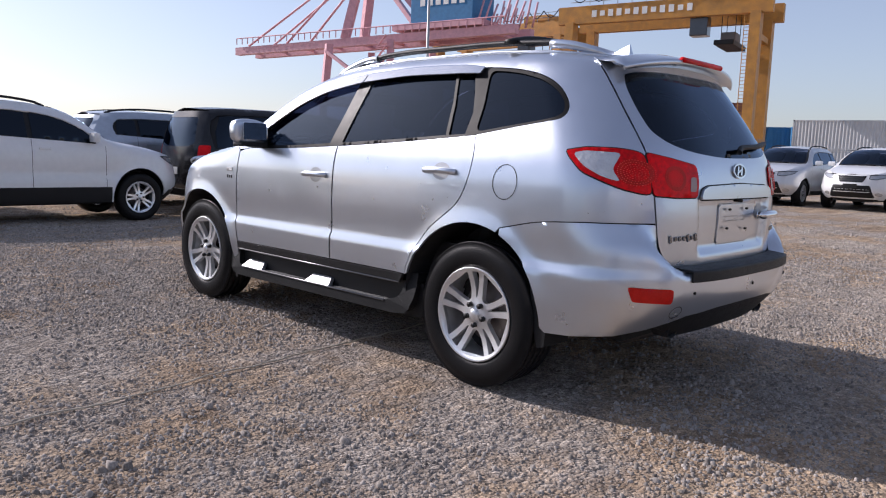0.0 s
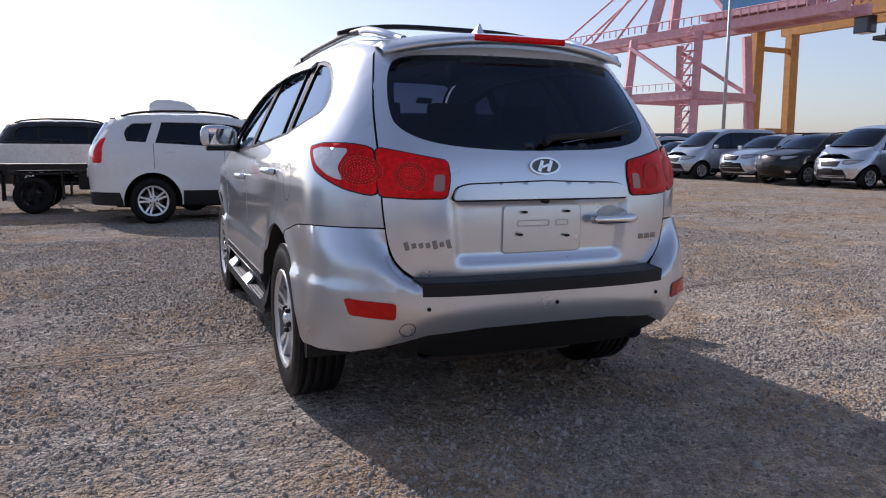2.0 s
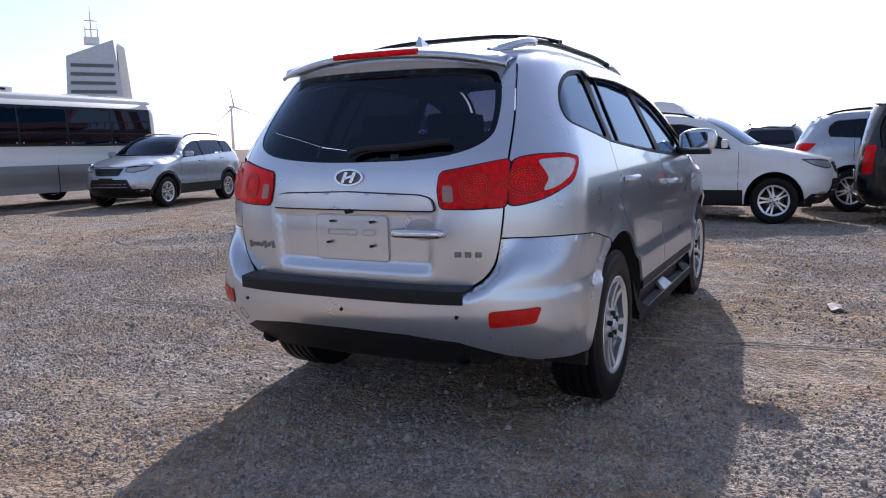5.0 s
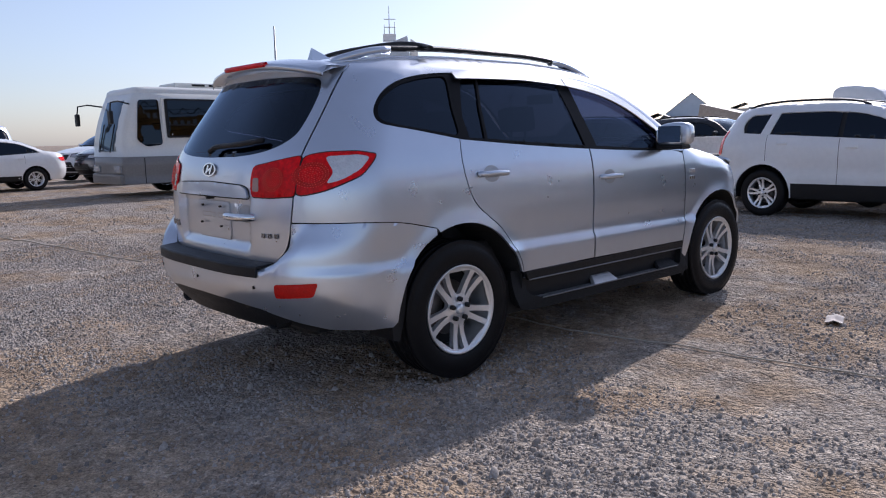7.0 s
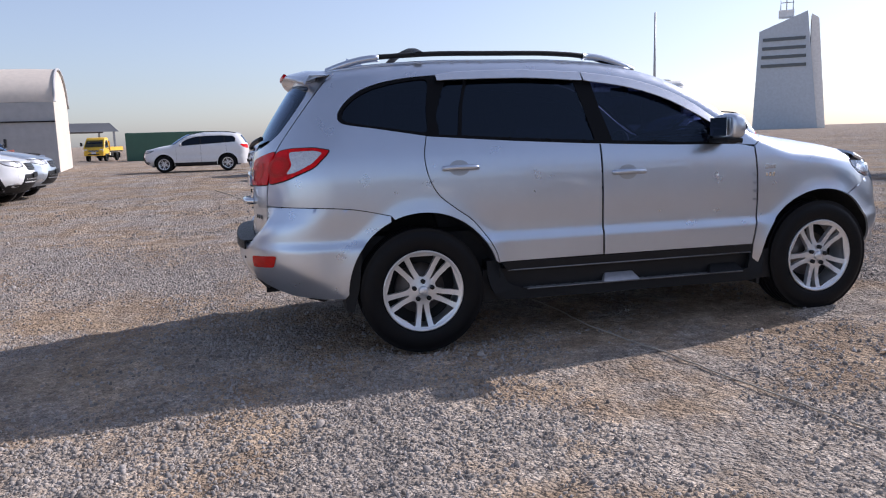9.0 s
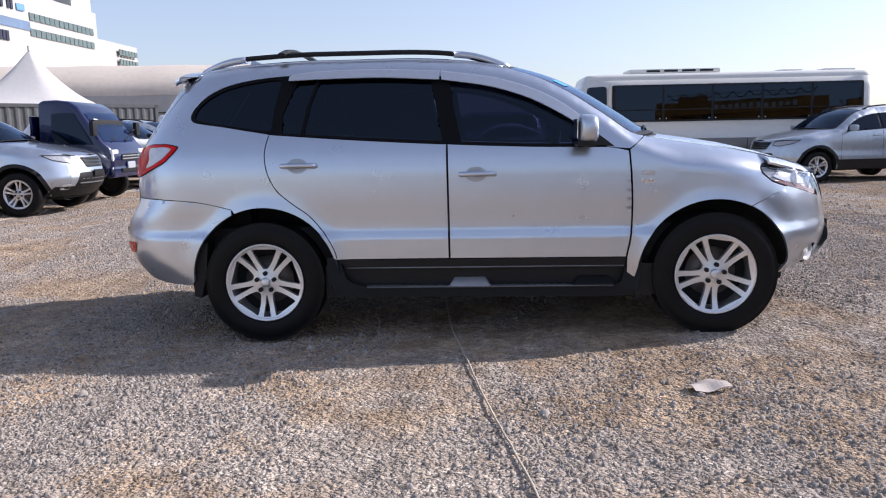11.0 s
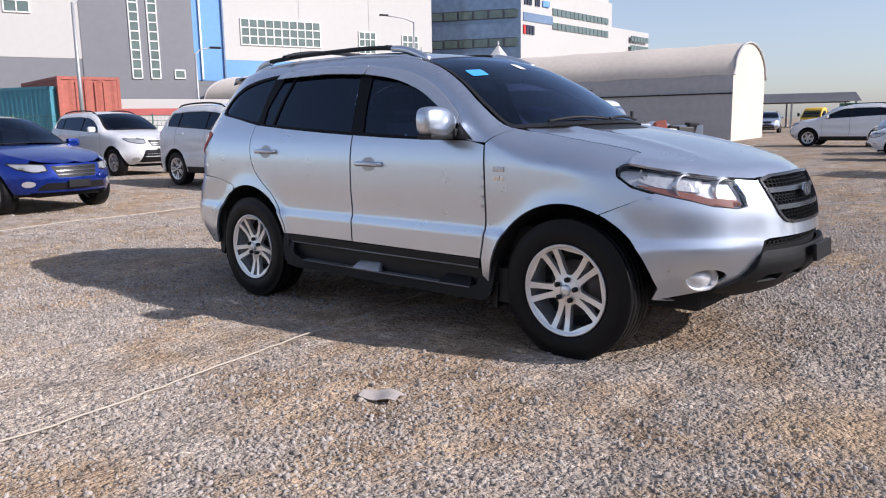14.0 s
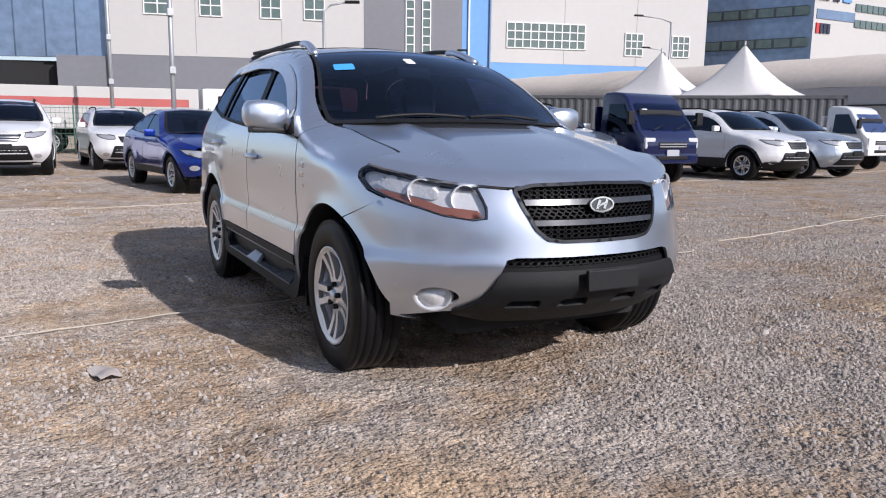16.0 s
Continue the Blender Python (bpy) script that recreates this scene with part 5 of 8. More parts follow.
    # cabin
    cabin = bmesh.new()
    add_box(cabin, (1.0, 0, 0.55), (3.2, 1.55, 0.25), 0.05)
    add_box(cabin, (2.12, 0, 1.02), (0.45, 1.45, 0.22), 0.06)
    add_box(cabin, (-0.45, 0, 0.80), (0.6, 1.3, 0.4), 0.05)
    bm_part("cabin_trim", cabin, DARK, car)
    for x, y, tall in ((1.25, -0.37, 0), (1.25, 0.37, 0), (0.30, -0.40, -0.06), (0.30, 0.0, -0.06), (0.30, 0.40, -0.06)):
        bm = bmesh.new()
        wd = 0.50 if x > 1 else 0.40
        add_box(bm, (x + 0.18, y, 0.74), (0.52, wd, 0.18), 0.06)
        add_box(bm, (x - 0.12, y, 0.96 + tall), (0.16, wd * 0.95, 0.56), 0.06, ry=-16)
        hz = 1.36 if x > 1 else 1.16
        add_box(bm, (x - 0.22, y, hz), (0.10, 0.25, 0.16), 0.04, ry=-10)
        add_rod(bm, (x - 0.19, y - 0.06, 1.10 + tall), (x - 0.21, y - 0.06, hz), 0.008)
        add_rod(bm, (x - 0.19, y + 0.06, 1.10 + tall), (x - 0.21, y + 0.06, hz), 0.008)
        bm_part("seat", bm, SEAT, car, "dark cloth seat", smooth=False)
    bm = bmesh.new()
    add_box(bm, (0.12, 0, 1.10), (0.15, 1.34, 0.40), 0.05, ry=-10)
    for y in (-0.42, 0.0, 0.42):
        add_box(bm, (0.06, y, 1.345), (0.09, 0.26, 0.13), 0.035)
    bm_part("rear_bench_back", bm, SEAT, car, "dark cloth rear bench back with headrests")
    wheel_pts = [(1.86 + 0.05 * math.sin(t), 0.38 + 0.19 * math.cos(t), 1.06 + 0.17 * math.sin(t)) for t in np.linspace(0, 2 * math.pi, 30)]
    sweep("steering_wheel", wheel_pts, 0.016, BLACK_PLASTIC, car, "black steering wheel", 8)
    box_part("rear_view_mirror", (1.70, 0.0, 1.52), (0.03, 0.24, 0.07), BLACK_PLASTIC, car, bevel=0.015)
    return car


VISOR = material("chrome_visor_plastic", (0.66, 0.68, 0.71), 0.22, 0.85, coat=0.8, var=0.04)
# greyer than the body: recess shade as colour, also for the plate's seams
GREYSILVER = material("handle_cup_shade", (0.42, 0.43, 0.45), 0.4, 0.6)
SILVERGREY = material("grey_grille_plastic", (0.085, 0.087, 0.092), 0.25, 0.7)
GRILLE_FRAME = material("dark_grille_frame", (0.06, 0.061, 0.065), 0.25, 0.7)
MIRROR = material("mirror_glass", (0.8, 0.82, 0.84), 0.03, 1.0, var=0.01)
suv = build_suv()


# ---------------------------------------------------------------- other vehicles
def span(a, b, n=20):
    return np.linspace(a, b, n)


SPECS = {
    "suv": dict(hull=HULL, wb=2.7, x1=1.45, xb=2.27, trunk=None, belt=((-0.36, 1.27), (2.04, 1.14)), pillars=(0.08, 1.12), arch=0.44, wr=0.36, lamp_z=0.90, tail_z=1.07, roof0=-0.60, zn=0.955, gate=(1.19, 1.56), rails=True),
    "sedan": dict(hull=Hull(
        w=kn((0.22, 0.83), (0.40, 0.875), (0.55, 0.885), (0.70, 0.875), (0.88, 0.86), (0.98, 0.82), (1.1, 0.77), (1.3, 0.66), (1.45, 0.56)),
        xr=kn((0.25, -0.88), (0.40, -0.98), (0.60, -1.02), (0.85, -0.98), (1.0, -0.94), (1.1, -0.90)),
        xf=kn((0.22, 3.36), (0.35, 3.46), (0.50, 3.50), (0.65, 3.47), (0.75, 3.42), (0.9, 3.3)),
        top=kn((-1.0, 1.02), (-0.6, 1.06), (-0.35, 1.10), (0.0, 1.25), (0.4, 1.40), (0.85, 1.45), (1.25, 1.42), (1.65, 1.24), (2.05, 1.02), (2.5, 0.95), (3.0, 0.85), (3.3, 0.77), (3.5, 0.72)),
        inset=kn((-1, 0.14), (-0.3, 0.10), (1.8, 0.09), (2.1, 0.16), (2.5, 0.22), (3.0, 0.10), (3.3, 0.03)),
        roll=kn((-1, 0.10), (-0.3, 0.07), (1.8, 0.06), (2.1, 0.09), (2.5, 0.12), (3.0, 0.07), (3.3, 0.04)), wheels=(0.0, 2.65), wz=0.32, flare=0.012),
        wb=2.65, x1=1.28, xb=2.07, trunk=(-0.36, 0.35), belt=((-0.15, 1.06), (1.9, 0.93)), pillars=(0.98,), arch=0.375, wr=0.32, lamp_z=0.68, tail_z=0.86, roof0=-0.98, zn=0.735, gate=None, rails=False),
    "van": dict(hull=Hull(
        w=kn((0.25, 0.90), (0.45, 0.945), (0.7, 0.955), (1.0, 0.95), (1.2, 0.925), (1.5, 0.86), (1.8, 0.77), (1.95, 0.70)),
        xr=kn((0.3, -0.98), (0.5, -1.06), (0.9, -1.05), (1.2, -1.03), (1.6, -0.95), (1.95, -0.82)),
        xf=kn((0.25, 3.66), (0.4, 3.77), (0.6, 3.80), (0.75, 3.78), (0.9, 3.71), (1.05, 3.56)),
        top=kn((-1.0, 1.87), (-0.3, 1.93), (1.0, 1.94), (1.7, 1.91), (2.15, 1.79), (2.55, 1.54), (2.88, 1.30), (3.12, 1.20), (3.45, 1.09), (3.65, 0.99), (3.82, 0.88)),
        inset=kn((-1, 0.10), (2.65, 0.10), (2.95, 0.18), (3.3, 0.15), (3.65, 0.03)),
        roll=kn((-1, 0.08), (2.65, 0.08), (2.95, 0.11), (3.3, 0.10), (3.65, 0.04)), wheels=(0.0, 3.1), wz=0.34, af=0.7, bow=(0.02, 0.0), flare=0.012),
        wb=3.1, x1=2.10, xb=2.92, trunk=None, belt=((-0.75, 1.20), (2.68, 1.17)), pillars=(0.75, 1.72), arch=0.41, wr=0.34, lamp_z=0.80, tail_z=1.05, roof0=-0.86, zn=0.90, gate=(1.22, 1.75), rails=False),
}


def build_car(name, kind, mat, label, m, group="", cladding=False, simple_rails=True, glass_mat=None, grille=SILVERGREY, arch_trim=True, pillar=None):
    """A parked car of a kind: body, glass, lamps, grille, mirrors and wheels."""
    S = SPECS[kind]
    H, wb, step = S["hull"], S["wb"], 0.075
    gm = glass_mat or TINT
    car = thing(name, label, "car", m, group)
    c = (wb / 2, 0, 0.7)
    side = {s: (lambda p, s=s: H.side(p, s)) for s in (-1, 1)}
    (bx0, bz0), (bx1, bz1) = S["belt"]
    belt = lambda x: bz0 + (bz1 - bz0) * (np.asarray(x) - bx0) / (bx1 - bx0)
    frame = lambda x: H.top(x) - (0.125 if kind != "sedan" else 0.075)
    k_r, k_f = (0.68 if kind != "sedan" else 0.62), 0.6
    xs = np.linspace(bx0 + 0.03, bx1, 40)
    top_line = np.c_[xs, np.maximum(frame(xs), belt(xs) + 0.012)]
    back = curve([(bx0 + 0.03, float(frame(bx0 + 0.03)) - 0.02), (bx0 - 0.03, (float(frame(bx0)) + float(belt(bx0))) / 2), (bx0, float(belt(bx0)))], 4)
    dlo = np.vstack([np.c_[span(bx0, bx1, 16), belt(span(bx0, bx1, 16))], top_line[::-1][1:-1], back[1:-1]])
    r, wr, wz = S["arch"], S["wr"], H.wz
    zlow = 0.30
    zs = span(zlow + 0.02, float(H.top(S["roof0"])) - 0.06, 16)
    rear_edge = np.c_[H.rear_x(k_r * np.ones(16) if kind == "sedan" else np.minimum(k_r, H.w(zs) * 0.80), zs), zs]
    zf = span(S["zn"] - 0.01, zlow + 0.02, 10)
    front_edge = np.c_[H.front_x(k_f, zf), zf]
    xt = span(float(rear_edge[-1, 0]) + 0.04, float(front_edge[0, 0]) - 0.03, 60)
    upper = np.c_[xt, H.top(xt) - H.roll(xt) * (1 - H.tend)]
    a0 = math.degrees(math.asin((zlow - wz) / r)) if abs(zlow - wz) < r else 0
    arches = np.vstack([arc(wb, wz, r, a0, 180 - a0, 20), arc(0, wz, r, a0, 180 - a0, 20)])
    outer = np.vstack([rear_edge, upper, front_edge, [(float(front_edge[-1, 0]) - 0.02, zlow)], arches, [(float(rear_edge[0, 0]) + 0.03, zlow)]])
    cuts = [bx0] + list(S["pillars"]) + [bx1]
    for s in (-1, 1):
        body = panel("body_side", side[s], [outer, dlo], mat, car, step=step, center=c, depth=0.02)
        panel("window_frame", side[s], [dlo], BLACK_PLASTIC, body, step=0.12, depth=0, center=c, lift=-0.022)
        for a, b in zip(cuts[:-1], cuts[1:]):
            sel = shrink(resample(dlo, 0.04), 0.012)
            xx = span(max(a + 0.035, sel[:, 0].min()), min(b - 0.035, sel[:, 0].max()), 14)
            lo, hi = belt(xx) + 0.014, np.maximum(frame(xx) - 0.014, belt(xx) + 0.02)
            if a == bx0:
                hi[0] = lo[0] + 0.5 * (hi[0] - lo[0])
            win = np.vstack([np.c_[xx, lo], np.c_[xx, hi][::-1]])
            panel("side_window", side[s], [win], gm, body, step=0.1, depth=0, center=c, lift=-0.012)
        # door seams
        for i, xd in enumerate(list(S["pillars"])[-1:] + [bx1 + 0.12] + ([S["pillars"][0] - 0.05] if kind != "sedan" else [0.25])):
            zz = span(0.42 if abs(xd) > 0.45 else wz + r + 0.05, float(belt(xd)) - 0.01 if xd < bx1 else float(belt(bx1)) - 0.03, 8)
            seam = np.vstack([np.c_[xd + 0 * zz, zz], np.c_[xd + 0.007 + 0 * zz, zz][::-1]])
            panel("door_seam", side[s], [seam], DARK, body, step=0.1, depth=0, center=c, lift=0.002)
        for xh in [(cuts[-2] + 0.12)] + ([cuts[-3] + 0.14] if len(cuts) > 3 else [0.30]):
            zh = float(belt(xh)) - 0.13
            yh = s * (float(H.width(xh, zh)) + 0.012)
            box_part("door_handle", (xh + 0.06, yh, zh), (0.17, 0.025, 0.03), mat, body, bevel=0.008)
        low = np.array([(r + 0.02, zlow), (wb - r - 0.02, zlow), (wb - r - 0.02, 0.42 if not cladding else 0.52), (r + 0.02, 0.42 if not cladding else 0.52)])
        panel("sill_trim", side[s], [low], BLACK_PLASTIC, body, step=0.12, depth=0.01, center=c, lift=0.006)
        if pillar:
            xa, xb = pillar
            strip = np.array([(xa - 0.06, float(belt(xa))), (xb - 0.06, float(belt(xb))), (xb + 0.06, float(frame(xb)) + 0.01), (xa + 0.06, float(frame(xa)) + 0.01)])
            panel("body_pillar", side[s], [strip], mat, body, step=0.06, depth=0.015, center=c, lift=0.002)
        if cladding:
            RC, FC = (lambda p, s=s: H.rear_wrap(p, s, k=k_r)), (lambda p, s=s: H.front_wrap(p, s))
            ra = k_r + (-r - 0.01) - float(H.rear_x(k_r, 0.42))
            fa = k_f + float(H.front_x(k_f, 0.42)) - (wb + r + 0.01)
            panel("lower_bumper_trim", RC, [np.array([(0.0, zlow), (ra, zlow), (ra - 0.03, 0.50), (0.0, 0.50)])], BLACK_PLASTIC, body, step=0.08, depth=0.01, center=c, lift=0.007)
            panel("lower_bumper_trim", FC, [np.array([(0.0, zlow), (fa, zlow), (fa - 0.05, 0.46), (0.0, 0.46)])], BLACK_PLASTIC, body, step=0.08, depth=0.01, center=c, lift=0.005)
        if cladding and arch_trim:
            for wx in (0, wb):
                lip = np.vstack([arc(wx, wz, r + 0.055, 5, 175, 22), arc(wx, wz, r - 0.004, 175, 5, 22)])
                panel("arch_trim", side[s], [lip], BLACK_PLASTIC, body, step=0.08, depth=0.01, center=c, lift=0.008)
        for wx in (0, wb):
            V, F = [], []
            for t in np.radians(span(-10, 190, 14)):
                x, z = wx + (r + 0.004) * math.cos(t), wz + (r + 0.004) * math.sin(t)
                V += [(x, s * (float(H.width(x, max(z, zlow))) - 0.012), z), (x, s * 0.5, z), (wx, s * 0.5, wz)]
            for i in range(13):
                b = i * 3
                F += [(b, b + 1, b + 4, b + 3), (b + 1, b + 2, b + 5, b + 4)]
            mesh_part("wheel_well", V, F, DARK, car, smooth=False)
        # mirrors
        mxx, mzz = bx1 - 0.08, float(belt(bx1)) + 0.09
        mir = box_part("door_mirror", (mxx, s * (float(H.width(mxx, mzz - 0.05)) + 0.14), mzz), (0.10, 0.20, 0.14), mat, car, bevel=0.045)
        box_part("mirror_foot", (mxx + 0.01, s * (float(H.width(mxx, mzz - 0.05)) + 0.03), mzz - 0.06), (0.06, 0.12, 0.03), BLACK_PLASTIC, mir, bevel=0.01)
        # lamps
        FW = lambda p, s=s: H.front_wrap(p, s)
        lz = S["lamp_z"]
        hl = rounded([(0.40, lz - 0.05), (0.42, lz + 0.055), (0.62, lz + 0.075), (0.86, lz + 0.085), (0.74, lz - 0.01), (0.56, lz - 0.07)], 0.025)
        hlp = panel("headlight", FW, [hl], LAMP_FAR, car, "clear headlight", step=0.06, depth=0.01, center=c, lift=0.004)
        panel("headlight_surround", FW, [hl, shrink(resample(hl, 0.03), 0.014)], BLACK_PLASTIC, hlp, step=0.05, depth=0, center=c, lift=0.006)
        fg = np.array([(0.63 + 0.07 * math.cos(t), 0.45 + 0.045 * math.sin(t)) for t in span(0, 2 * math.pi, 15)[:-1]])
        panel("fog_lamp", FW, [fg], WHITE_LENS, car, step=0.06, depth=0.005, center=c, lift=0.004)
        RW = lambda p, s=s: H.rear_wrap(p, s, k=k_r)
        tz = S["tail_z"]
        if pillar:
            tl = rounded([(0.655, tz - 0.13), (0.635, tz + 0.22), (0.70, tz + 0.26), (0.79, tz + 0.02), (0.80, tz - 0.13)], 0.03)
        elif kind == "suv":
            tl = rounded([(0.50, tz - 0.10), (0.49, tz + 0.06), (0.68, tz + 0.10), (0.92, tz + 0.09), (0.84, tz - 0.02), (0.70, tz - 0.09)], 0.03)
        elif kind == "van":
            tl = rounded([(0.66, tz - 0.25), (0.66, tz + 0.20), (0.80, tz + 0.20), (0.80, tz - 0.25)], 0.03)
        else:
            tl = rounded([(0.42, tz - 0.06), (0.42, tz + 0.06), (0.62, tz + 0.07), (0.85, tz + 0.05), (0.78, tz - 0.05)], 0.03)
        panel("tail_lamp", RW, [tl], RED_LENS, car, "red tail lamp", step=0.06, depth=0.008, center=c, lift=0.005)
    # roof, screens and lids
    x1, xb = S["x1"], S["xb"]
    x0 = S["roof0"] if S["trunk"] is None else S["trunk"][1]

    def lid(xa, xz, n=24):
        xq = span(xa, xz, n)
        e = H.edge(xq)[0]
        return np.vstack([np.c_[xq, -e], np.c_[xq, e][::-1]])
    panel("roof", H.roof, [lid(x0, x1 + 0.02)], mat, car, step=0.12, depth=0.01, center=c)

    def screen(xa, xz, bulge, name, mt):
        def fn(p):
            xe = xa + (xz - xa) * p[:, 1]
            ye, ze = H.edge(xe)
            return np.c_[xe + bulge * (1 - p[:, 0] ** 2), p[:, 0] * ye, ze + 0.03 * (1 - p[:, 0] ** 2)]
        inner = rounded([(-0.93, 0.05), (0.93, 0.05), (0.93, 0.95), (-0.93, 0.95)], 0.06)
        w = panel(name, fn, [inner], mt, car, step=0.15, depth=0, center=c)
        panel("screen_border", fn, [np.array([(-1, 0), (1, 0), (1, 1), (-1, 1)], float), inner], BLACK_PLASTIC, w, step=0.12, depth=0, center=c)
    screen(xb, x1, 0.16, "windscreen", FRONT_TINT)
    nose_y = span(0.80, -0.80, 21)
    nose = np.c_[H.front_x(nose_y, S["zn"]) - 0.006, nose_y]
    nose[:, 1] = np.clip(nose[:, 1], -0.99 * H.edge(nose[:, 0])[0], 0.99 * H.edge(nose[:, 0])[0])
    xq = span(xb + 0.01, float(nose[0, 0]) - 0.01, 16)
    e = H.edge(xq)[0]
    rb = np.c_[xb + 0.02 + 0.15 * (1 - span(-1, 1, 11)[1:-1] ** 2), span(-1, 1, 11)[1:-1] * e[0]]
    panel("bonnet", H.hood, [np.vstack([rb, np.c_[xq, e], nose, np.c_[xq, -e][::-1]])], mat, car, step=0.1, depth=0.012, center=c, gap=0.002)
    if S["trunk"]:
        xa, xz = S["trunk"]
        screen(xa, xz, -0.10, "rear_window", gm)
        panel("boot_lid", H.hood, [lid(S["roof0"] + 0.02, xa)], mat, car, step=0.1, depth=0.012, center=c)
    # ends
    zn = S["zn"]
    yy = span(-k_f, k_f, 25)
    fl = np.vstack([np.c_[yy, zlow + 0.02 + 0 * yy], np.c_[yy, zn + 0.0 * yy][::-1]])
    fas = panel("front_bumper", H.front, [fl], mat, car, step=0.07, depth=0.02, center=c)
    lz = S["lamp_z"]
    gr = rounded([(-0.36, lz + 0.03), (0.36, lz + 0.03), (0.28, lz - 0.14), (-0.28, lz - 0.14)], 0.03)
    g = panel("grille", H.front, [gr], BLACK_PLASTIC, car, step=0.08, depth=0.01, center=c, lift=0.004)
    for kz in range(3):
        z = lz - 0.11 + 0.055 * kz
        panel("grille_slat", H.front, [np.array([(-0.30, z), (0.30, z), (0.30, z + 0.018), (-0.30, z + 0.018)])], grille, g, step=0.1, depth=0.015, center=c, lift=0.012)
    lg = rounded([(-0.55, 0.36), (0.55, 0.36), (0.45, lz - 0.22), (-0.45, lz - 0.22)], 0.04)
    panel("lower_intake", H.front, [lg], BLACK_PLASTIC, car, step=0.1, depth=0.01, center=c, lift=0.004)
    yp, zp = 0.0, lz - 0.24
    box_part("plate_blank", (float(H.front_x(0, zp)) + 0.02, 0, zp), (0.015, 0.34, 0.11), BLACK_PLASTIC, car, bevel=0.004)
    zt = span(zlow + 0.02, float(H.top(S["roof0"])) - 0.02, 16)
    yk = np.full(16, k_r) if kind == "sedan" else np.minimum(k_r, H.w(zt) * 0.80)
    rl = np.vstack([np.c_[yk, zt], np.c_[-yk, zt][::-1]])
    if S["gate"]:
        z0, z1 = S["gate"]
        wl = rounded([(-0.58, z0 + 0.05), (-0.40, z0), (0.40, z0), (0.58, z0 + 0.05), (0.50, z1), (-0.50, z1)], 0.07)
        panel("rear_panel", H.rear, [rl, wl], mat, car, step=0.08, depth=0.02, center=c)
        panel("rear_window", H.rear, [shrink(resample(wl, 0.04), -0.004)], gm, car, step=0.12, depth=0, center=c, lift=-0.006)
    else:
        panel("rear_panel", H.rear, [rl], mat, car, step=0.08, depth=0.02, center=c)
    rbump = rounded([(-0.60, 0.34), (0.60, 0.34), (0.56, 0.46), (-0.56, 0.46)], 0.03)
    panel("rear_bumper_trim", H.rear, [rbump], BLACK_PLASTIC, car, step=0.1, depth=0.01, center=c, lift=0.006)
    box_part("rear_plate_blank", (float(H.rear_x(0, 0.78)) - 0.012, 0, 0.78), (0.012, 0.34, 0.13), PLATE_GREY, car, bevel=0.004)
    box_part("underbody", (wb / 2, 0, 0.32), (wb + 1.1, 1.0, 0.16), DARK, car, bevel=0.03)
    if S["rails"] and simple_rails:
        for s in (-1, 1):
            pts = []
            for x in span(-0.42, 1.42, 16):
                ye, ze = H.edge(x)
                pts.append((x, s * (float(ye) - 0.03), float(ze) + 0.005 + 0.05 * math.sin(math.pi * min(1, max(0, (x + 0.42) / 1.84))) ** 0.4))
            sweep("roof_rail", pts, 0.018, GREY_PLASTIC, car, "", 6)
    bm = bmesh.new()
    add_box(bm, (wb * 0.40, 0, 0.60), (wb * 0.95, 1.3, 0.3), 0.05)
    add_box(bm, (wb * 0.74, 0, float(belt(bx1)) - 0.12), (0.4, 1.3, 0.2), 0.05)
    for y in (-0.36, 0.36):
        add_box(bm, (wb * 0.42, y, 0.95), (0.16, 0.46, 0.62), 0.05, ry=-14)
        add_box(bm, (wb * 0.08, y, 0.92), (0.16, 0.5, 0.58), 0.05, ry=-14)
    bm_part("cabin_trim", bm, DARK, car)
    for x, y, rz in ((0, -1, 0), (wb, -1, 0), (0, 1, 180), (wb, 1, 180)):
        yw = float(H.w(0.4)) - 0.135
        w = copy_thing(WHEEL_KIT, pose(x, y * yw, wr, 0, random.uniform(0, 72), rz))
        w.parent = car
        sc = wr / 0.365
        w.scale = (sc, 1, sc)
        w.name = "wheel"
    return car


WHEEL_KIT = build_wheel("wheel", fine=False)
R90 = lambda x, y, deg: pose(x, y, 0.0, 0, 0, deg)

WHITE = WHITE_PAINT
# beside the silver car, nose away from the cranes
build_car("suv_car", "suv", WHITE, "white SUV with black lower cladding and tinted windows", R90(9.22, 1.36, -89) @ Matrix.Diagonal((0.93, 0.95, 0.97, 1)), cladding=True, arch_trim=False, pillar=(-0.02, 0.12))
build_car("suv_car", "suv", ICE_PAINT, "silver-blue SUV with black roof rails and dark sills", R90(11.75, -2.2, -89) @ Matrix.Diagonal((0.95, 0.97, 1.0, 1)), cladding=True, arch_trim=False)
build_car("suv_car", "suv", SLATE_PAINT, "slate grey SUV in the far line of cars", R90(17.0, -0.6, 2) @ Matrix.Diagonal((0.95, 0.97, 0.94, 1)))
build_car("minivan", "van", BLACK_PAINT, "black people carrier with chrome trim", R90(9.5, -3.27, -91) @ Matrix.Diagonal((0.99, 1, 0.91, 1)))
build_car("suv_car", "suv", GREY_PAINT, "dark grey SUV with alloy wheels", R90(15.5, 9.75, -92))
build_car("suv_car", "suv", BLACK_PAINT, "black SUV parked beyond the flatbed", R90(18.6, 8.8, -94))
build_car("suv_car", "suv", BLACK_PAINT, "black SUV with red tail lamps", R90(16.2, 3.6, -93))
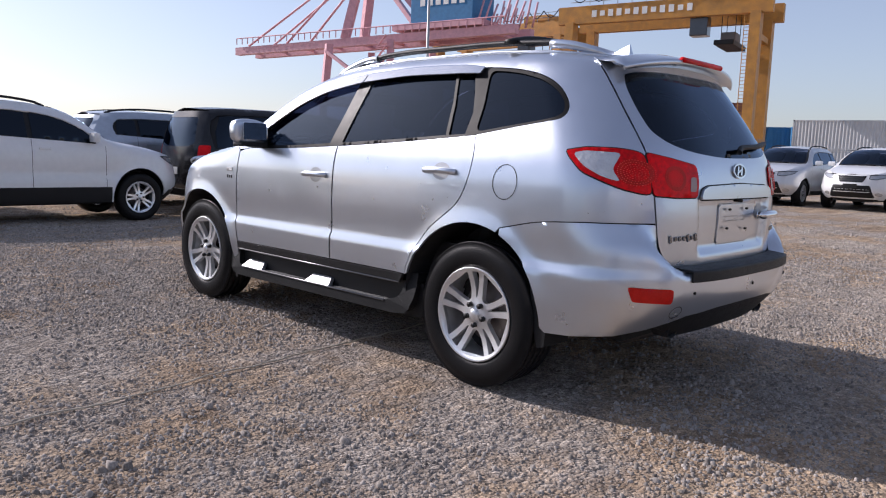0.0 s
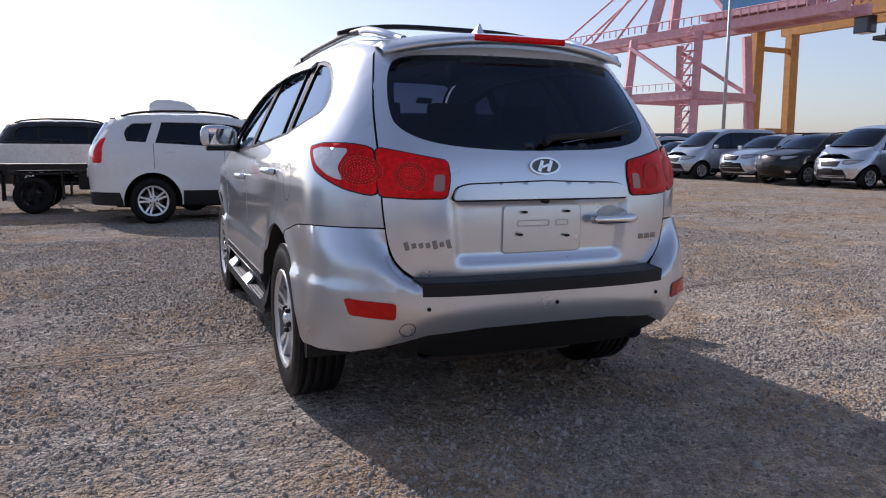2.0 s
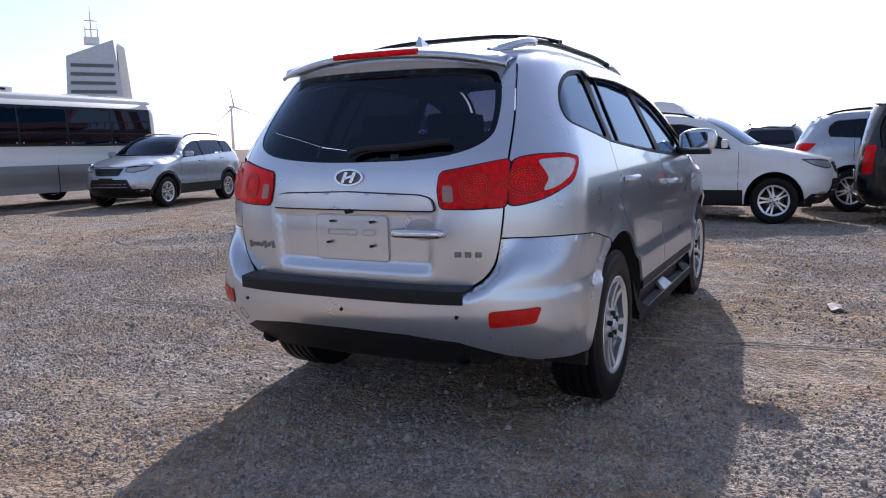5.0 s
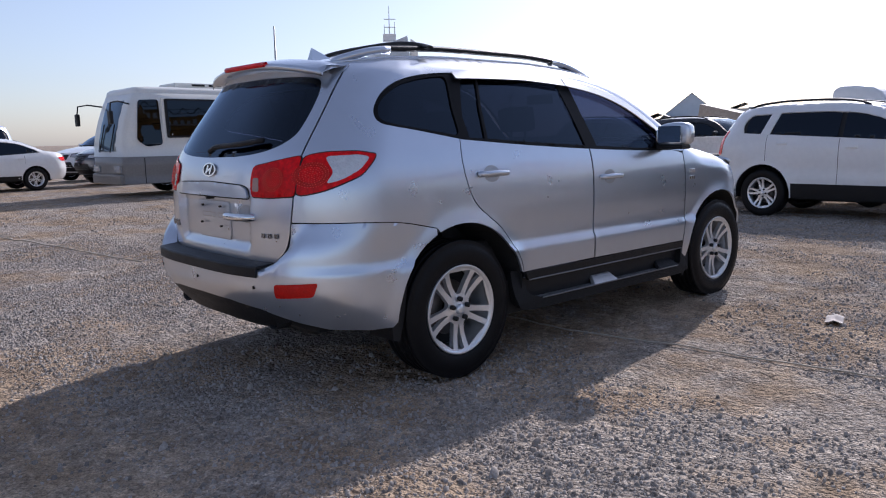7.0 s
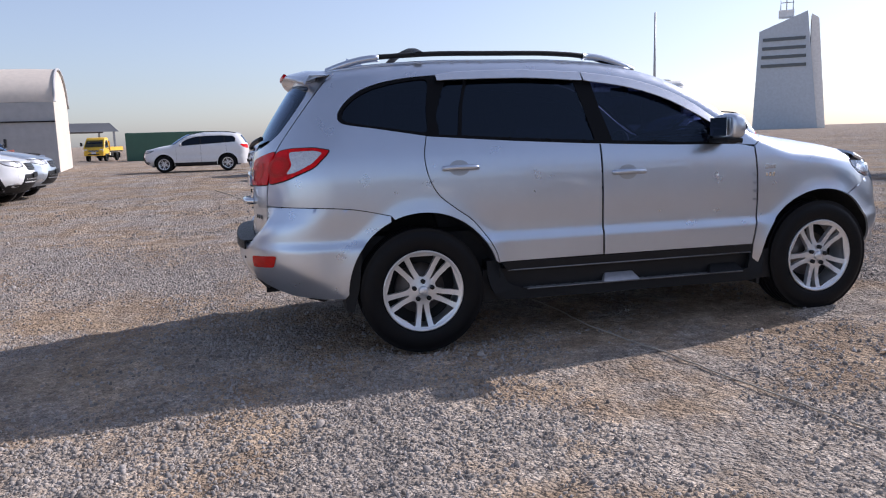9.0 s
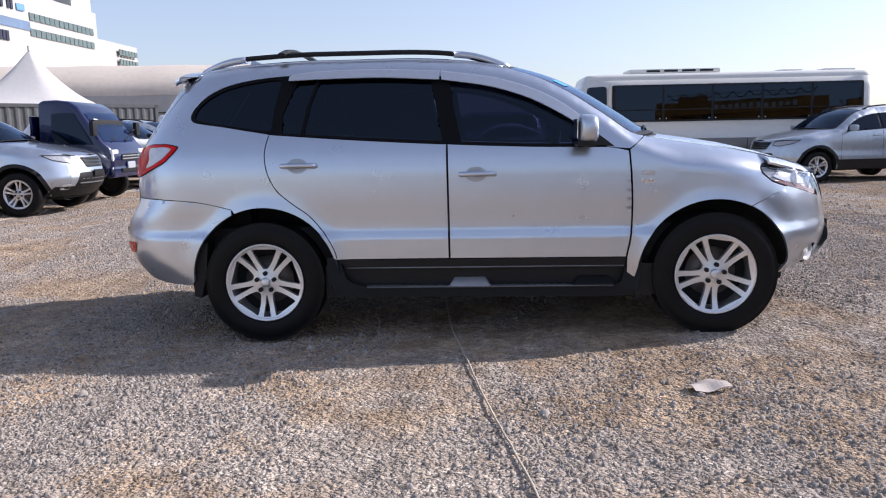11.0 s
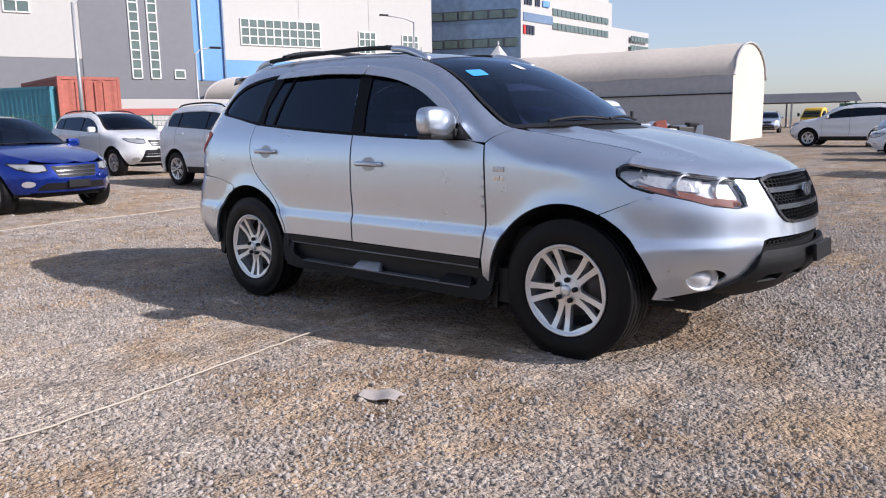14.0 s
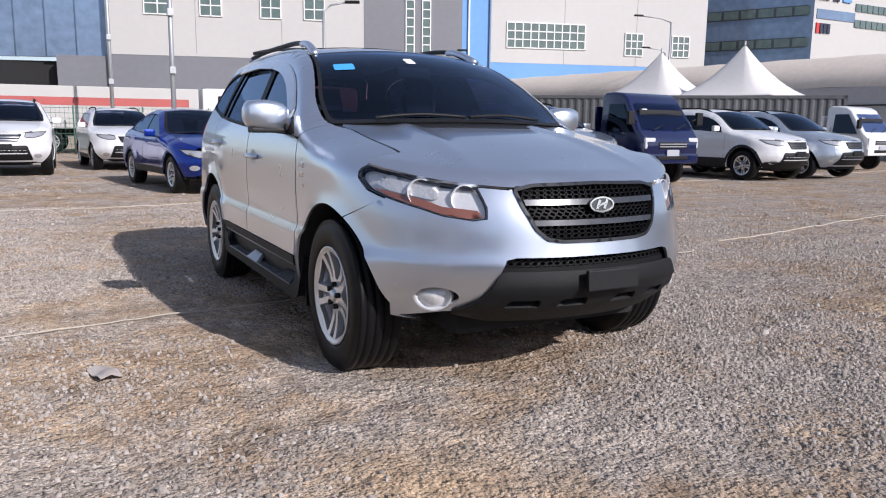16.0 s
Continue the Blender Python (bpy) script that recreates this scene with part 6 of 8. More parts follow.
# the long row in front of the containers
ROW = (("suv", WHITE, "white SUV in the parked row"), ("suv", PEARL_PAINT, "pearl-silver SUV in the parked row"), ("suv", WHITE, "white SUV with black grille in the parked row"),
       ("sedan", BLACK_PAINT, "black saloon in the parked row"), ("van", SILVER, "silver passenger van in the parked row"), ("suv", BLACK_PAINT, "black SUV in the parked row"),
       ("suv", SILVER, "silver SUV with slatted grille in the parked row"), ("van", ICE_PAINT, "pale silver passenger van in the parked row"),
       ("sedan", WHITE, "white saloon with raised wipers in the parked row"), ("suv", ICE_PAINT, "pale silver SUV in the parked row"), ("sedan", ICE_PAINT, "silver saloon in the parked row"))
for i, (kind, mt, lb) in enumerate(ROW):
    x = (3.6, 6.0, 8.3, 10.6, 13.3, 15.6, 18.0, 20.5, 22.8, 25.2, 27.6)[i]
    back = {"suv": 3.6, "sedan": 3.5, "van": 3.8}[kind]
    build_car({"suv": "suv_car", "sedan": "saloon_car", "van": "passenger_van"}[kind], kind, mt, lb, R90(x, -18.2 - back + 0.25 * (i % 3), 92 + (i * 37 % 7) - 3), "cars parked in a row")
for i in range(5):
    build_car("suv_car", ("suv", "sedan")[i % 2], (GREY_PAINT, WHITE, BLACK_PAINT, ICE_PAINT, SILVER)[i], "car parked in the row behind", R90(5.0 + 5.4 * i, -29.0, 90), "cars parked behind the row")
# by the bus
build_car("crossover_car", "suv", ICE_PAINT, "pale blue-silver crossover with black bumper", R90(10.9, 12.6, 193) @ Matrix.Diagonal((0.97, 0.98, 0.94, 1)), cladding=True)
build_car("saloon_car", "sedan", WHITE, "white saloon with alloy wheels", R90(3.1, 20.6, 186))
build_car("passenger_van", "van", SILVER, "silver-white passenger van with dark windows", R90(2.7, 24.6, 184))
build_car("suv_car", "suv", WHITE, "white SUV parked behind the saloon", R90(8.4, 25.2, 200))
build_car("suv_car", "suv", GREY_PAINT, "dark red-brown SUV behind the bus nose", R90(8.3, 21.6, 188))
build_car("suv_car", "suv", WHITE, "white SUV far behind the vans", R90(-2.0, 31.0, 180))
# along the warehouse side
build_car("suv_car", "suv", WHITE, "white SUV with chrome grille", R90(-10.4, 5.3, 2), grille=CHROME)
build_car("saloon_car", "sedan", BLUE_PAINT, "bright blue sports saloon", R90(-10.35, 0.32, 8))
build_car("suv_car", "suv", WHITE, "white SUV with wide black grille", R90(-16.2, -2.7, -2), grille=CHROME)
build_car("hatchback_car", "suv", WHITE, "white compact people carrier", R90(-17.7, -0.3, 4) @ Matrix.Diagonal((0.95, 0.95, 0.92, 1)))
build_car("suv_car", "suv", WHITE, "white SUV with roof rails", R90(-17.7, 5.9, 4))
build_car("saloon_car", "sedan", BLACK_PAINT, "dark saloon behind the white SUV", R90(-18.4, 3.2, 2))
build_car("suv_car", "suv", SILVER, "silver SUV with dark lower bumper", R90(-8.9, 7.2, 3), cladding=True)
build_car("suv_car", "suv", WHITE, "white SUV with black wheel arches", R90(-9.35, 13.6, 2), cladding=True)
build_car("suv_car", "suv", ICE_PAINT, "silver SUV with a dark grille", R90(-9.4, 15.8, 2))


STEEL_GREY = material("latch_metal", (0.45, 0.45, 0.46), 0.4, 0.6)
TRUCK_WHEEL = build_wheel("wheel", mat=GREY_PLASTIC, fine=False)


def build_truck(name, mat, label, m, bed_side=None, load=False):
    """A small cab-over flatbed truck; nose to +x, origin under the rear axle."""
    t = thing(name, label, "truck", m)
    prof = [(2.03, 0.50), (3.22, 0.50), (3.35, 0.56), (3.42, 0.70), (3.43, 0.92), (3.38, 1.05), (3.27, 1.16), (3.08, 1.44), (2.89, 1.71), (2.79, 1.85), (2.64, 1.94), (2.40, 1.975), (2.12, 1.97), (2.03, 1.90)]
    n = len(prof)
    V, F = [], []
    for q, (x, z) in enumerate(prof):
        w = 0.845 - 0.10 * (max(0, z - 1.0) / 0.95) ** 1.3 - 0.07 * max(0, (x - 3.15) / 0.28) ** 2
        V += [(x, -w, z), (x, w, z)]
    for i in range(n):
        j = (i + 1) % n
        F.append((2 * i, 2 * i + 1, 2 * j + 1, 2 * j))
    F += [tuple(range(0, 2 * n, 2)), tuple(range(2 * n - 1, 0, -2))]
    cab = mesh_part("cab", V, F, mat, t, smooth=False)
    bv = cab.modifiers.new("edge", "BEVEL")
    bv.width, bv.segments, bv.limit_method = 0.06, 4, "ANGLE"
    cab.data.polygons.foreach_set("use_smooth", [True] * len(cab.data.polygons))
    ws = mesh_part("windscreen", [(3.255, -0.75, 1.18), (3.275, 0.0, 1.18), (3.255, 0.75, 1.18), (2.885, 0.67, 1.73), (2.905, 0.0, 1.73), (2.885, -0.67, 1.73)], [(0, 1, 4, 5), (1, 2, 3, 4)], FRONT_TINT, cab, "dark curved windscreen")
    ws.location = (0.016, 0, 0.008)
    box_part("cab_interior", (2.62, 0, 1.15), (0.9, 1.3, 0.9), DARK, cab, bevel=0.05)
    for y in (-0.45, 0.2):
        rod_part("wiper", (3.29, y, 1.17), (3.20, y + 0.42, 1.30), 0.012, BLACK_PLASTIC, cab, seg=5)
    box_part("permit_sticker", (3.03, -0.45, 1.565), (0.006, 0.16, 0.12), WHITE_PLASTIC, cab, "white paper permit behind the screen", bevel=0, ry=-35)
    for s in (-1, 1):
        mesh_part("side_window", [(2.30, s * 0.855, 1.15), (3.08, s * 0.855, 1.12), (2.74, s * 0.797, 1.72), (2.32, s * 0.795, 1.72)], [(0, 1, 2, 3)], TINT, cab)
        box_part("door_seam", (2.22, s * 0.845, 0.95), (0.012, 0.02, 0.75), DARK, cab, bevel=0)
        box_part("door_handle", (2.35, s * 0.855, 1.03), (0.16, 0.03, 0.04), BLACK_PLASTIC, cab, bevel=0.008)
        mr = box_part("door_mirror", (3.20, s * 1.02, 1.42), (0.08, 0.18, 0.28), BLACK_PLASTIC, cab, bevel=0.03)
        rod_part("mirror_arm", (3.15, s * 0.80, 1.35), (3.20, s * 0.95, 1.42), 0.015, BLACK_PLASTIC, mr)
        box_part("headlight", (3.355, s * 0.64, 0.90), (0.14, 0.30, 0.24), LAMP_BED, cab, "clear headlight", bevel=0.05)
        rod_part("bed_frame", (0.2, s * 0.4, 0.58), (3.0, s * 0.4, 0.58), 0.06, BLACK_PLASTIC, t)
        box_part("arch_trim", (2.72, s * 0.83, 0.56), (0.75, 0.06, 0.14), BLACK_PLASTIC, t, bevel=0.03)
    gr = box_part("grille", (3.425, 0, 0.86), (0.04, 0.82, 0.13), GREY_PLASTIC, cab, bevel=0.02)
    for z in (0.83, 0.885):
        box_part("grille_slat", (3.448, 0, z), (0.02, 0.80, 0.022), STEEL_GREY, gr, bevel=0.004)
    box_part("lower_slots", (3.43, 0, 0.60), (0.05, 0.9, 0.09), BLACK_PLASTIC, cab, bevel=0.02)
    box_part("plate_blank", (3.45, 0, 0.70), (0.02, 0.36, 0.13), PLATE_GREY, cab, bevel=0.004)
    box_part("front_bumper", (3.35, 0, 0.58), (0.17, 1.60, 0.22), mat, cab, bevel=0.05)
    bed = mat if bed_side is None else bed_side
    box_part("bed_floor", (0.40, 0, 0.80), (3.0, 1.62, 0.08), GREY_PLASTIC, t, bevel=0.01)
    for c, s in (((0.40, -0.83, 1.01), (3.05, 0.04, 0.30)), ((0.40, 0.83, 1.01), (3.05, 0.04, 0.30)), ((-1.12, 0, 1.01), (0.04, 1.66, 0.30)), ((1.93, 0, 1.25), (0.05, 1.66, 0.85))):
        board = box_part("bed_side", c, s, bed, t, bevel=0.01)
    for s in (-1, 1):
        box_part("side_rave", (0.40, s * 0.855, 1.165), (3.06, 0.02, 0.03), bed, t, bevel=0.004)
        box_part("bed_skirt", (0.40, s * 0.80, 0.80), (3.0, 0.04, 0.10), BLACK_PLASTIC, t, bevel=0.01)
    if load:
        for i in range(5):
            box_part("stacked_crate", (-0.7 + i * 0.5, 0.1 * (i % 2), 1.12), (0.45, 1.3, 0.45 + 0.12 * (i % 3)), (GREY_PLASTIC, ALLOY, NAVY_PAINT)[i % 3], t, bevel=0.02)
    for x, y, rz in ((0.15, -0.70, 0), (2.72, -0.72, 0), (0.15, 0.70, 180), (2.72, 0.72, 180)):
        w = copy_thing(TRUCK_WHEEL, pose(x, y, 0.32, 0, 15, rz))
        w.parent, w.scale, w.name = t, (0.87, 0.85, 0.87), "wheel"
    for s in (-1, 1):
        box_part("mudguard", (0.15, s * 0.70, 0.68), (0.86, 0.26, 0.03), BLACK_PLASTIC, t, bevel=0.01)
        for x in (-0.30, 0.60):
            box_part("mud_flap", (x, s * 0.70, 0.46), (0.02, 0.30, 0.46), BLACK_PLASTIC, t, bevel=0.005)
        box_part("marker_board", (1.90, s * 0.78, 0.60), (0.16, 0.02, 0.26), WHITE_PLASTIC, t, "small white board under the bed", bevel=0.02)
        box_part("tank", (1.15, s * 0.52, 0.55), (0.62, 0.36, 0.30), BLACK_PLASTIC, t, bevel=0.04)
    box_part("axle", (0.15, 0, 0.36), (0.16, 1.2, 0.16), BLACK_PLASTIC, t, bevel=0.05)
    return t


build_truck("flatbed_truck", NAVY_PAINT, "navy blue cab-over flatbed truck", R90(-9.2, 9.5, 3))
build_truck("flatbed_truck", WHITE, "white cab-over flatbed truck", R90(-11.6, 20.4, 6))
build_truck("flatbed_truck", WHITE, "white flatbed truck with dropped sides", R90(11.5, 3.33, -91), bed_side=WHITE_PLASTIC)
build_truck("cargo_truck", material("yellow_truck_paint", (0.75, 0.45, 0.03), 0.4), "yellow cargo truck far down the yard", R90(-13.0, 66.0, -100))


def build_bus(m):
    """A short coach, nose to +x, origin under the rear axle: cream above, grey below."""
    cream = material("cream_bus_paint", (0.72, 0.71, 0.66), 0.35, coat=0.4, var=0.05)
    taupe = material("taupe_bus_paint", (0.20, 0.185, 0.17), 0.45, coat=0.2)
    b = thing("minibus", "cream and grey-brown coach with tinted windows", "bus", m)
    L0, L1, Hh, W = -1.75, 5.75, 2.58, 1.08

    def hullx(z):
        return L1 - 0.02 - 0.40 * max(0, (z - 1.05) / 1.45) ** 1.6

    def section(name, z0, z1, mat, parent, k=8, off=0.0, steps=6):
        V, F = [], []
        zs = np.linspace(z0, z1, steps)
        for z in zs:
            x1 = hullx(z) + off
            w = W + off - 0.10 * max(0, (z - 1.1) / 1.4) ** 2
            ring_pts = rounded([(L0 - off, -w), (x1, -w), (x1, w), (L0 - off, w)], 0.22, 5)
            V += [(x, y, z) for x, y in ring_pts]
        n = len(V) // steps
        for i in range(steps - 1):
            for j in range(n):
                F.append((i * n + j, i * n + (j + 1) % n, (i + 1) * n + (j + 1) % n, (i + 1) * n + j))
        F += [tuple(range(n)), tuple(range((steps - 1) * n, steps * n))]
        return mesh_part(name, V, F, mat, parent, "")
    section("lower_body", 0.32, 0.95, taupe, b, steps=4)
    up = section("upper_body", 0.951, 2.42, cream, b)
    V, F, n = [], [], 24
    for i, (sc, z) in enumerate(((1.0, 2.42), (0.985, 2.50), (0.93, 2.56), (0.6, 2.60), (0.02, 2.61))):
        pts = rounded([(L0, -0.98), (hullx(2.42), -0.98), (hullx(2.42), 0.98), (L0, 0.98)], 0.22, 5)
        cx = (L0 + hullx(2.42)) / 2
        V += [(cx + (x - cx) * (1 - (1 - sc) * 0.3) if sc > 0.5 else cx + (x - cx) * 0.8, y * sc, z) for x, y in pts]
    n = len(V) // 5
    for i in range(4):
        for j in range(n):
            F.append((i * n + j, i * n + (j + 1) % n, (i + 1) * n + (j + 1) % n, (i + 1) * n + j))
    F.append(tuple(range(4 * n, 5 * n)))
    mesh_part("roof", V, F, cream, b)
    for c, s in (((3.0, 0, 2.66), (2.3, 1.0, 0.13)), ((0.0, 0, 2.62), (0.6, 0.6, 0.08)), ((-1.2, 0, 2.62), (0.8, 0.7, 0.08))):
        unit = box_part("roof_unit", c, s, cream, b, "cream air-conditioning unit", bevel=0.05)
        if s[0] > 2:
            for k in range(4):
                for sy in (-1, 1):
                    box_part("vent", (c[0] - 0.8 + k * 0.45, sy * 0.502, c[2] + 0.01), (0.34, 0.012, 0.05), DARK, unit, bevel=0)
    for s in (-1, 1):
        yw = lambda z: s * (W - 0.10 * max(0, (z - 1.1) / 1.4) ** 2 + 0.022)
        for xa, xb in [(-1.45 + 1.22 * k, -1.45 + 1.22 * k + 1.18) for k in range(5)]:
            pts = rounded([(xa, 1.42), (xb, 1.42), (xb, 2.26), (xa, 2.26)], 0.03, 2)
            win = mesh_part("side_window", [(x, yw(z), z) for x, z in pts], [tuple(range(len(pts)))], TINT, b, smooth=False)
            box_part("window_bar", ((xa + xb) / 2, yw(1.68) + s * 0.004, 1.68), (xb - xa, 0.012, 0.025), BLACK_PLASTIC, win, bevel=0)
            for xv in (xa + 0.06, xb - 0.06):
                box_part("slider_latch", (xv, yw(1.46) + s * 0.004, 1.46), (0.03, 0.012, 0.03), STEEL_GREY, win, bevel=0)
        band = rounded([(-1.5, 1.38), (4.68, 1.38), (4.68, 2.30), (-1.5, 2.30)], 0.05, 3)
        mesh_part("window_band", [(x, yw(z) - s * 0.004, z) for x, z in band], [tuple(range(len(band)))], BLACK_PLASTIC, b, smooth=False)
        door = rounded([(4.80, 1.22), (5.18, 1.18), (5.40, 1.34), (5.30, 2.26), (4.82, 2.28)], 0.08, 4)
        mesh_part("cab_window", [(x, yw(z) + s * 0.002, z) for x, z in door], [tuple(range(len(door)))], TINT, b, "dark cab side window", smooth=False)
        box_part("pillar_strip", (4.74, yw(1.8), 1.82), (0.07, 0.02, 0.98), cream, b, bevel=0.005)
        lathe_w = None
        for wx in (0.0, 3.95):
            lip = arc(wx, 0.42, 0.50, 0, 180, 20)
            V = [(x, s * (W + 0.014), z) for x, z in lip]
            mesh_part("wheel_arch", V, [tuple(range(len(V)))], DARK, b, smooth=False)
            box_part("panel_seam", (wx + 1.3, s * (W + 0.004), 0.62), (0.012, 0.012, 0.6), DARK, b, bevel=0)
            w = copy_thing(WHEEL_KIT, pose(wx, s * 1.0, 0.40, 0, 10, 0 if s < 0 else 180))
            w.parent, w.scale, w.name = b, (1.1, 1.0, 1.1), "wheel"
        arm = sweep("mirror_arm", [(5.35, s * 0.85, 2.15), (5.75, s * 1.05, 2.22), (5.95, s * 1.15, 2.18), (5.98, s * 1.16, 1.98)], 0.018, BLACK_PLASTIC, b, "black mirror arm", 6)
        box_part("mirror_head", (5.98, s * 1.16, 1.85), (0.08, 0.20, 0.30), BLACK_PLASTIC, arm, bevel=0.04)
        box_part("headlight", (L1 - 0.0, s * 0.72, 0.66), (0.06, 0.36, 0.16), LAMP_FAR, b, "rectangular headlight", bevel=0.02)
    scr = rounded([(-0.92, 1.08), (0.92, 1.08), (0.86, 2.26), (-0.86, 2.26)], 0.14, 4)
    q, F2, R2 = fill([scr], 0.2)
    mesh_part("windscreen", [(hullx(z) + 0.012 - 0.02 * (abs(y) / 0.9) ** 4 * 4, y, z) for y, z in q], [tuple(t) for t in F2], glass("bus_windscreen_glass", (0.25, 0.27, 0.28)), b, "large curved windscreen")
    for y in (-0.35, 0.35):
        rod_part("wiper", (hullx(1.1) + 0.05, y, 1.06), (hullx(1.7) + 0.05, y + 0.15, 1.72), 0.014, BLACK_PLASTIC, b)
    box_part("front_bumper", (L1 - 0.03, 0, 0.42), (0.16, 1.95, 0.24), taupe, b, bevel=0.05)
    box_part("rear_bumper", (L0 + 0.02, 0, 0.42), (0.16, 1.95, 0.24), taupe, b, bevel=0.05)
    return b


build_bus(R90(9.35, 15.15, 180))


# ---------------------------------------------------------------- port: cranes, containers, masts
CRANE_PINK = material("faded_pink_crane_paint", (0.62, 0.34, 0.38), 0.6, var=0.15)
CRANE_YELLOW = material("orange_yellow_crane_paint", (0.50, 0.23, 0.035), 0.55, var=0.18, dirt=(0.2, 0.11, 0.05))
STEEL = material("galvanised_steel", (0.38, 0.39, 0.40), 0.5, 0.5)
CONT = {"rust": material("rust_red_container", (0.36, 0.10, 0.07), 0.65, var=0.2, scale=1.5), "brown": material("brown_container", (0.27, 0.115, 0.085), 0.65, var=0.2, scale=1.5), "navy": material("navy_container", (0.07, 0.11, 0.19), 0.6, var=0.2, scale=1.5), "grey": material("grey_container", (0.085, 0.088, 0.092), 0.65, var=0.2, scale=1.5),
        "blue": material("blue_container", (0.03, 0.17, 0.36), 0.6, var=0.15), "white": material("pale_container", (0.55, 0.56, 0.56), 0.6, var=0.12), "teal": material("teal_container", (0.07, 0.26, 0.33), 0.6)}


def container_mesh(L=6.1, W=2.44, Hh=2.59):
    """Corrugated container walls with corner posts and rails, along x, base at z = 0."""
    bm = bmesh.new()
    n = int(L / 0.14)
    for s in (-1, 1):
        pr = [(-L / 2 + 0.1 + (L - 0.2) * i / (2 * n), s * (W / 2 - (0.035 if (i // 1) % 4 in (1, 2) else 0.005))) for i in range(2 * n + 1)]
        lo = [bm.verts.new((x, y, 0.12)) for x, y in pr]
        hi = [bm.verts.new((x, y, Hh - 0.10)) for x, y in pr]
        for i in range(2 * n):
            bm.faces.new((lo[i], lo[i + 1], hi[i + 1], hi[i]))
    for sx in (-1, 1):
        m = 16
        pr = [(sx * (L / 2 - (0.035 if i % 4 in (1, 2) else 0.005)), -W / 2 + 0.1 + (W - 0.2) * i / m) for i in range(m + 1)]
        lo = [bm.verts.new((x, y, 0.12)) for x, y in pr]
        hi = [bm.verts.new((x, y, Hh - 0.10)) for x, y in pr]
        for i in range(m):
            bm.faces.new((lo[i], lo[i + 1], hi[i + 1], hi[i]))
        for sy in (-1, 1):
            add_box(bm, (sx * (L / 2 - 0.05), sy * (W / 2 - 0.05), Hh / 2), (0.12, 0.12, Hh))
        for k in (-0.55, -0.2, 0.2, 0.55):
            add_rod(bm, (sx * (L / 2 + 0.02), k, 0.2), (sx * (L / 2 + 0.02), k, Hh - 0.2), 0.025, None, 6)
    for z in (0.07, Hh - 0.06):
        for sy in (-1, 1):
            add_box(bm, (0, sy * (W / 2 - 0.04), z), (L, 0.10, 0.12))
        for sx in (-1, 1):
            add_box(bm, (sx * (L / 2 - 0.04), 0, z), (0.10, W, 0.12))
    add_box(bm, (0, 0, Hh - 0.03), (L - 0.1, W - 0.1, 0.03))
    me = bpy.data.meshes.new("container")
    bm.to_mesh(me)
    bm.free()
    return me


CMESH = {}


def container(colour, m, label, L=6.1, group="stacked shipping containers"):
    key = (colour, L)
    if key not in CMESH:
        CMESH[key] = container_mesh(L)
        CMESH[key].materials.append(CONT[colour])
    ob = new("shipping_container", CMESH[key])
    ob.matrix_world = m
    return tagged(ob, label, "container", group)


NAMES = {"rust": "rust-red", "brown": "brown", "navy": "navy blue", "grey": "grey", "blue": "bright blue", "white": "pale grey", "teal": "teal"}
stack_dir = Vector((-0.89, -0.46, 0)).normalized()
base = Vector((53.0, -73.0, 0))
turn = math.degrees(math.atan2(stack_dir.y, stack_dir.x))
cols = ("rust", "brown", "navy", "navy", "brown", "brown", "rust", "brown")
for i in range(8):
    p = base + stack_dir * (i * 2.52 + 4.0) * 1.0
    for lev in range(1, 3):
        container(cols[(i + lev * 3) % 8] if lev == 2 and i % 3 == 0 else cols[i], Matrix.Translation(p + Vector((0, 0, 2.6 * lev + 0.01 * lev))) @ pose(0, 0, 0, 0, 0, turn + 90), "%s shipping container in a stack" % NAMES[cols[i]])
for i in range(5):
    p = base + stack_dir * (i * 6.3 + 2.2)
    container(("grey", "brown", "rust", "rust", "brown")[i], Matrix.Translation(p + Vector((0.3, 0.5, 0))) @ pose(0, 0, 0, 0, 0, turn), "%s shipping container on the ground" % NAMES[("grey", "brown", "rust", "rust", "brown")[i]])
for i in range(3):
    container("blue", pose(33.0 - i * 2.6, -84.0, 0, 0, 0, 118), "bright blue shipping container", group="blue containers")
    container("blue", pose(33.0 - i * 2.6, -84.0, 2.62, 0, 0, 118), "bright blue shipping container", group="blue containers")
for i in range(3):
    container("white", pose(17.0 - i * 10.5, -70.0 - i * 2, 0.0, 0, 0, 10), "pale grey reefer container", 12.2, "pale containers")
    container("white", pose(17.0 - i * 10.5, -70.0 - i * 2, 2.62, 0, 0, 10), "pale grey reefer container", 12.2, "pale containers")
for i, cc in enumerate(("navy", "brown", "brown")):
    container(cc, pose(56.0 - 5.2 * i, -47.0 - 3.2 * i, 0.0, 0, 0, 40), "%s shipping container by the crane" % NAMES[cc], group="containers by the crane")


def girder(bm, a, b, w, h):
    """A box beam from a to b."""
    a, b = Vector(a), Vector(b)
    d = b - a
    yaw, pit = math.degrees(math.atan2(d.y, d.x)), math.degrees(math.asin(d.z / d.length))
    bmesh.ops.create_cube(bm, size=1, matrix=Matrix.Translation((a + b) / 2) @ pose(0, 0, 0, 0, -pit, yaw) @ Matrix.Diagonal((d.length, w, h, 1)))


def beam_part(name, a, b, w, h, mat, parent, label=""):
    bm = bmesh.new()
    girder(bm, a, b, w, h)
    return bm_part(name, bm, mat, parent, label)


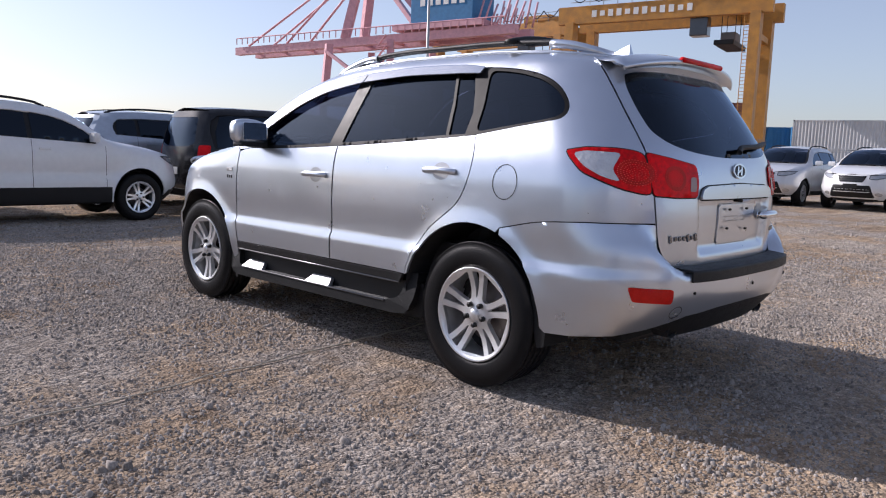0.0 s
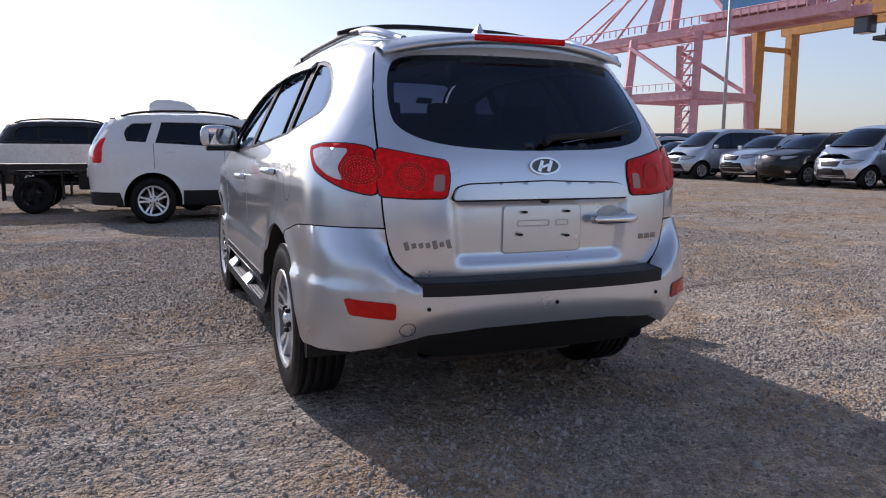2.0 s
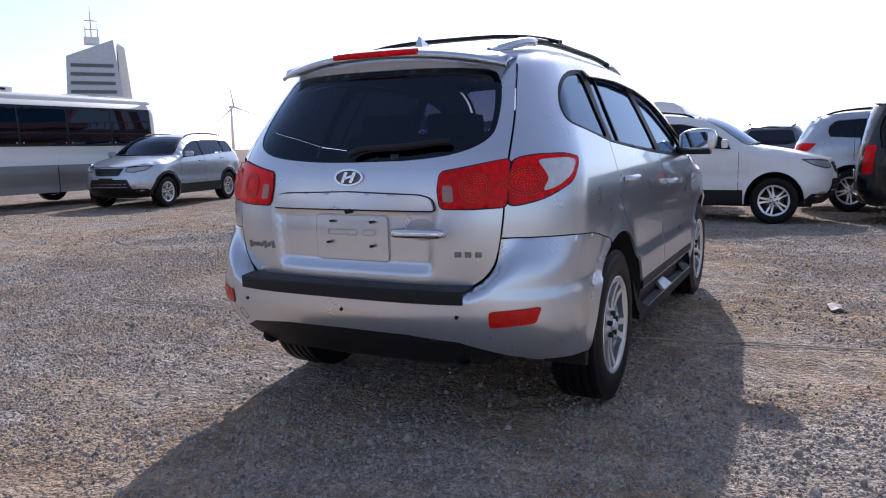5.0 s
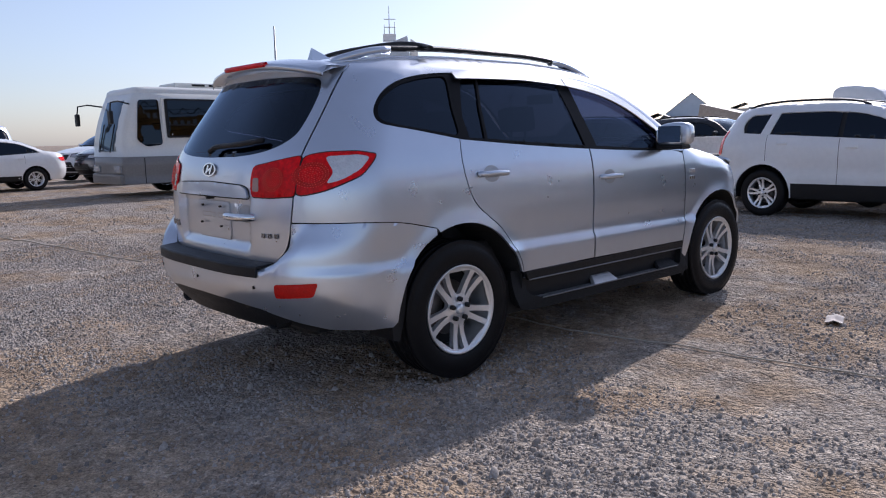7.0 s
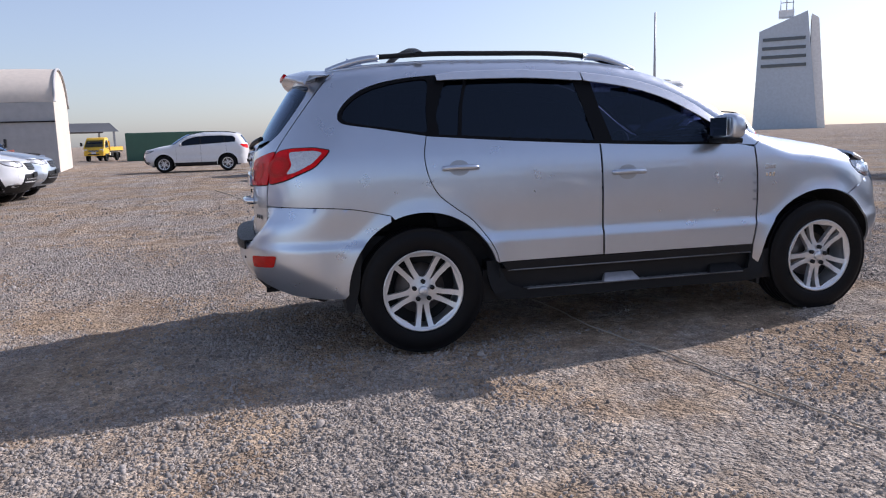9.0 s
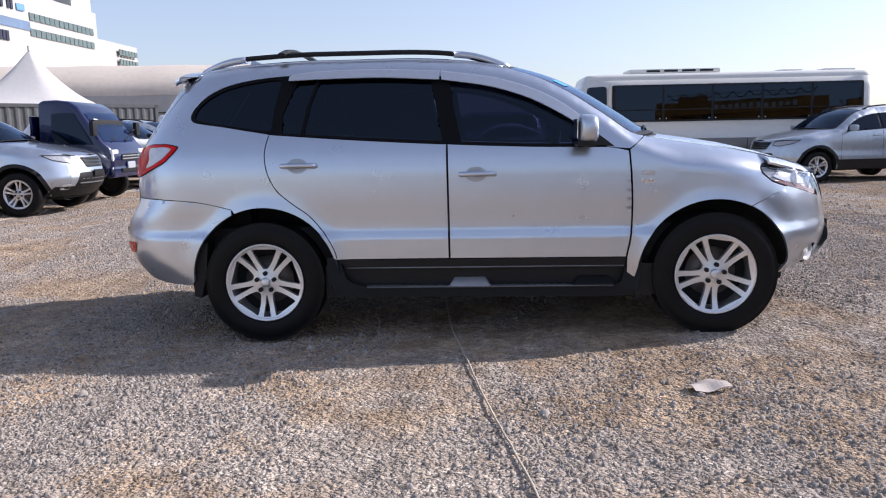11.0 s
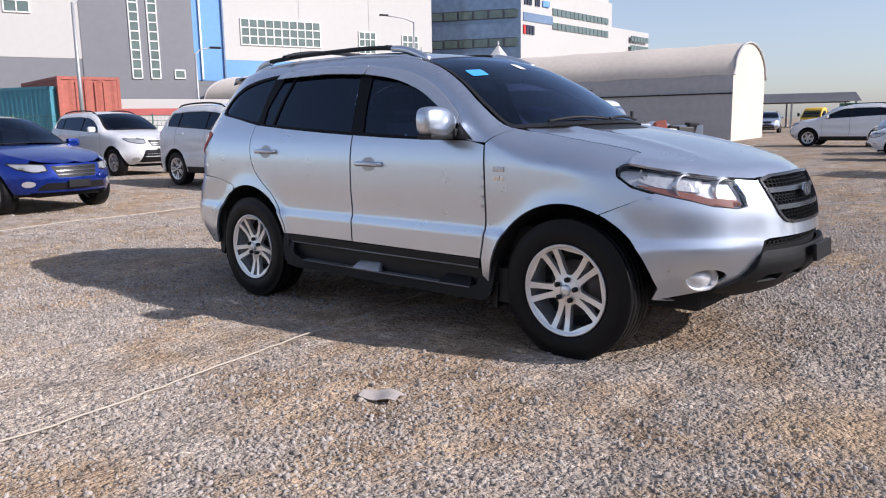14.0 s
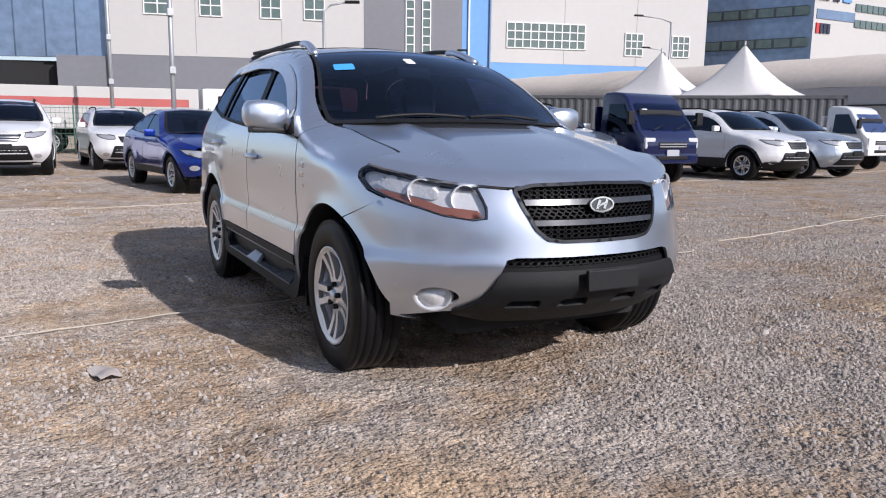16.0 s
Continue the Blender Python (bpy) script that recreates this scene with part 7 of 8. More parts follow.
def build_yard_gantry(m, span_m, label):
    """A rubber-tyred yard gantry: two pairs of legs, twin girders, trolley with spreader. Span along x."""
    g = thing("gantry_crane", label, "crane", m)
    for x in (0, span_m):
        for y in (-3.4, 3.4):
            beam_part("leg", (x, y, 1.6), (x, y * 0.94, 16.4), 1.0, 1.5, CRANE_YELLOW, g)
            for dx in (-1.2, 1.2):
                rod_part("tyre", (x + 0, y * 1.15 + dx - 0.3, 0.75), (x, y * 1.15 + dx + 0.3, 0.75), 0.75, RUBBER, g, seg=16)
        beam_part("sill_beam", (x, -5.2, 1.8), (x, 5.2, 1.8), 1.0, 0.9, CRANE_YELLOW, g)
        beam_part("leg_tie", (x, -3.3, 14.2), (x, 3.3, 14.2), 0.5, 0.6, CRANE_YELLOW, g)
        box_part("engine_house", (x, 0, 3.0), (1.4, 3.2, 1.8), CRANE_YELLOW, g, bevel=0.05)
        bm = bmesh.new()
        for k in range(40):
            add_box(bm, (x + 0.75, 3.9, 2.2 + k * 0.35), (0.5, 0.05, 0.05))
        for dx in (0.5, 1.0):
            add_rod(bm, (x + dx, 3.9, 2), (x + dx, 3.9, 16), 0.04, None, 5)
        bm_part("ladder", bm, CRANE_YELLOW, g)
    for y in (-3.1, 3.1):
        beam_part("girder", (-1.5, y, 17.2), (span_m + 1.5, y, 17.2), 0.9, 1.9, CRANE_YELLOW, g)
        bm = bmesh.new()
        nn = int(span_m / 1.6)
        for k in range(nn):
            add_rod(bm, (k * 1.6, y * 1.15, 18.1), (k * 1.6, y * 1.15, 19.2), 0.04, None, 4)
        for z in (18.6, 19.2):
            add_rod(bm, (0, y * 1.15, z), (span_m, y * 1.15, z), 0.04, None, 4)
        bm_part("walkway_rail", bm, STEEL, g)
        bm = bmesh.new()
        for k in range(int(span_m / 2.2)):
            pts = [(k * 2.2 + 2.2 * i / 6, y * 1.2, 19.4 - 0.9 * math.sin(math.pi * i / 6)) for i in range(7)]
            for a, b in zip(pts[:-1], pts[1:]):
                add_rod(bm, a, b, 0.06, None, 5)
        bm_part("festoon_cable", bm, BLACK_PLASTIC, g)
    tx = span_m * 0.18
    box_part("trolley", (tx, 0, 18.6), (4.0, 6.4, 0.9), CRANE_YELLOW, g, bevel=0.1)
    box_part("operator_cab", (tx + 2.2, 2.0, 15.4), (1.8, 1.6, 2.0), GREY_PAINT, g, "glazed operator cab", bevel=0.1)
    sp = box_part("spreader", (tx - 0.5, 0, 13.6), (2.0, 6.0, 0.5), BLACK_PLASTIC, g, "hanging container spreader", bevel=0.1)
    box_part("spreader_block", (tx - 0.5, 0, 14.4), (1.5, 2.6, 0.9), BRAKE, sp, bevel=0.15)
    bm = bmesh.new()
    for dx in (-0.7, 0.7):
        for dy in (-1.2, 1.2):
            add_rod(bm, (tx - 0.5 + dx, dy, 14.6), (tx - 0.5 + dx, dy, 18.4), 0.04, None, 5)
    bm_part("hoist_rope", bm, BLACK_PLASTIC, sp)
    for k in range(12):
        box_part("lettering_bar", (span_m * 0.62 + (k - 6) * 0.95, 3.57, 17.25), (0.55, 0.03, 0.75 - 0.2 * (k % 3 == 1)), WHITE_PLASTIC, g, bevel=0)
    return g


def gantry_between(p, q, label, k=1.0):
    p, q = Vector(p), Vector(q)
    d = q - p
    return build_yard_gantry(Matrix.Translation(p) @ pose(0, 0, 0, 0, 0, math.degrees(math.atan2(d.y, d.x))) @ Matrix.Diagonal((k, k, k, 1)), d.length / k, label)


gantry_between((25.6, -65.9, 0), (42.5, -62.5, 0), "orange-yellow rubber-tyred yard gantry crane", 0.87)
gantry_between((55.1, -79.0, 0), (75.0, -77.7, 0), "orange-yellow yard gantry crane farther along the quay")


def build_quay_crane(m):
    """A ship-to-shore crane: portal legs, boom along -x, machinery house and apex frame."""
    g = thing("quay_crane", "faded pink ship-to-shore container crane", "crane", m)
    P = CRANE_PINK
    for x in (0, 19):
        for y in (-9, 9):
            beam_part("leg", (x, y, 1), (x + (1.0 if x == 0 else -1.0), y * 0.8, 31), 1.35, 1.5, P, g)
        beam_part("portal_tie", (x, -9, 15.5), (x, 9, 15.5), 1.5, 2.0, P, g)
        beam_part("sill_beam", (x, -11, 1.2), (x, 11, 1.2), 1.4, 1.4, P, g)
        for y in (-9, -3, 3, 9):
            rod_part("bogie_wheel", (x - 0.5, y, 0.6), (x + 0.5, y, 0.6), 0.6, BLACK_PLASTIC, g, seg=12)
    for y in (-9, 9):
        beam_part("portal_beam", (0, y, 15.5), (19, y, 15.5), 1.4, 2.1, P, g)
        beam_part("brace", (1, y * 0.9, 29), (18, y * 0.97, 16.5), 0.7, 0.8, P, g)
    for y in (-3.2, 3.2):
        beam_part("boom_girder", (-33, y, 31.5), (45, y, 32.5), 1.6, 2.2, P, g)
        beam_part("apex_leg", (2, y, 33), (6, y * 0.4, 56), 1.8, 1.8, P, g)
        beam_part("apex_stay", (6, y * 0.5, 55), (22, y, 34), 1.0, 1.0, P, g)
        for xe in (-29, -16):
            rod_part("forestay", (6, y * 0.5, 55), (xe, y, 33), 0.3, P, g, seg=6)
    bm = bmesh.new()
    for k in range(40):
        add_rod(bm, (-32 + k * 1.9, -4.4, 33.4), (-32 + k * 1.9, -4.4, 35.2), 0.16, None, 4)
    add_rod(bm, (-32, -4.4, 35.2), (43, -4.4, 35.4), 0.16, None, 4)
    bm_part("boom_rail", bm, P, g)
    for k in range(9):
        beam_part("boom_tie", (-31 + k * 9, -3.2, 31.6), (-31 + k * 9, 3.2, 31.6), 0.5, 0.6, P, g)
    # stair tower and walkways on the landside leg
    for k in range(10):
        z = 3.0 + 2.9 * k
        box_part("landing", (17.2, -8.6 + 0.03 * k, z), (2.6, 2.2, 0.14), P, g, bevel=0)
        bm = bmesh.new()
        for dx in (-1.3, 1.3):
            add_rod(bm, (17.2 + dx, -9.7, z), (17.2 + dx, -9.7, z + 1.5), 0.09, None, 4)
        add_rod(bm, (15.9, -9.7, z + 1.5), (18.5, -9.7, z + 1.5), 0.09, None, 4)
        bm_part("landing_rail", bm, P, g)
        beam_part("stair_flight", (16.1, -9.2, z), (18.3, -9.2, z + 2.9), 0.5, 0.16, P, g)
    for z in (17.0,):
        bm = bmesh.new()
        for k in range(12):
            add_rod(bm, (k * 1.7, -10.1, z), (k * 1.7, -10.1, z + 1.6), 0.09, None, 4)
        add_rod(bm, (0, -10.1, z + 1.6), (18.7, -10.1, z + 1.6), 0.1, None, 4)
        bm_part("portal_rail", bm, P, g)
    box_part("machinery_house", (28, 0, 39.0), (15, 8, 8.0), CONT["blue"], g, "blue machinery house", bevel=0.1)
    for k in range(6):
        box_part("lettering_bar", (23.5 + k * 1.9, -4.06, 40.4), (1.2, 0.06, 1.6), WHITE_PLASTIC, g, bevel=0)
    box_part("house_base", (27, 0, 34.6), (22, 9, 1.4), P, g, bevel=0.05)
    for k in range(14):
        rod_part("lattice_strut", (36 + (k % 7) * 1.5, -3 + 6 * (k // 7), 34), (37 + (k % 7) * 1.5, -2 + 5 * (k // 7), 41 - (k % 4)), 0.22, P, g, seg=5)
    bm = bmesh.new()
    add_rod(bm, (1.2, -10.9, 16.5), (1.2, -10.3, 16.5), 1.9, 1.9, 24)
    bm_part("cable_reel", bm, STEEL, g, "round cable reel")
    return g


# boom tip to the left of the legs as seen from the yard
d = Vector((51.4, -64.4, 0)) - Vector((95.8, -56.6, 0))
build_quay_crane(Matrix.Translation((77.2, -59.9, 0)) @ pose(0, 0, 0, 0, 0, math.degrees(math.atan2(d.y, d.x))) @ Matrix.Diagonal((0.58, 0.58, 0.46, 1)))


def lamp_mast(p, h, label="tall steel floodlight mast", heads=4):
    g = thing("light_mast", label, "street lamp", Matrix.Translation(p))
    rod_part("pole", (0, 0, 0), (0, 0, h), 0.16, STEEL, g, r2=0.08)
    ringp = [(0.4 * math.cos(a), 0.4 * math.sin(a), h) for a in np.linspace(0, 2 * math.pi, 17)]
    sweep("head_ring", ringp, 0.05, STEEL, g, "", 6)
    for k in range(heads):
        a = 2 * math.pi * k / heads
        box_part("floodlight", (0.5 * math.cos(a), 0.5 * math.sin(a), h - 0.1), (0.26, 0.26, 0.2), GREY_PLASTIC, g, bevel=0.05)


lamp_mast((33.5, -66.5, 0), 10.2, heads=8)
lamp_mast((114, -23.5, 0), 8.4, heads=6)
rod_pole = thing("flag_pole", "tall pale steel pole", "pole", Matrix.Translation((40.3, -38.3, 0)))
rod_part("pole", (0, 0, 0), (0, 0, 14), 0.14, STEEL, rod_pole, r2=0.10)
mast = thing("radio_mast", "tall thin pale steel radio mast", "pole", Matrix.Translation((98.6, 169.6, 0)))
rod_part("pole", (0, 0, 0), (0, 0, 30.0), 0.45, STEEL, mast, r2=0.2)


# ---------------------------------------------------------------- far skyline
def build_tower():
    """Tall terminal tower with a slanted top, window bands and an aerial."""
    # distance haze is mixed into the wall colour, which is lightened
    wallm = material("hazed_tower_cladding", (0.46, 0.52, 0.58), 0.5, var=0.1)
    t = thing("port_tower", "grey-blue tower, coloured paler for haze, with a slanted top and aerials", "building", Matrix.Translation((185.5, 231.0, 0)) @ pose(0, 0, 0, 0, 0, -38))
    V = [(-10.5, -6, 0), (10.5, -6, 0), (10.5, 6, 0), (-10.5, 6, 0), (-9.0, -6, 34), (6.2, -6, 40), (6.2, 6, 40), (-9.0, 6, 34)]
    mesh_part("wall", V, [(0, 1, 5, 4), (1, 2, 6, 5), (2, 3, 7, 6), (3, 0, 4, 7), (4, 5, 6, 7)], wallm, t, smooth=False)
    for k in range(4):
        z = 22 + k * 3.0
        box_part("window_band", (-1.0 + 0.0 * k, -6.1, z), (14.5 - 0.3 * k, 0.4, 1.1), GREY_PAINT, t, bevel=0)
    V = [(7.5, -5, 0), (13.0, -5, 0), (13.0, 5, 0), (7.5, 5, 0), (7.5, -5, 39), (9.8, -5, 37.5), (9.8, 5, 37.5), (7.5, 5, 39)]
    mesh_part("wing_wall", V, [(0, 1, 5, 4), (1, 2, 6, 5), (2, 3, 7, 6), (3, 0, 4, 7), (4, 5, 6, 7)], WHITE_PLASTIC, t, smooth=False)
    box_part("roof_house", (-0.5, 0, 40), (5, 5, 2.4), WHITE_PLASTIC, t, bevel=0.1)
    for x, h in ((-0.5, 52), (1.6, 46), (-2.4, 45)):
        rod_part("aerial", (x, 0, 39), (x, 0, h), 0.25, STEEL, t, r2=0.1, seg=6)
    for z in (44, 47):
        rod_part("aerial_bar", (-2.5, 0, z), (2.0, 0, z), 0.15, STEEL, t, seg=6)


build_tower()


def build_turbine():
    t = thing("wind_turbine", "white three-bladed wind turbine far away", "wind turbine", Matrix.Translation((256, 233, 0)))
    rod_part("tower", (0, 0, 0), (0, 0, 19.5), 0.7, WHITE_PLASTIC, t, r2=0.4)
    box_part("nacelle", (0, -0.4, 19.8), (1.2, 2.6, 1.2), WHITE_PLASTIC, t, bevel=0.3)
    for k in range(3):
        a = radians(100 + 120 * k)
        dv = Vector((0.74 * math.cos(a), 0.67 * -0.9 * math.cos(a), math.sin(a))).normalized()
        rod_part("blade", Vector((0, -1.6, 19.8)), Vector((0, -1.6, 19.8)) + dv * 10.5, 0.38, WHITE_PLASTIC, t, r2=0.08, seg=6)


build_turbine()
# woodland greyed toward blue: the haze lies in this colour
HILL = material("hazy_wooded_hill", (0.16, 0.19, 0.20), 0.95, var=0.2, scale=0.02)


def build_hills():
    """A low far ridge beyond the water, only toward the bridge."""
    V, F, n = [], [], 60
    for i in range(n):
        a = radians(-44 + 26 * i / (n - 1))
        h = 26 * (0.45 + 0.55 * abs(noise.noise((i * 0.16, 3.0, 0.5)))) * math.sin(math.pi * i / (n - 1)) ** 0.5
        for r, z in ((1700, -1), (1790, h * 0.7), (1850, h), (2000, -1)):
            V.append((r * math.cos(a), r * math.sin(a), z))
    for i in range(n - 1):
        for j in range(3):
            F.append((i * 4 + j, i * 4 + j + 1, i * 4 + j + 5, i * 4 + j + 4))
    return tagged(mesh_part("backdrop", V, F, HILL), "low wooded ridge in haze", "hill", kind="structure")


build_hills()
PYLON = material("pale_bridge_concrete", (0.45, 0.46, 0.47), 0.8)
for x, y in ((1320, -703), (1279, -776)):
    b = thing("bridge_pylon", "pale concrete bridge pylon in haze", "bridge", Matrix.Translation((x, y, 0)) @ pose(0, 0, 0, 0, 0, -30))
    for s in (-1, 1):
        beam_part("pylon_leg", (0, s * 15, 0), (0, s * 3, 62), 4, 4, PYLON, b)
    beam_part("pylon_cap", (0, -4, 62), (0, 4, 62), 4, 4, PYLON, b)
fr = thing("steel_portal", "rusty steel portal frame over the quay", "gantry", Matrix.Translation((152.8, 33.0, 0)) @ pose(0, 0, 0, 0, 0, 102))
for x in (-4.0, 4.0):
    beam_part("post", (x, 0, 0), (x, 0, 9.4), 0.9, 0.9, STEEL, fr)
beam_part("top_beam", (-5.2, 0, 8.6), (5.2, 0, 8.6), 0.8, 0.9, STEEL, fr)
beam_part("lower_beam", (-4, 0, 6.3), (4, 0, 6.3), 0.5, 0.5, STEEL, fr)
for k in range(6):
    beam_part("web", (-4 + k * 1.33, 0, 6.4 + 1.9 * (k % 2)), (-2.67 + k * 1.33, 0, 8.3 - 1.9 * (k % 2)), 0.3, 0.3, STEEL, fr)


# ---------------------------------------------------------------- warehouse and halls
WALL_WHITE = material("cream_white_panel", (0.47, 0.462, 0.44), 0.6, var=0.03, scale=0.5)
WALL_GREY = material("mid_grey_panel", (0.17, 0.175, 0.19), 0.6, var=0.06, scale=0.5)
WALL_BLUE = material("sky_blue_panel", (0.13, 0.30, 0.60), 0.55, var=0.05, scale=0.5)
CURTAIN = material("blue_grey_curtain_wall", (0.19, 0.26, 0.37), 0.18, 0.4, var=0.2, scale=0.4)
WIN_GREEN = material("greenish_window_glass", (0.10, 0.14, 0.13), 0.08, var=0.25, coat=0.5)
WIN_FRAME = material("white_window_frame", (0.78, 0.78, 0.76), 0.5)
CANVAS = material("off_white_canvas", (0.60, 0.53, 0.45), 0.8, var=0.08, scale=1.0, bump=0.1, bump_scale=6)
CANVAS_GREY = material("grey_canvas_wall", (0.40, 0.40, 0.40), 0.8, var=0.10, scale=0.7)
TENT_WHITE = material("white_tent_fabric", (0.62, 0.60, 0.57), 0.75, var=0.05, scale=2)


def facade_window(parent, x0, x1, z0, z1, nx, nz, y=-0.06, frame_mat=None, glass_mat=None):
    w = new("window")
    w.parent = parent
    fm, gm = frame_mat or WIN_FRAME, glass_mat or WIN_GREEN
    box_part("reveal", ((x0 + x1) / 2, y + 0.05, (z0 + z1) / 2), (x1 - x0 + 0.12, 0.06, z1 - z0 + 0.12), fm, w, bevel=0)
    bm = bmesh.new()
    for i in range(nx + 1):
        add_box(bm, (x0 + (x1 - x0) * i / nx, y - 0.01, (z0 + z1) / 2), (0.09, 0.08, z1 - z0 + 0.09))
    for j in range(nz + 1):
        add_box(bm, ((x0 + x1) / 2, y - 0.01, z0 + (z1 - z0) * j / nz), (x1 - x0 + 0.09, 0.08, 0.09))
    bm_part("window_frame", bm, fm, w)
    for i in range(nx):
        for j in range(nz):
            xa, xb = x0 + (x1 - x0) * i / nx, x0 + (x1 - x0) * (i + 1) / nx
            za, zb = z0 + (z1 - z0) * j / nz, z0 + (z1 - z0) * (j + 1) / nz
            mesh_part("pane", [(xa, y + 0.008, za), (xb, y + 0.008, za), (xb, y + 0.008, zb), (xa, y + 0.008, zb)], [(0, 1, 2, 3)], gm, w, smooth=False)


def build_warehouse():
    """Long warehouse: local x runs along the front, front wall at y = 0, yard side -y."""
    ang = math.degrees(math.atan2(0.959, 0.283))
    b = thing("warehouse", "large white, grey and blue panel-clad warehouse", "building", Matrix.Translation((-53, 36, 0)) @ pose(0, 0, 0, 0, 0, ang))
    # the yard lies on the side of -y after turning, so walls face -y
    T = 15.5

    def wall(x0, x1, z0, z1, mat, y=0.0, d=0.5):
        return box_part("wall_panel", ((x0 + x1) / 2, y + d / 2, (z0 + z1) / 2), (x1 - x0, d, z1 - z0), mat, b, bevel=0)
    wall(-34.2, -13.2, 6.75, T, WALL_WHITE)
    wall(-34.2, -13.2, 0, 6.75, WALL_GREY, 0.03)
    wall(-13.2, -4.5, 0, T + 0.6, WALL_GREY, -0.05)
    wall(-4.5, -1.9, 5.2, T, WALL_BLUE, -0.02)
    wall(-1.9, 19.3, 7.0, T, WALL_WHITE, 0.0)
    wall(-1.9, 19.3, 5.2, 7.0, WALL_BLUE, 0.02)
    wall(-4.5, 19.3, 0, 5.2, WALL_GREY, 0.04)
    box_part("core", (-7.4, 12.5, 7.7), (53.0, 23.5, 15.2), WALL_GREY, b, bevel=0)
    box_part("parapet", (-7.4, 0.3, T + 0.7), (53.6, 0.8, 0.25), WALL_GREY, b, bevel=0.02)
    # panel seams
    for x in (-27.2, -20.2, 5.1, 12.2):
        box_part("panel_seam", (x, -0.004, 11.0), (0.03, 0.02, 8.0), WALL_GREY, b, bevel=0)
    for x in (-3.9, -1.95):
        box_part("downpipe", (x, -0.14, 10.3), (0.14, 0.14, 10.0), WIN_FRAME if x < -3 else CURTAIN, b, bevel=0.02)
    for x0, x1 in ((-31.2, -29.1), (-26.8, -25.1), (-21.9, -20.25), (-18.3, -16.6)):
        facade_window(b, x0, x1, 10.05, 11.75, 2, 2)
    facade_window(b, -0.35, 7.1, 8.35, 10.55, 10, 3)
    facade_window(b, 11.1, 12.85, 7.95, 9.95, 3, 3)
    facade_window(b, 15.85, 17.6, 7.95, 9.85, 3, 3)
    facade_window(b, 11.1, 12.85, 13.6, 15.2, 3, 2)
    facade_window(b, -3.5, -2.6, 13.8, 14.6, 1, 1)
    facade_window(b, -6.2, -5.4, 5.35, 6.0, 1, 1, y=-0.11)
    for x0 in (-9.55, -8.1):
        facade_window(b, x0, x0 + 0.72, 5.3, 15.8, 1, 14, y=-0.11)
    # glazed wing beyond the near end, set back on a dark undercroft
    for k in range(7):
        xk = -34.3 - 2.4 * k
        box_part("curtain_wall_bay", (xk - 1.2, 1.2 + 0.25 * k, 11.0), (2.36, 0.5, 9.0), CURTAIN, b, bevel=0)
        box_part("mullion", (xk, 0.9 + 0.25 * k, 11.0), (0.07, 0.3, 9.0), CURTAIN, b, bevel=0)
    # solid near-black box stands in for the shade under the overhang
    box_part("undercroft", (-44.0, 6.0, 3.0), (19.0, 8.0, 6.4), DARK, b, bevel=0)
    box_part("grey_end_wall", (-36.2, 1.0, 3.3), (4.0, 1.2, 6.6), WALL_GREY, b, bevel=0)
    return b


build_warehouse()


def build_office():
    """Far white office block with ribbon windows and a sign, corner toward the yard."""
    o = thing("office_block", "far white and blue-grey block with ribbon windows and roof sign", "building", Matrix.Translation((-43.9, 64.9, 0)))

    def wall_run(name, ang, L, z1, mat):
        w = new(name)
        w.parent = o
        w.matrix_local = pose(0, 0, 0, 0, 0, ang)
        box_part("wall_panel", (L / 2, 0.4, z1 / 2), (L, 0.8, z1), mat, w, bevel=0)
        return w
    left = wall_run("blue_grey_front", 180 + 25.5, 22, 15.9, CURTAIN)
    left.scale = (1, -1, 1)
    right = wall_run("white_front", 90, 20, 15.8, WALL_WHITE)
    box_part("core", (-11.0, 6.0, 7.6), (21, 12, 15.2), WALL_WHITE, o, bevel=0)
    for z0 in (12.4, 9.4):
        for k in range(12):
            box_part("pane", (1.0 + k * 1.7, -0.05, z0 + 0.4), (1.45, 0.16, 0.8), WIN_GREEN, left, bevel=0)
        box_part("band", (11, -0.02, z0 + 0.4), (21, 0.1, 1.0), GREY_PAINT, left, bevel=0)
    for z0 in (13.15, 11.6):
        for k in range(14):
            box_part("pane", (6.6 + k * 0.92, -0.04, z0 + 0.35), (0.78, 0.14, 0.75), WIN_GREEN, right, bevel=0)
    box_part("glass_band", (3.3, -0.03, 12.5), (5.8, 0.1, 0.9), CURTAIN, right, bevel=0)
    dark = material("dark_sign_letters", (0.02, 0.025, 0.05), 0.5)
    redm = material("red_sign_letters", (0.55, 0.03, 0.03), 0.5)
    sg = new("roof_sign")
    sg.parent = right
    for k in range(6):
        if k != 3:
            box_part("sign_bar", (0.75 + k * 0.52, -0.08, 14.2), (0.36, 0.1, 0.85), dark, sg, bevel=0.02)
    box_part("sign_emblem", (4.75, -0.08, 14.15), (1.3, 0.1, 0.65), WALL_BLUE, sg, bevel=0.1)
    for k in range(4):
        box_part("sign_bar", (0.6 + k * 0.55, -0.08, 11.15), (0.42, 0.1, 0.95), redm if k == 0 else dark, sg, bevel=0.02)
    for x0, x1, z1 in ((15.2, 19.6, 17.4), (20.0, 31.0, 13.0)):
        blk = box_part("rear_block", ((x0 + x1) / 2, 5.3, z1 / 2), (x1 - x0, 10, z1), WALL_WHITE, right, bevel=0)
    for k in range(6):
        for z0 in (11.9, 10.7):
            box_part("pane", (25.6 + k * 0.85, -0.03, z0), (0.7, 0.14, 0.7), WIN_GREEN, right, bevel=0)
    return o


build_office()


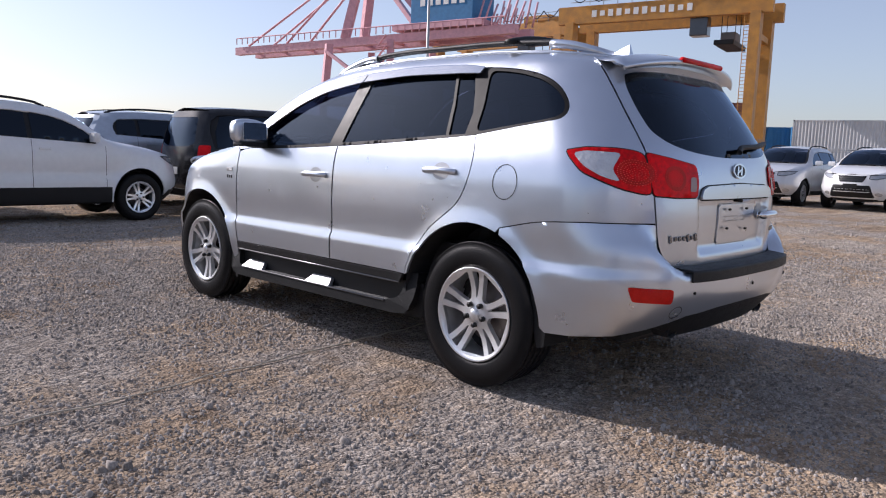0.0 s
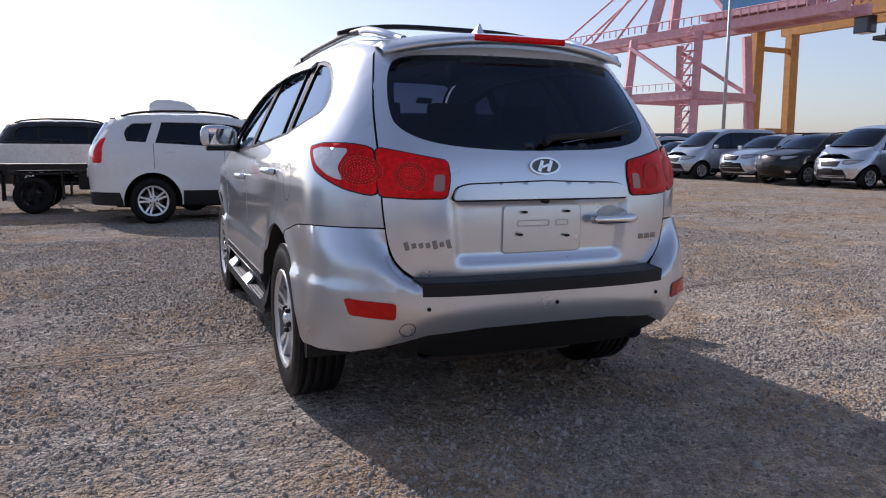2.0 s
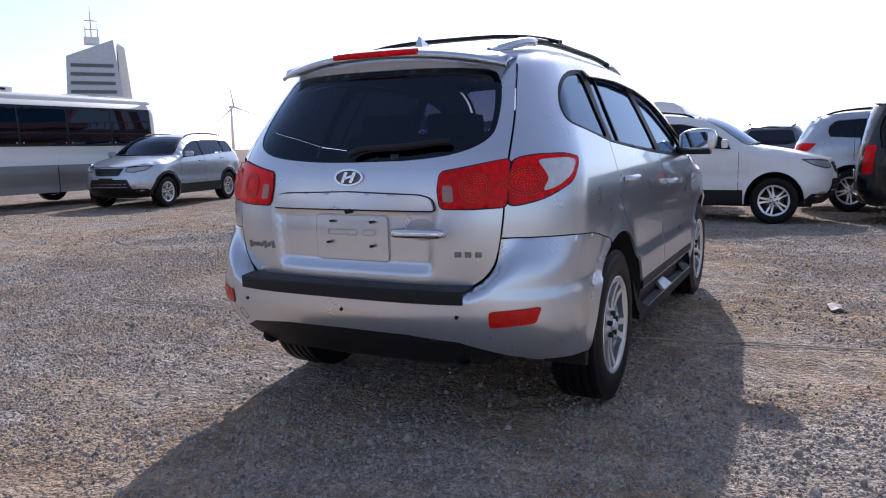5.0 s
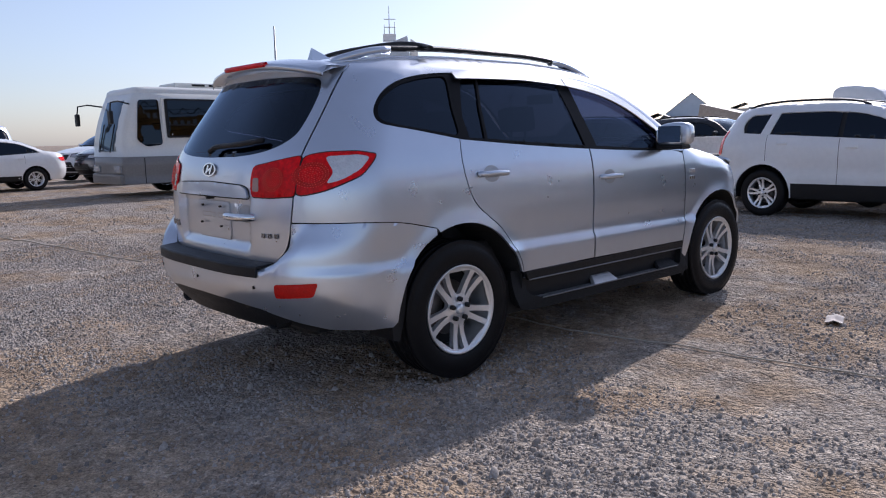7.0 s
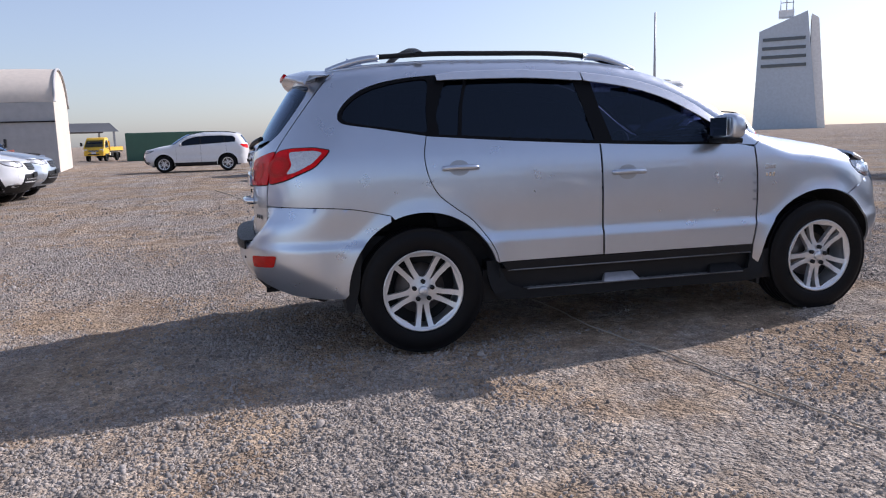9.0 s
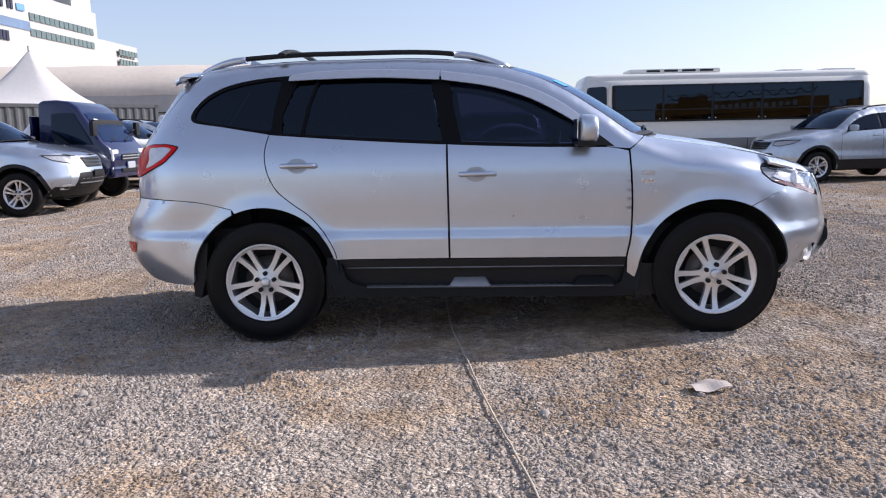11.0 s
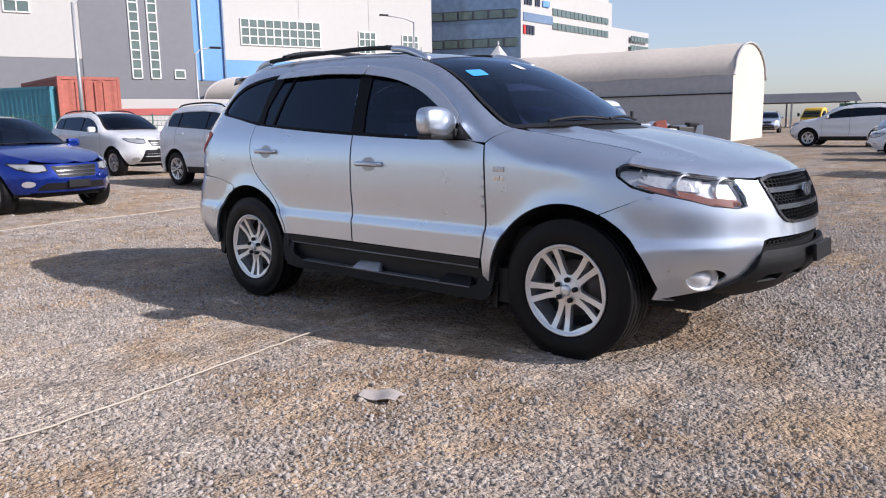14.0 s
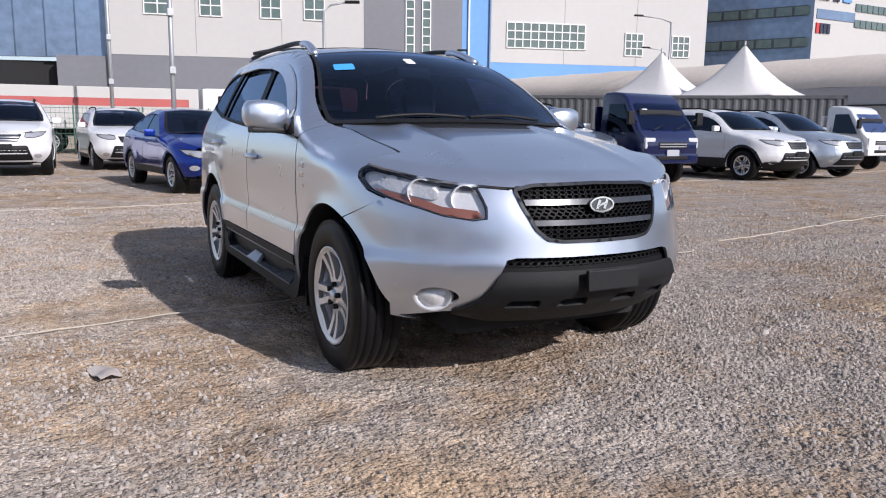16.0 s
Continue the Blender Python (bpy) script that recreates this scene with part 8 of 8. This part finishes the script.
def build_hall():
    """Barrel-roofed fabric hall; its end faces +x, its long side the yard."""
    h = thing("fabric_hall", "long barrel-roofed grey and beige fabric storage hall", "building", Matrix.Translation((-10.4, 36.8, 0)) @ pose(0, 0, 0, 0, 0, 188))
    W, L, ze, za = 8.6, 42.0, 3.5, 5.45
    arcpts = [(W / 2 - W / 2 * math.cos(t), ze + (za - ze) * math.sin(t)) for t in np.linspace(0, math.pi, 17)]
    V, F = [], []
    for i in range(29):
        x = L * i / 28
        V += [(x, -y, z + 0.03 * math.sin(i * 2.1)) for y, z in arcpts]
    for i in range(28):
        for j in range(16):
            F.append((i * 17 + j, i * 17 + j + 1, (i + 1) * 17 + j + 1, (i + 1) * 17 + j))
    mesh_part("roof", V, F, CANVAS, h, "beige fabric barrel roof")
    for k, y in ((0, 0.0), (1, -W)):
        V = [(L * i / 40, y + 0.035 * math.sin(i * 1.7), z) for i in range(41) for z in (0, 2.4, ze)]
        F = [(i * 3 + j, i * 3 + j + 1, i * 3 + j + 4, i * 3 + j + 3) for i in range(40) for j in range(2)]
        mesh_part("side_wall", V, F, CANVAS_GREY, h)
        box_part("wall_rail", (L / 2, y + 0.05, 2.55), (L, 0.08, 0.06), GREY_PLASTIC, h, bevel=0)
    for x in (0.0, L):
        pts = [(x, 0, 0)] + [(x, -y, z) for y, z in arcpts] + [(x, -W, 0)]
        mesh_part("end_wall", pts, [tuple(range(len(pts)))], CANVAS, h, smooth=False)
        sweep("end_hoop", [(x - 0.05, -y, z + 0.02) for y, z in arcpts], 0.07, CANVAS_GREY, h, "", 6)
    return h


build_hall()


def build_tent(x, y, rz, s=5.0, peak=4.5, eave=2.45):
    t = thing("pagoda_tent", "white peaked pagoda tent", "tent", Matrix.Translation((x, y, 0)) @ pose(0, 0, 0, 0, 0, rz), "pagoda tents")
    V, F, n, m = [], [], 32, 10
    for j in range(m + 1):
        u = j / m
        z = eave + (peak - eave) * (u ** 1.9)
        half = (s / 2) * (1 - u) + 0.05
        for i in range(n):
            a = 2 * math.pi * (i + 0.5) / n
            k = 1 / max(abs(math.cos(a)), abs(math.sin(a)))
            sag = -0.10 * (1 - u) * u * 4 * (k - 1)
            V.append((half * k * math.cos(a), half * k * math.sin(a), z + sag))
    for j in range(m):
        for i in range(n):
            F.append((j * n + i, j * n + (i + 1) % n, (j + 1) * n + (i + 1) % n, (j + 1) * n + i))
    mesh_part("canopy", V, F, TENT_WHITE, t, "white tensioned fabric canopy")
    rod_part("finial", (0, 0, peak - 0.1), (0, 0, peak + 0.22), 0.04, STEEL, t)
    for sx in (-1, 1):
        for sy in (-1, 1):
            rod_part("post", (sx * s / 2, sy * s / 2, 0), (sx * s / 2, sy * s / 2, eave), 0.05, STEEL, t)
        bm = bmesh.new()
        add_box(bm, (0, sx * s / 2, eave - 0.12), (s, 0.03, 0.28))
        bm_part("valance", bm, TENT_WHITE, t)
        bm = bmesh.new()
        add_box(bm, (sx * s / 2, 0, eave - 0.12), (0.03, s, 0.28))
        bm_part("valance", bm, TENT_WHITE, t)
    return t


build_tent(-15.6, 23.0, 12)
build_tent(-19.6, 22.4, 12)
# long grey cabin under the tents
container("grey", pose(-15.6, 18.7, 0, 0, 0, 46) @ Matrix.Diagonal((1, 1, 0.93, 1)), "long dark grey container cabin", 12.2, "yard cabins")
# boxes and containers in front of the warehouse
container("teal", pose(-31.0, 9.0, 0.4, 0, 0, 20), "teal shipping container before the warehouse", 6.1, "containers by the warehouse")
container("rust", pose(-30.4, 10.8, 0.8, 0, 0, -8), "rust-red shipping container end", 6.1, "containers by the warehouse")


STRIPE_RED = material("faded_red_stripe", (0.42, 0.10, 0.09), 0.6)


def build_trailer(m, L=9.0, mat=None, label="white box trailer lorry"):
    t = thing("box_lorry", label, "truck", m)
    box_part("box_body", (0, 0, 1.75), (L, 2.3, 1.6), mat or WALL_WHITE, t, bevel=0.04)
    for s in (-1, 1):
        box_part("side_stripe", (0, s * 1.155, 1.98), (L * 0.9, 0.012, 0.3), STRIPE_RED, t, "faded red side stripe", bevel=0)
    box_part("chassis", (0, 0, 0.80), (L, 0.9, 0.25), DARK, t, bevel=0.02)
    cab = box_part("cab", (L / 2 + 1.0, 0, 1.55), (1.7, 2.2, 2.1), WHITE_PAINT, t, bevel=0.15)
    box_part("windscreen", (L / 2 + 1.86, 0, 1.95), (0.04, 1.9, 0.8), TINT, cab, bevel=0.02)
    for s in (-1, 1):
        box_part("side_window", (L / 2 + 1.2, s * 1.11, 1.95), (0.9, 0.03, 0.7), TINT, cab, bevel=0.02)
        for x in (-L / 2 + 1.0, -L / 2 + 2.1, L / 2 + 0.9):
            w = copy_thing(WHEEL_KIT, pose(x, s * 0.95, 0.45, 0, 20, 0 if s < 0 else 180))
            w.parent, w.scale, w.name = t, (1.22, 1.1, 1.22), "wheel"
    return t


build_trailer(pose(-29.0, 15.5, 0, 0, 0, 72), 11.0, WALL_WHITE, "long pale box lorry before the warehouse")
build_trailer(pose(-27.2, 0.0, 0, 0, 0, 84), 7.5, label="white box lorry behind the parked cars")


def street_lamp(p, h, arm, rz):
    g = thing("street_lamp", "grey steel street lamp with a single arm", "street lamp", Matrix.Translation(p) @ pose(0, 0, 0, 0, 0, rz), "street lamps")
    rod_part("pole", (0, 0, 0), (0, 0, h - 0.3), 0.08, STEEL, g, r2=0.05)
    sweep("arm", [(0, 0, h - 0.35), (arm * 0.3, 0, h - 0.12), (arm, 0, h)], 0.035, STEEL, g, "", 6)
    box_part("lamp_head", (arm + 0.2, 0, h), (0.55, 0.2, 0.1), GREY_PLASTIC, g, bevel=0.03)


street_lamp((-22.2, 7.7, 0), 5.8, 0.9, 60)
street_lamp((-29.0, 32.0, 0), 7.9, -2.3, 72)
street_lamp((-33.0, 35.5, 0), 6.6, -1.6, 72)
street_lamp((-30.0, 17.0, 0), 5.2, 0.8, 70)
for x, y, h in ((-15.65, 1.15, 6.2), (-23.0, 0.2, 8.0)):
    g = thing("utility_pole", "plain grey steel pole", "pole", Matrix.Translation((x, y, 0)))
    rod_part("pole", (0, 0, 0), (0, 0, h), 0.07, STEEL, g, r2=0.055)
    for z in (2.6, 4.1):
        box_part("bracket", (0.06, 0, z), (0.12, 0.16, 0.18), STEEL, g, bevel=0.01)
# fence before the warehouse
fence = thing("mesh_fence", "green wire mesh fence with posts", "fence", Matrix.Translation((-25.0, 1.0, 0)) @ pose(0, 0, 0, 0, 0, 80))
FGREEN = material("green_fence_paint", (0.05, 0.13, 0.09), 0.6)
for k in range(13):
    rod_part("post", (-14 + k * 2.4, 0, 0), (-14 + k * 2.4, 0, 1.8), 0.03, FGREEN, fence, seg=6)
bm = bmesh.new()
for k in range(9):
    add_rod(bm, (-14, 0, 0.2 + k * 0.19), (14.8, 0, 0.2 + k * 0.19), 0.008, None, 4)
for k in range(190):
    add_rod(bm, (-14 + k * 0.152, 0, 0.1), (-14 + k * 0.152, 0, 1.78), 0.005, None, 4)
tagged(bm_part("wire_mesh", bm, FGREEN, fence), kind="stuff")
# heap of scrap parts near the hall
JUNK = (GREY_PLASTIC, ALLOY, BLACK_PLASTIC, CONT["rust"], WHITE_PLASTIC, SILVER)
for i in range(30):
    rr = random.Random(i)
    x, y = -12.5 + rr.uniform(-2.4, 2.4), 29.5 + rr.uniform(-1.5, 2.0)
    ob = box_part("scrap_part", (0, 0, 0), (rr.uniform(0.5, 1.5), rr.uniform(0.4, 1.0), rr.uniform(0.5, 1.4)), JUNK[i % 6], None, bevel=0.06)
    ob.matrix_world = pose(x, y, 0.42, rr.uniform(-12, 12), rr.uniform(-12, 12), rr.uniform(0, 180))
    tagged(ob, "salvaged car part in a heap by the hall", "scrap", "scrap heap")
# low buildings far down the yard
shed = thing("open_shed", "low open shed with a pitched grey roof", "building", Matrix.Translation((-24.0, 92.0, 0)) @ pose(0, 0, 0, 0, 0, 20) @ Matrix.Diagonal((1, 1, 0.8, 1)))
mesh_part("roof", [(-7, -5, 3.6), (7, -5, 3.6), (7, 0, 5.0), (-7, 0, 5.0), (7, 5, 3.6), (-7, 5, 3.6)], [(0, 1, 2, 3), (3, 2, 4, 5)], CONT["grey"], shed, smooth=False)
for x in (-6.5, 0, 6.5):
    for y in (-4.6, 4.6):
        beam_part("post", (x, y, 0), (x, y, 3.7), 0.2, 0.2, STEEL, shed)
build_car("suv_car", "suv", SILVER, "silver SUV far down the yard", R90(-16.5, 62.0, -75))
green = box_part("skip_container", (-7.5, 60.0, 1.1), (6.0, 2.4, 2.2), FGREEN, None, bevel=0.05)
tagged(green, "dark green waste skip", "skip")
white_sheds = ((124.0, 74.0, 7, 4.0), (133.0, 62.0, 8, 5.5))
for x, y, w, h in white_sheds:
    s = thing("site_building", "low white site building in the distance", "building", Matrix.Translation((x, y, 0)) @ pose(0, 0, 0, 0, 0, 20))
    box_part("wall", (0, 0, h / 2), (w, 5, h), WALL_WHITE, s, bevel=0.02)
    mesh_part("roof", [(-w / 2 - 0.3, -2.8, h), (w / 2 + 0.3, -2.8, h), (w / 2 + 0.3, 0, h + 1.0), (-w / 2 - 0.3, 0, h + 1.0), (w / 2 + 0.3, 2.8, h), (-w / 2 - 0.3, 2.8, h)], [(0, 1, 2, 3), (3, 2, 4, 5)], CONT["grey"], s, smooth=False)
    for k in range(3):
        box_part("window", (-w / 3 + k * w / 3, -2.53, h * 0.55), (w / 8, 0.08, 0.9), WIN_GREEN, s, bevel=0)
PALE_BLUE = material("pale_blue_sheet", (0.48, 0.56, 0.64), 0.6, var=0.05)
bl = thing("gabled_hall", "blue-grey gabled end of a quay hall", "building", Matrix.Translation((127.5, 70.0, 0)) @ pose(0, 0, 0, 0, 0, -62))
mesh_part("gable_wall", [(-5.5, 0, 0), (5.5, 0, 0), (5.5, 0, 4.2), (0, 0, 8.6), (-5.5, 0, 4.2)], [(0, 1, 2, 3, 4)], PALE_BLUE, bl, smooth=False)
mesh_part("roof", [(-5.8, -0.2, 4.0), (0, -0.2, 8.7), (0, 20, 8.7), (-5.8, 20, 4.0), (5.8, -0.2, 4.0), (5.8, 20, 4.0)], [(0, 1, 2, 3), (1, 4, 5, 2)], CONT["grey"], bl, smooth=False)
hut = thing("gabled_hut", "small pale blue gabled hut with a white roof", "hut", pose(9.2, 71.8, 0, 0, 0, 35))
mesh_part("wall", [(-1.6, -2, 0), (1.6, -2, 0), (1.6, 2, 0), (-1.6, 2, 0), (-1.6, -2, 1.75), (1.6, -2, 1.75), (1.6, 2, 1.75), (-1.6, 2, 1.75), (0, -2, 2.95), (0, 2, 2.95)],
          [(0, 1, 5, 8, 4), (2, 3, 7, 9, 6), (1, 2, 6, 5), (3, 0, 4, 7)], PALE_BLUE, hut, smooth=False)
for sx in (-1, 1):
    mesh_part("roof", [(sx * 1.85, -2.2, 1.65), (sx * 1.85, 2.2, 1.65), (0, 2.2, 3.05), (0, -2.2, 3.05), (sx * 1.85, -2.2, 1.59), (sx * 1.85, 2.2, 1.59), (0, 2.2, 2.97), (0, -2.2, 2.97)],
              [(0, 1, 2, 3), (4, 7, 6, 5), (0, 4, 5, 1), (1, 5, 6, 2), (3, 2, 6, 7), (0, 3, 7, 4)], WALL_WHITE, hut, smooth=False)

# white tank body and crushing plant beyond the dark cars
tank = thing("storage_tank", "long low white steel tank with top railings", "tank", pose(25.3, 9.6, 0, 0, 0, 93))
box_part("tank_body", (0, 0, 0.95), (5.4, 2.0, 1.3), WALL_WHITE, tank, bevel=0.08)
for x in (-1.8, 1.8):
    box_part("tank_foot", (x, 0, 0.16), (0.4, 1.8, 0.32), STEEL, tank, bevel=0.02)
for x in (-2.2, -0.6, 1.4):
    sweep("top_rail", [(x, 0.9, 1.58), (x + 0.05, 0.9, 1.80), (x + 0.75, 0.9, 1.80), (x + 0.8, 0.9, 1.58)], 0.02, STEEL, tank, "bent steel railing", 6)
TAN_STEEL = material("dusty_tan_steel", (0.42, 0.36, 0.30), 0.7, var=0.2, scale=2.0)
plant = thing("crushing_plant", "dusty tan hopper with a sloping top", "machine", pose(51.6, 24.3, 0, 0, 0, 95))
mesh_part("hopper", [(-2.2, -1.2, 0.9), (1.7, -1.2, 0.9), (1.7, 1.2, 0.9), (-2.2, 1.2, 0.9), (-2.2, -1.2, 2.5), (1.4, -1.2, 3.4), (1.4, 1.2, 3.4), (-2.2, 1.2, 2.5)],
          [(0, 3, 2, 1), (4, 5, 6, 7), (0, 1, 5, 4), (1, 2, 6, 5), (2, 3, 7, 6), (3, 0, 4, 7)], TAN_STEEL, plant, smooth=False)
for x in (-1.9, 1.4):
    for y in (-1.0, 1.0):
        rod_part("leg", (x, y, 0), (x, y, 0.95), 0.12, STEEL, plant, seg=6)
for y, w, h, mt, lb in ((21.75, 1.5, 3.1, "white", "white steel bin by the hopper"), (20.95, 0.8, 2.9, "blue", "blue steel bin by the hopper")):
    bn = box_part("steel_bin", (0, 0, h / 2), (2.0, w, h), WALL_WHITE if mt == "white" else CONT["blue"], None, bevel=0.15)
    bn.matrix_world = pose(52.4, y, 0, 0, 0, 5) @ Matrix.Translation((0, 0, 0))
    tagged(bn, lb, "bin", "bins by the hopper")
for x, y, w, h in ((82.0, 27.8, 4.2, 2.0), (82.6, 31.5, 3.2, 1.7), (82.6, 25.2, 3.0, 2.4)):
    s = thing("site_cabin", "low grey-white cabin far across the yard", "building", pose(x, y, 0, 0, 0, 95))
    box_part("wall", (0, 0, h / 2), (w, 3.0, h), WALL_WHITE, s, bevel=0.03)
    mesh_part("roof", [(-w / 2 - 0.2, -1.7, h), (w / 2 + 0.2, -1.7, h), (w / 2 + 0.2, 1.7, h), (-w / 2 - 0.2, 1.7, h), (-w / 2 - 0.2, 0, h + 0.7), (w / 2 + 0.2, 0, h + 0.7)],
              [(0, 1, 5, 4), (2, 3, 4, 5), (0, 4, 3), (1, 2, 5), (0, 3, 2, 1)], CONT["grey"], s, smooth=False)
    box_part("window", (0, -1.51, h * 0.6), (w * 0.5, 0.03, h * 0.3), TINT, s, bevel=0)


# ---------------------------------------------------------------- loose stones and small things on the ground
STONE = bpy.data.materials.new("loose_stone")
STONE.use_nodes = True


def stone_material(m):
    t = m.node_tree
    b = t.nodes["Principled BSDF"]
    b.inputs["Roughness"].default_value, b.inputs["Specular IOR Level"].default_value = 0.92, 0.05
    b.inputs["Diffuse Roughness"].default_value = 0.4
    g = t.nodes.new("ShaderNodeNewGeometry")
    r = t.nodes.new("ShaderNodeValToRGB")
    for i, (p, c) in enumerate(((0.0, (0.19, 0.167, 0.146)), (0.3, (0.31, 0.276, 0.241)), (0.75, (0.40, 0.357, 0.317)), (1.0, (0.46, 0.416, 0.375)))):
        e = r.color_ramp.elements[i] if i < 2 else r.color_ramp.elements.new(p)
        e.position, e.color = p, (*c, 1)
    t.links.new(g.outputs["Random Per Island"], r.inputs[0])
    n = t.nodes.new("ShaderNodeTexNoise")
    n.inputs["Scale"].default_value = 120
    co = t.nodes.new("ShaderNodeTexCoord")
    t.links.new(co.outputs["Object"], n.inputs["Vector"])
    mx = t.nodes.new("ShaderNodeMix")
    mx.data_type, mx.blend_type = "RGBA", "OVERLAY"
    mx.inputs[0].default_value = 0.5
    t.links.new(r.outputs[0], mx.inputs[6])
    t.links.new(n.outputs[0], mx.inputs[7])
    t.links.new(mx.outputs[2], b.inputs["Base Color"])


stone_material(STONE)


def scatter(name, count, seed, size_lo, size_hi, r_in, r_out, power, label):
    """Many small angular stones in one mesh, thinning outwards from the car."""
    rng = np.random.default_rng(seed)
    base = np.array([(1, 0.1, -0.2), (-0.1, 0.95, -0.2), (-0.95, -0.1, -0.2), (0.1, -0.95, -0.2), (0.55, 0.3, 0.8), (-0.5, 0.42, 0.72), (-0.05, -0.6, 0.86)])
    faces = np.array([(0, 1, 4), (1, 5, 4), (1, 2, 5), (2, 6, 5), (2, 3, 6), (3, 0, 6), (0, 4, 6), (4, 5, 6)])
    a = rng.uniform(0, 2 * math.pi, count)
    rad = r_in + (r_out - r_in) * rng.uniform(0, 1, count) ** power
    x, y = 1.3 + rad * np.cos(a) * 1.12, rad * np.sin(a)
    clump = np.array([noise.noise((float(u) * 0.5, float(v) * 0.5, 2.0)) + 0.6 * noise.noise((float(u) * 1.7, float(v) * 0.8, 6.0)) for u, v in zip(x, y)])
    keep = rng.uniform(-0.50, 0.22, count) < clump
    for px, py, pr in SAND_PATCHES:
        keep &= ~((np.hypot(x - px, y - py) < pr * 0.8) & (rng.uniform(0, 1, count) < 0.6))
    keep &= ~((np.abs(y) < 0.75) & (x > -0.7) & (x < 3.3) & (rng.uniform(0, 1, count) < 0.7))
    x, y = x[keep], y[keep]
    n = len(x)
    s = size_lo + (size_hi - size_lo) * rng.uniform(0, 1, n) ** 3.0
    th = rng.uniform(0, 2 * math.pi, n)
    P = base[None] * rng.uniform(0.6, 1.3, (n, 7, 3))
    P = P * (s[:, None, None] / 2) * np.stack([np.ones(n), rng.uniform(0.55, 1, n), rng.uniform(0.6, 1.2, n)], 1)[:, None, :]
    c, sn = np.cos(th)[:, None], np.sin(th)[:, None]
    X, Y = P[:, :, 0] * c - P[:, :, 1] * sn, P[:, :, 0] * sn + P[:, :, 1] * c
    z0 = np.array([relief(float(u), float(v)) for u, v in zip(x, y)])
    V = np.stack([X + x[:, None], Y + y[:, None], P[:, :, 2] + z0[:, None] - s[:, None] * 0.02], 2).reshape(-1, 3)
    F = (faces[None] + 7 * np.arange(n)[:, None, None]).reshape(-1, 3)
    me = bpy.data.meshes.new(name)
    me.vertices.add(len(V))
    me.vertices.foreach_set("co", V.ravel())
    me.loops.add(F.size)
    me.loops.foreach_set("vertex_index", F.ravel().astype(np.int32))
    me.polygons.add(len(F))
    me.polygons.foreach_set("loop_start", (np.arange(len(F)) * 3).astype(np.int32))
    me.polygons.foreach_set("loop_total", np.full(len(F), 3, np.int32))
    me.update()
    me.materials.append(STONE)
    return tagged(new(name, me), label, "gravel", kind="stuff")


scatter("loose_gravel", 430000, 5, 0.009, 0.034, 0.2, 7.0, 0.55, "loose grey and buff angular gravel")
scatter("earth_clods", 46000, 21, 0.018, 0.06, 5.0, 16.0, 0.75, "lumps of earth and stone on the open yard")
scatter("coarse_stones", 7000, 9, 0.022, 0.066, 0.3, 12.0, 0.55, "scattered larger pale stones")
ROPE = material("dirty_rope", (0.48, 0.42, 0.34), 0.9, bump=0.3, bump_scale=200)


def rope(pts, r, label):
    q = curve(pts, 10)
    ob = sweep("marking_rope", [(x, y, relief(x, y) + 0.012 + 0.006 * noise.noise((x * 3, y * 3, 0))) for x, y in q], r, ROPE, None, "", 6)
    return tagged(ob, label, "rope", "ropes laid on the ground")


rope([(0.74, 3.6), (0.80, 2.6), (0.90, 1.6), (1.0, 0.75), (1.10, -0.5), (1.2, -1.2), (1.34, -2.1), (1.50, -3.0), (1.62, -4.2), (1.7, -6.0)], 0.005, "thin buff rope pegged across the gravel under the car")
rope([(-5.4, -3.2), (-5.7, -1.5), (-5.85, 0.0), (-6.0, 3.5), (-6.3, 7.0), (-7.4, 15.0), (-8.6, 24.0)], 0.007, "pale rope marking the parking line")
rope([(0.30, 4.4), (0.05, 6.0), (-0.45, 8.7), (-1.2, 12.0), (-2.0, 16.0)], 0.007, "pale rope running toward the bus")
paper = bmesh.new()
bmesh.ops.create_grid(paper, x_segments=10, y_segments=8, size=0.5)
for v in paper.verts:
    v.co.x *= 0.19
    v.co.y *= 0.10
    v.co.z = 0.03 + 0.024 * noise.noise((v.co.x * 9, v.co.y * 11, 3)) + 0.05 * max(0, 0.04 - abs(v.co.y)) * 10 * 0.5
pp = bm_part("crumpled_sheet", paper, material("dirty_white_sheet", (0.44, 0.39, 0.35), 0.8), None)
pp.matrix_world = pose(2.38, -1.92, 0.006, 0, 0, 15)
sol = pp.modifiers.new("thickness", "SOLIDIFY")
sol.thickness = 0.003
tagged(pp, "crumpled off-white plastic sheet on the gravel", "litter")
for o in (*WHEEL_KIT.children_recursive, WHEEL_KIT, *TRUCK_WHEEL.children_recursive, TRUCK_WHEEL):
    bpy.data.objects.remove(o)
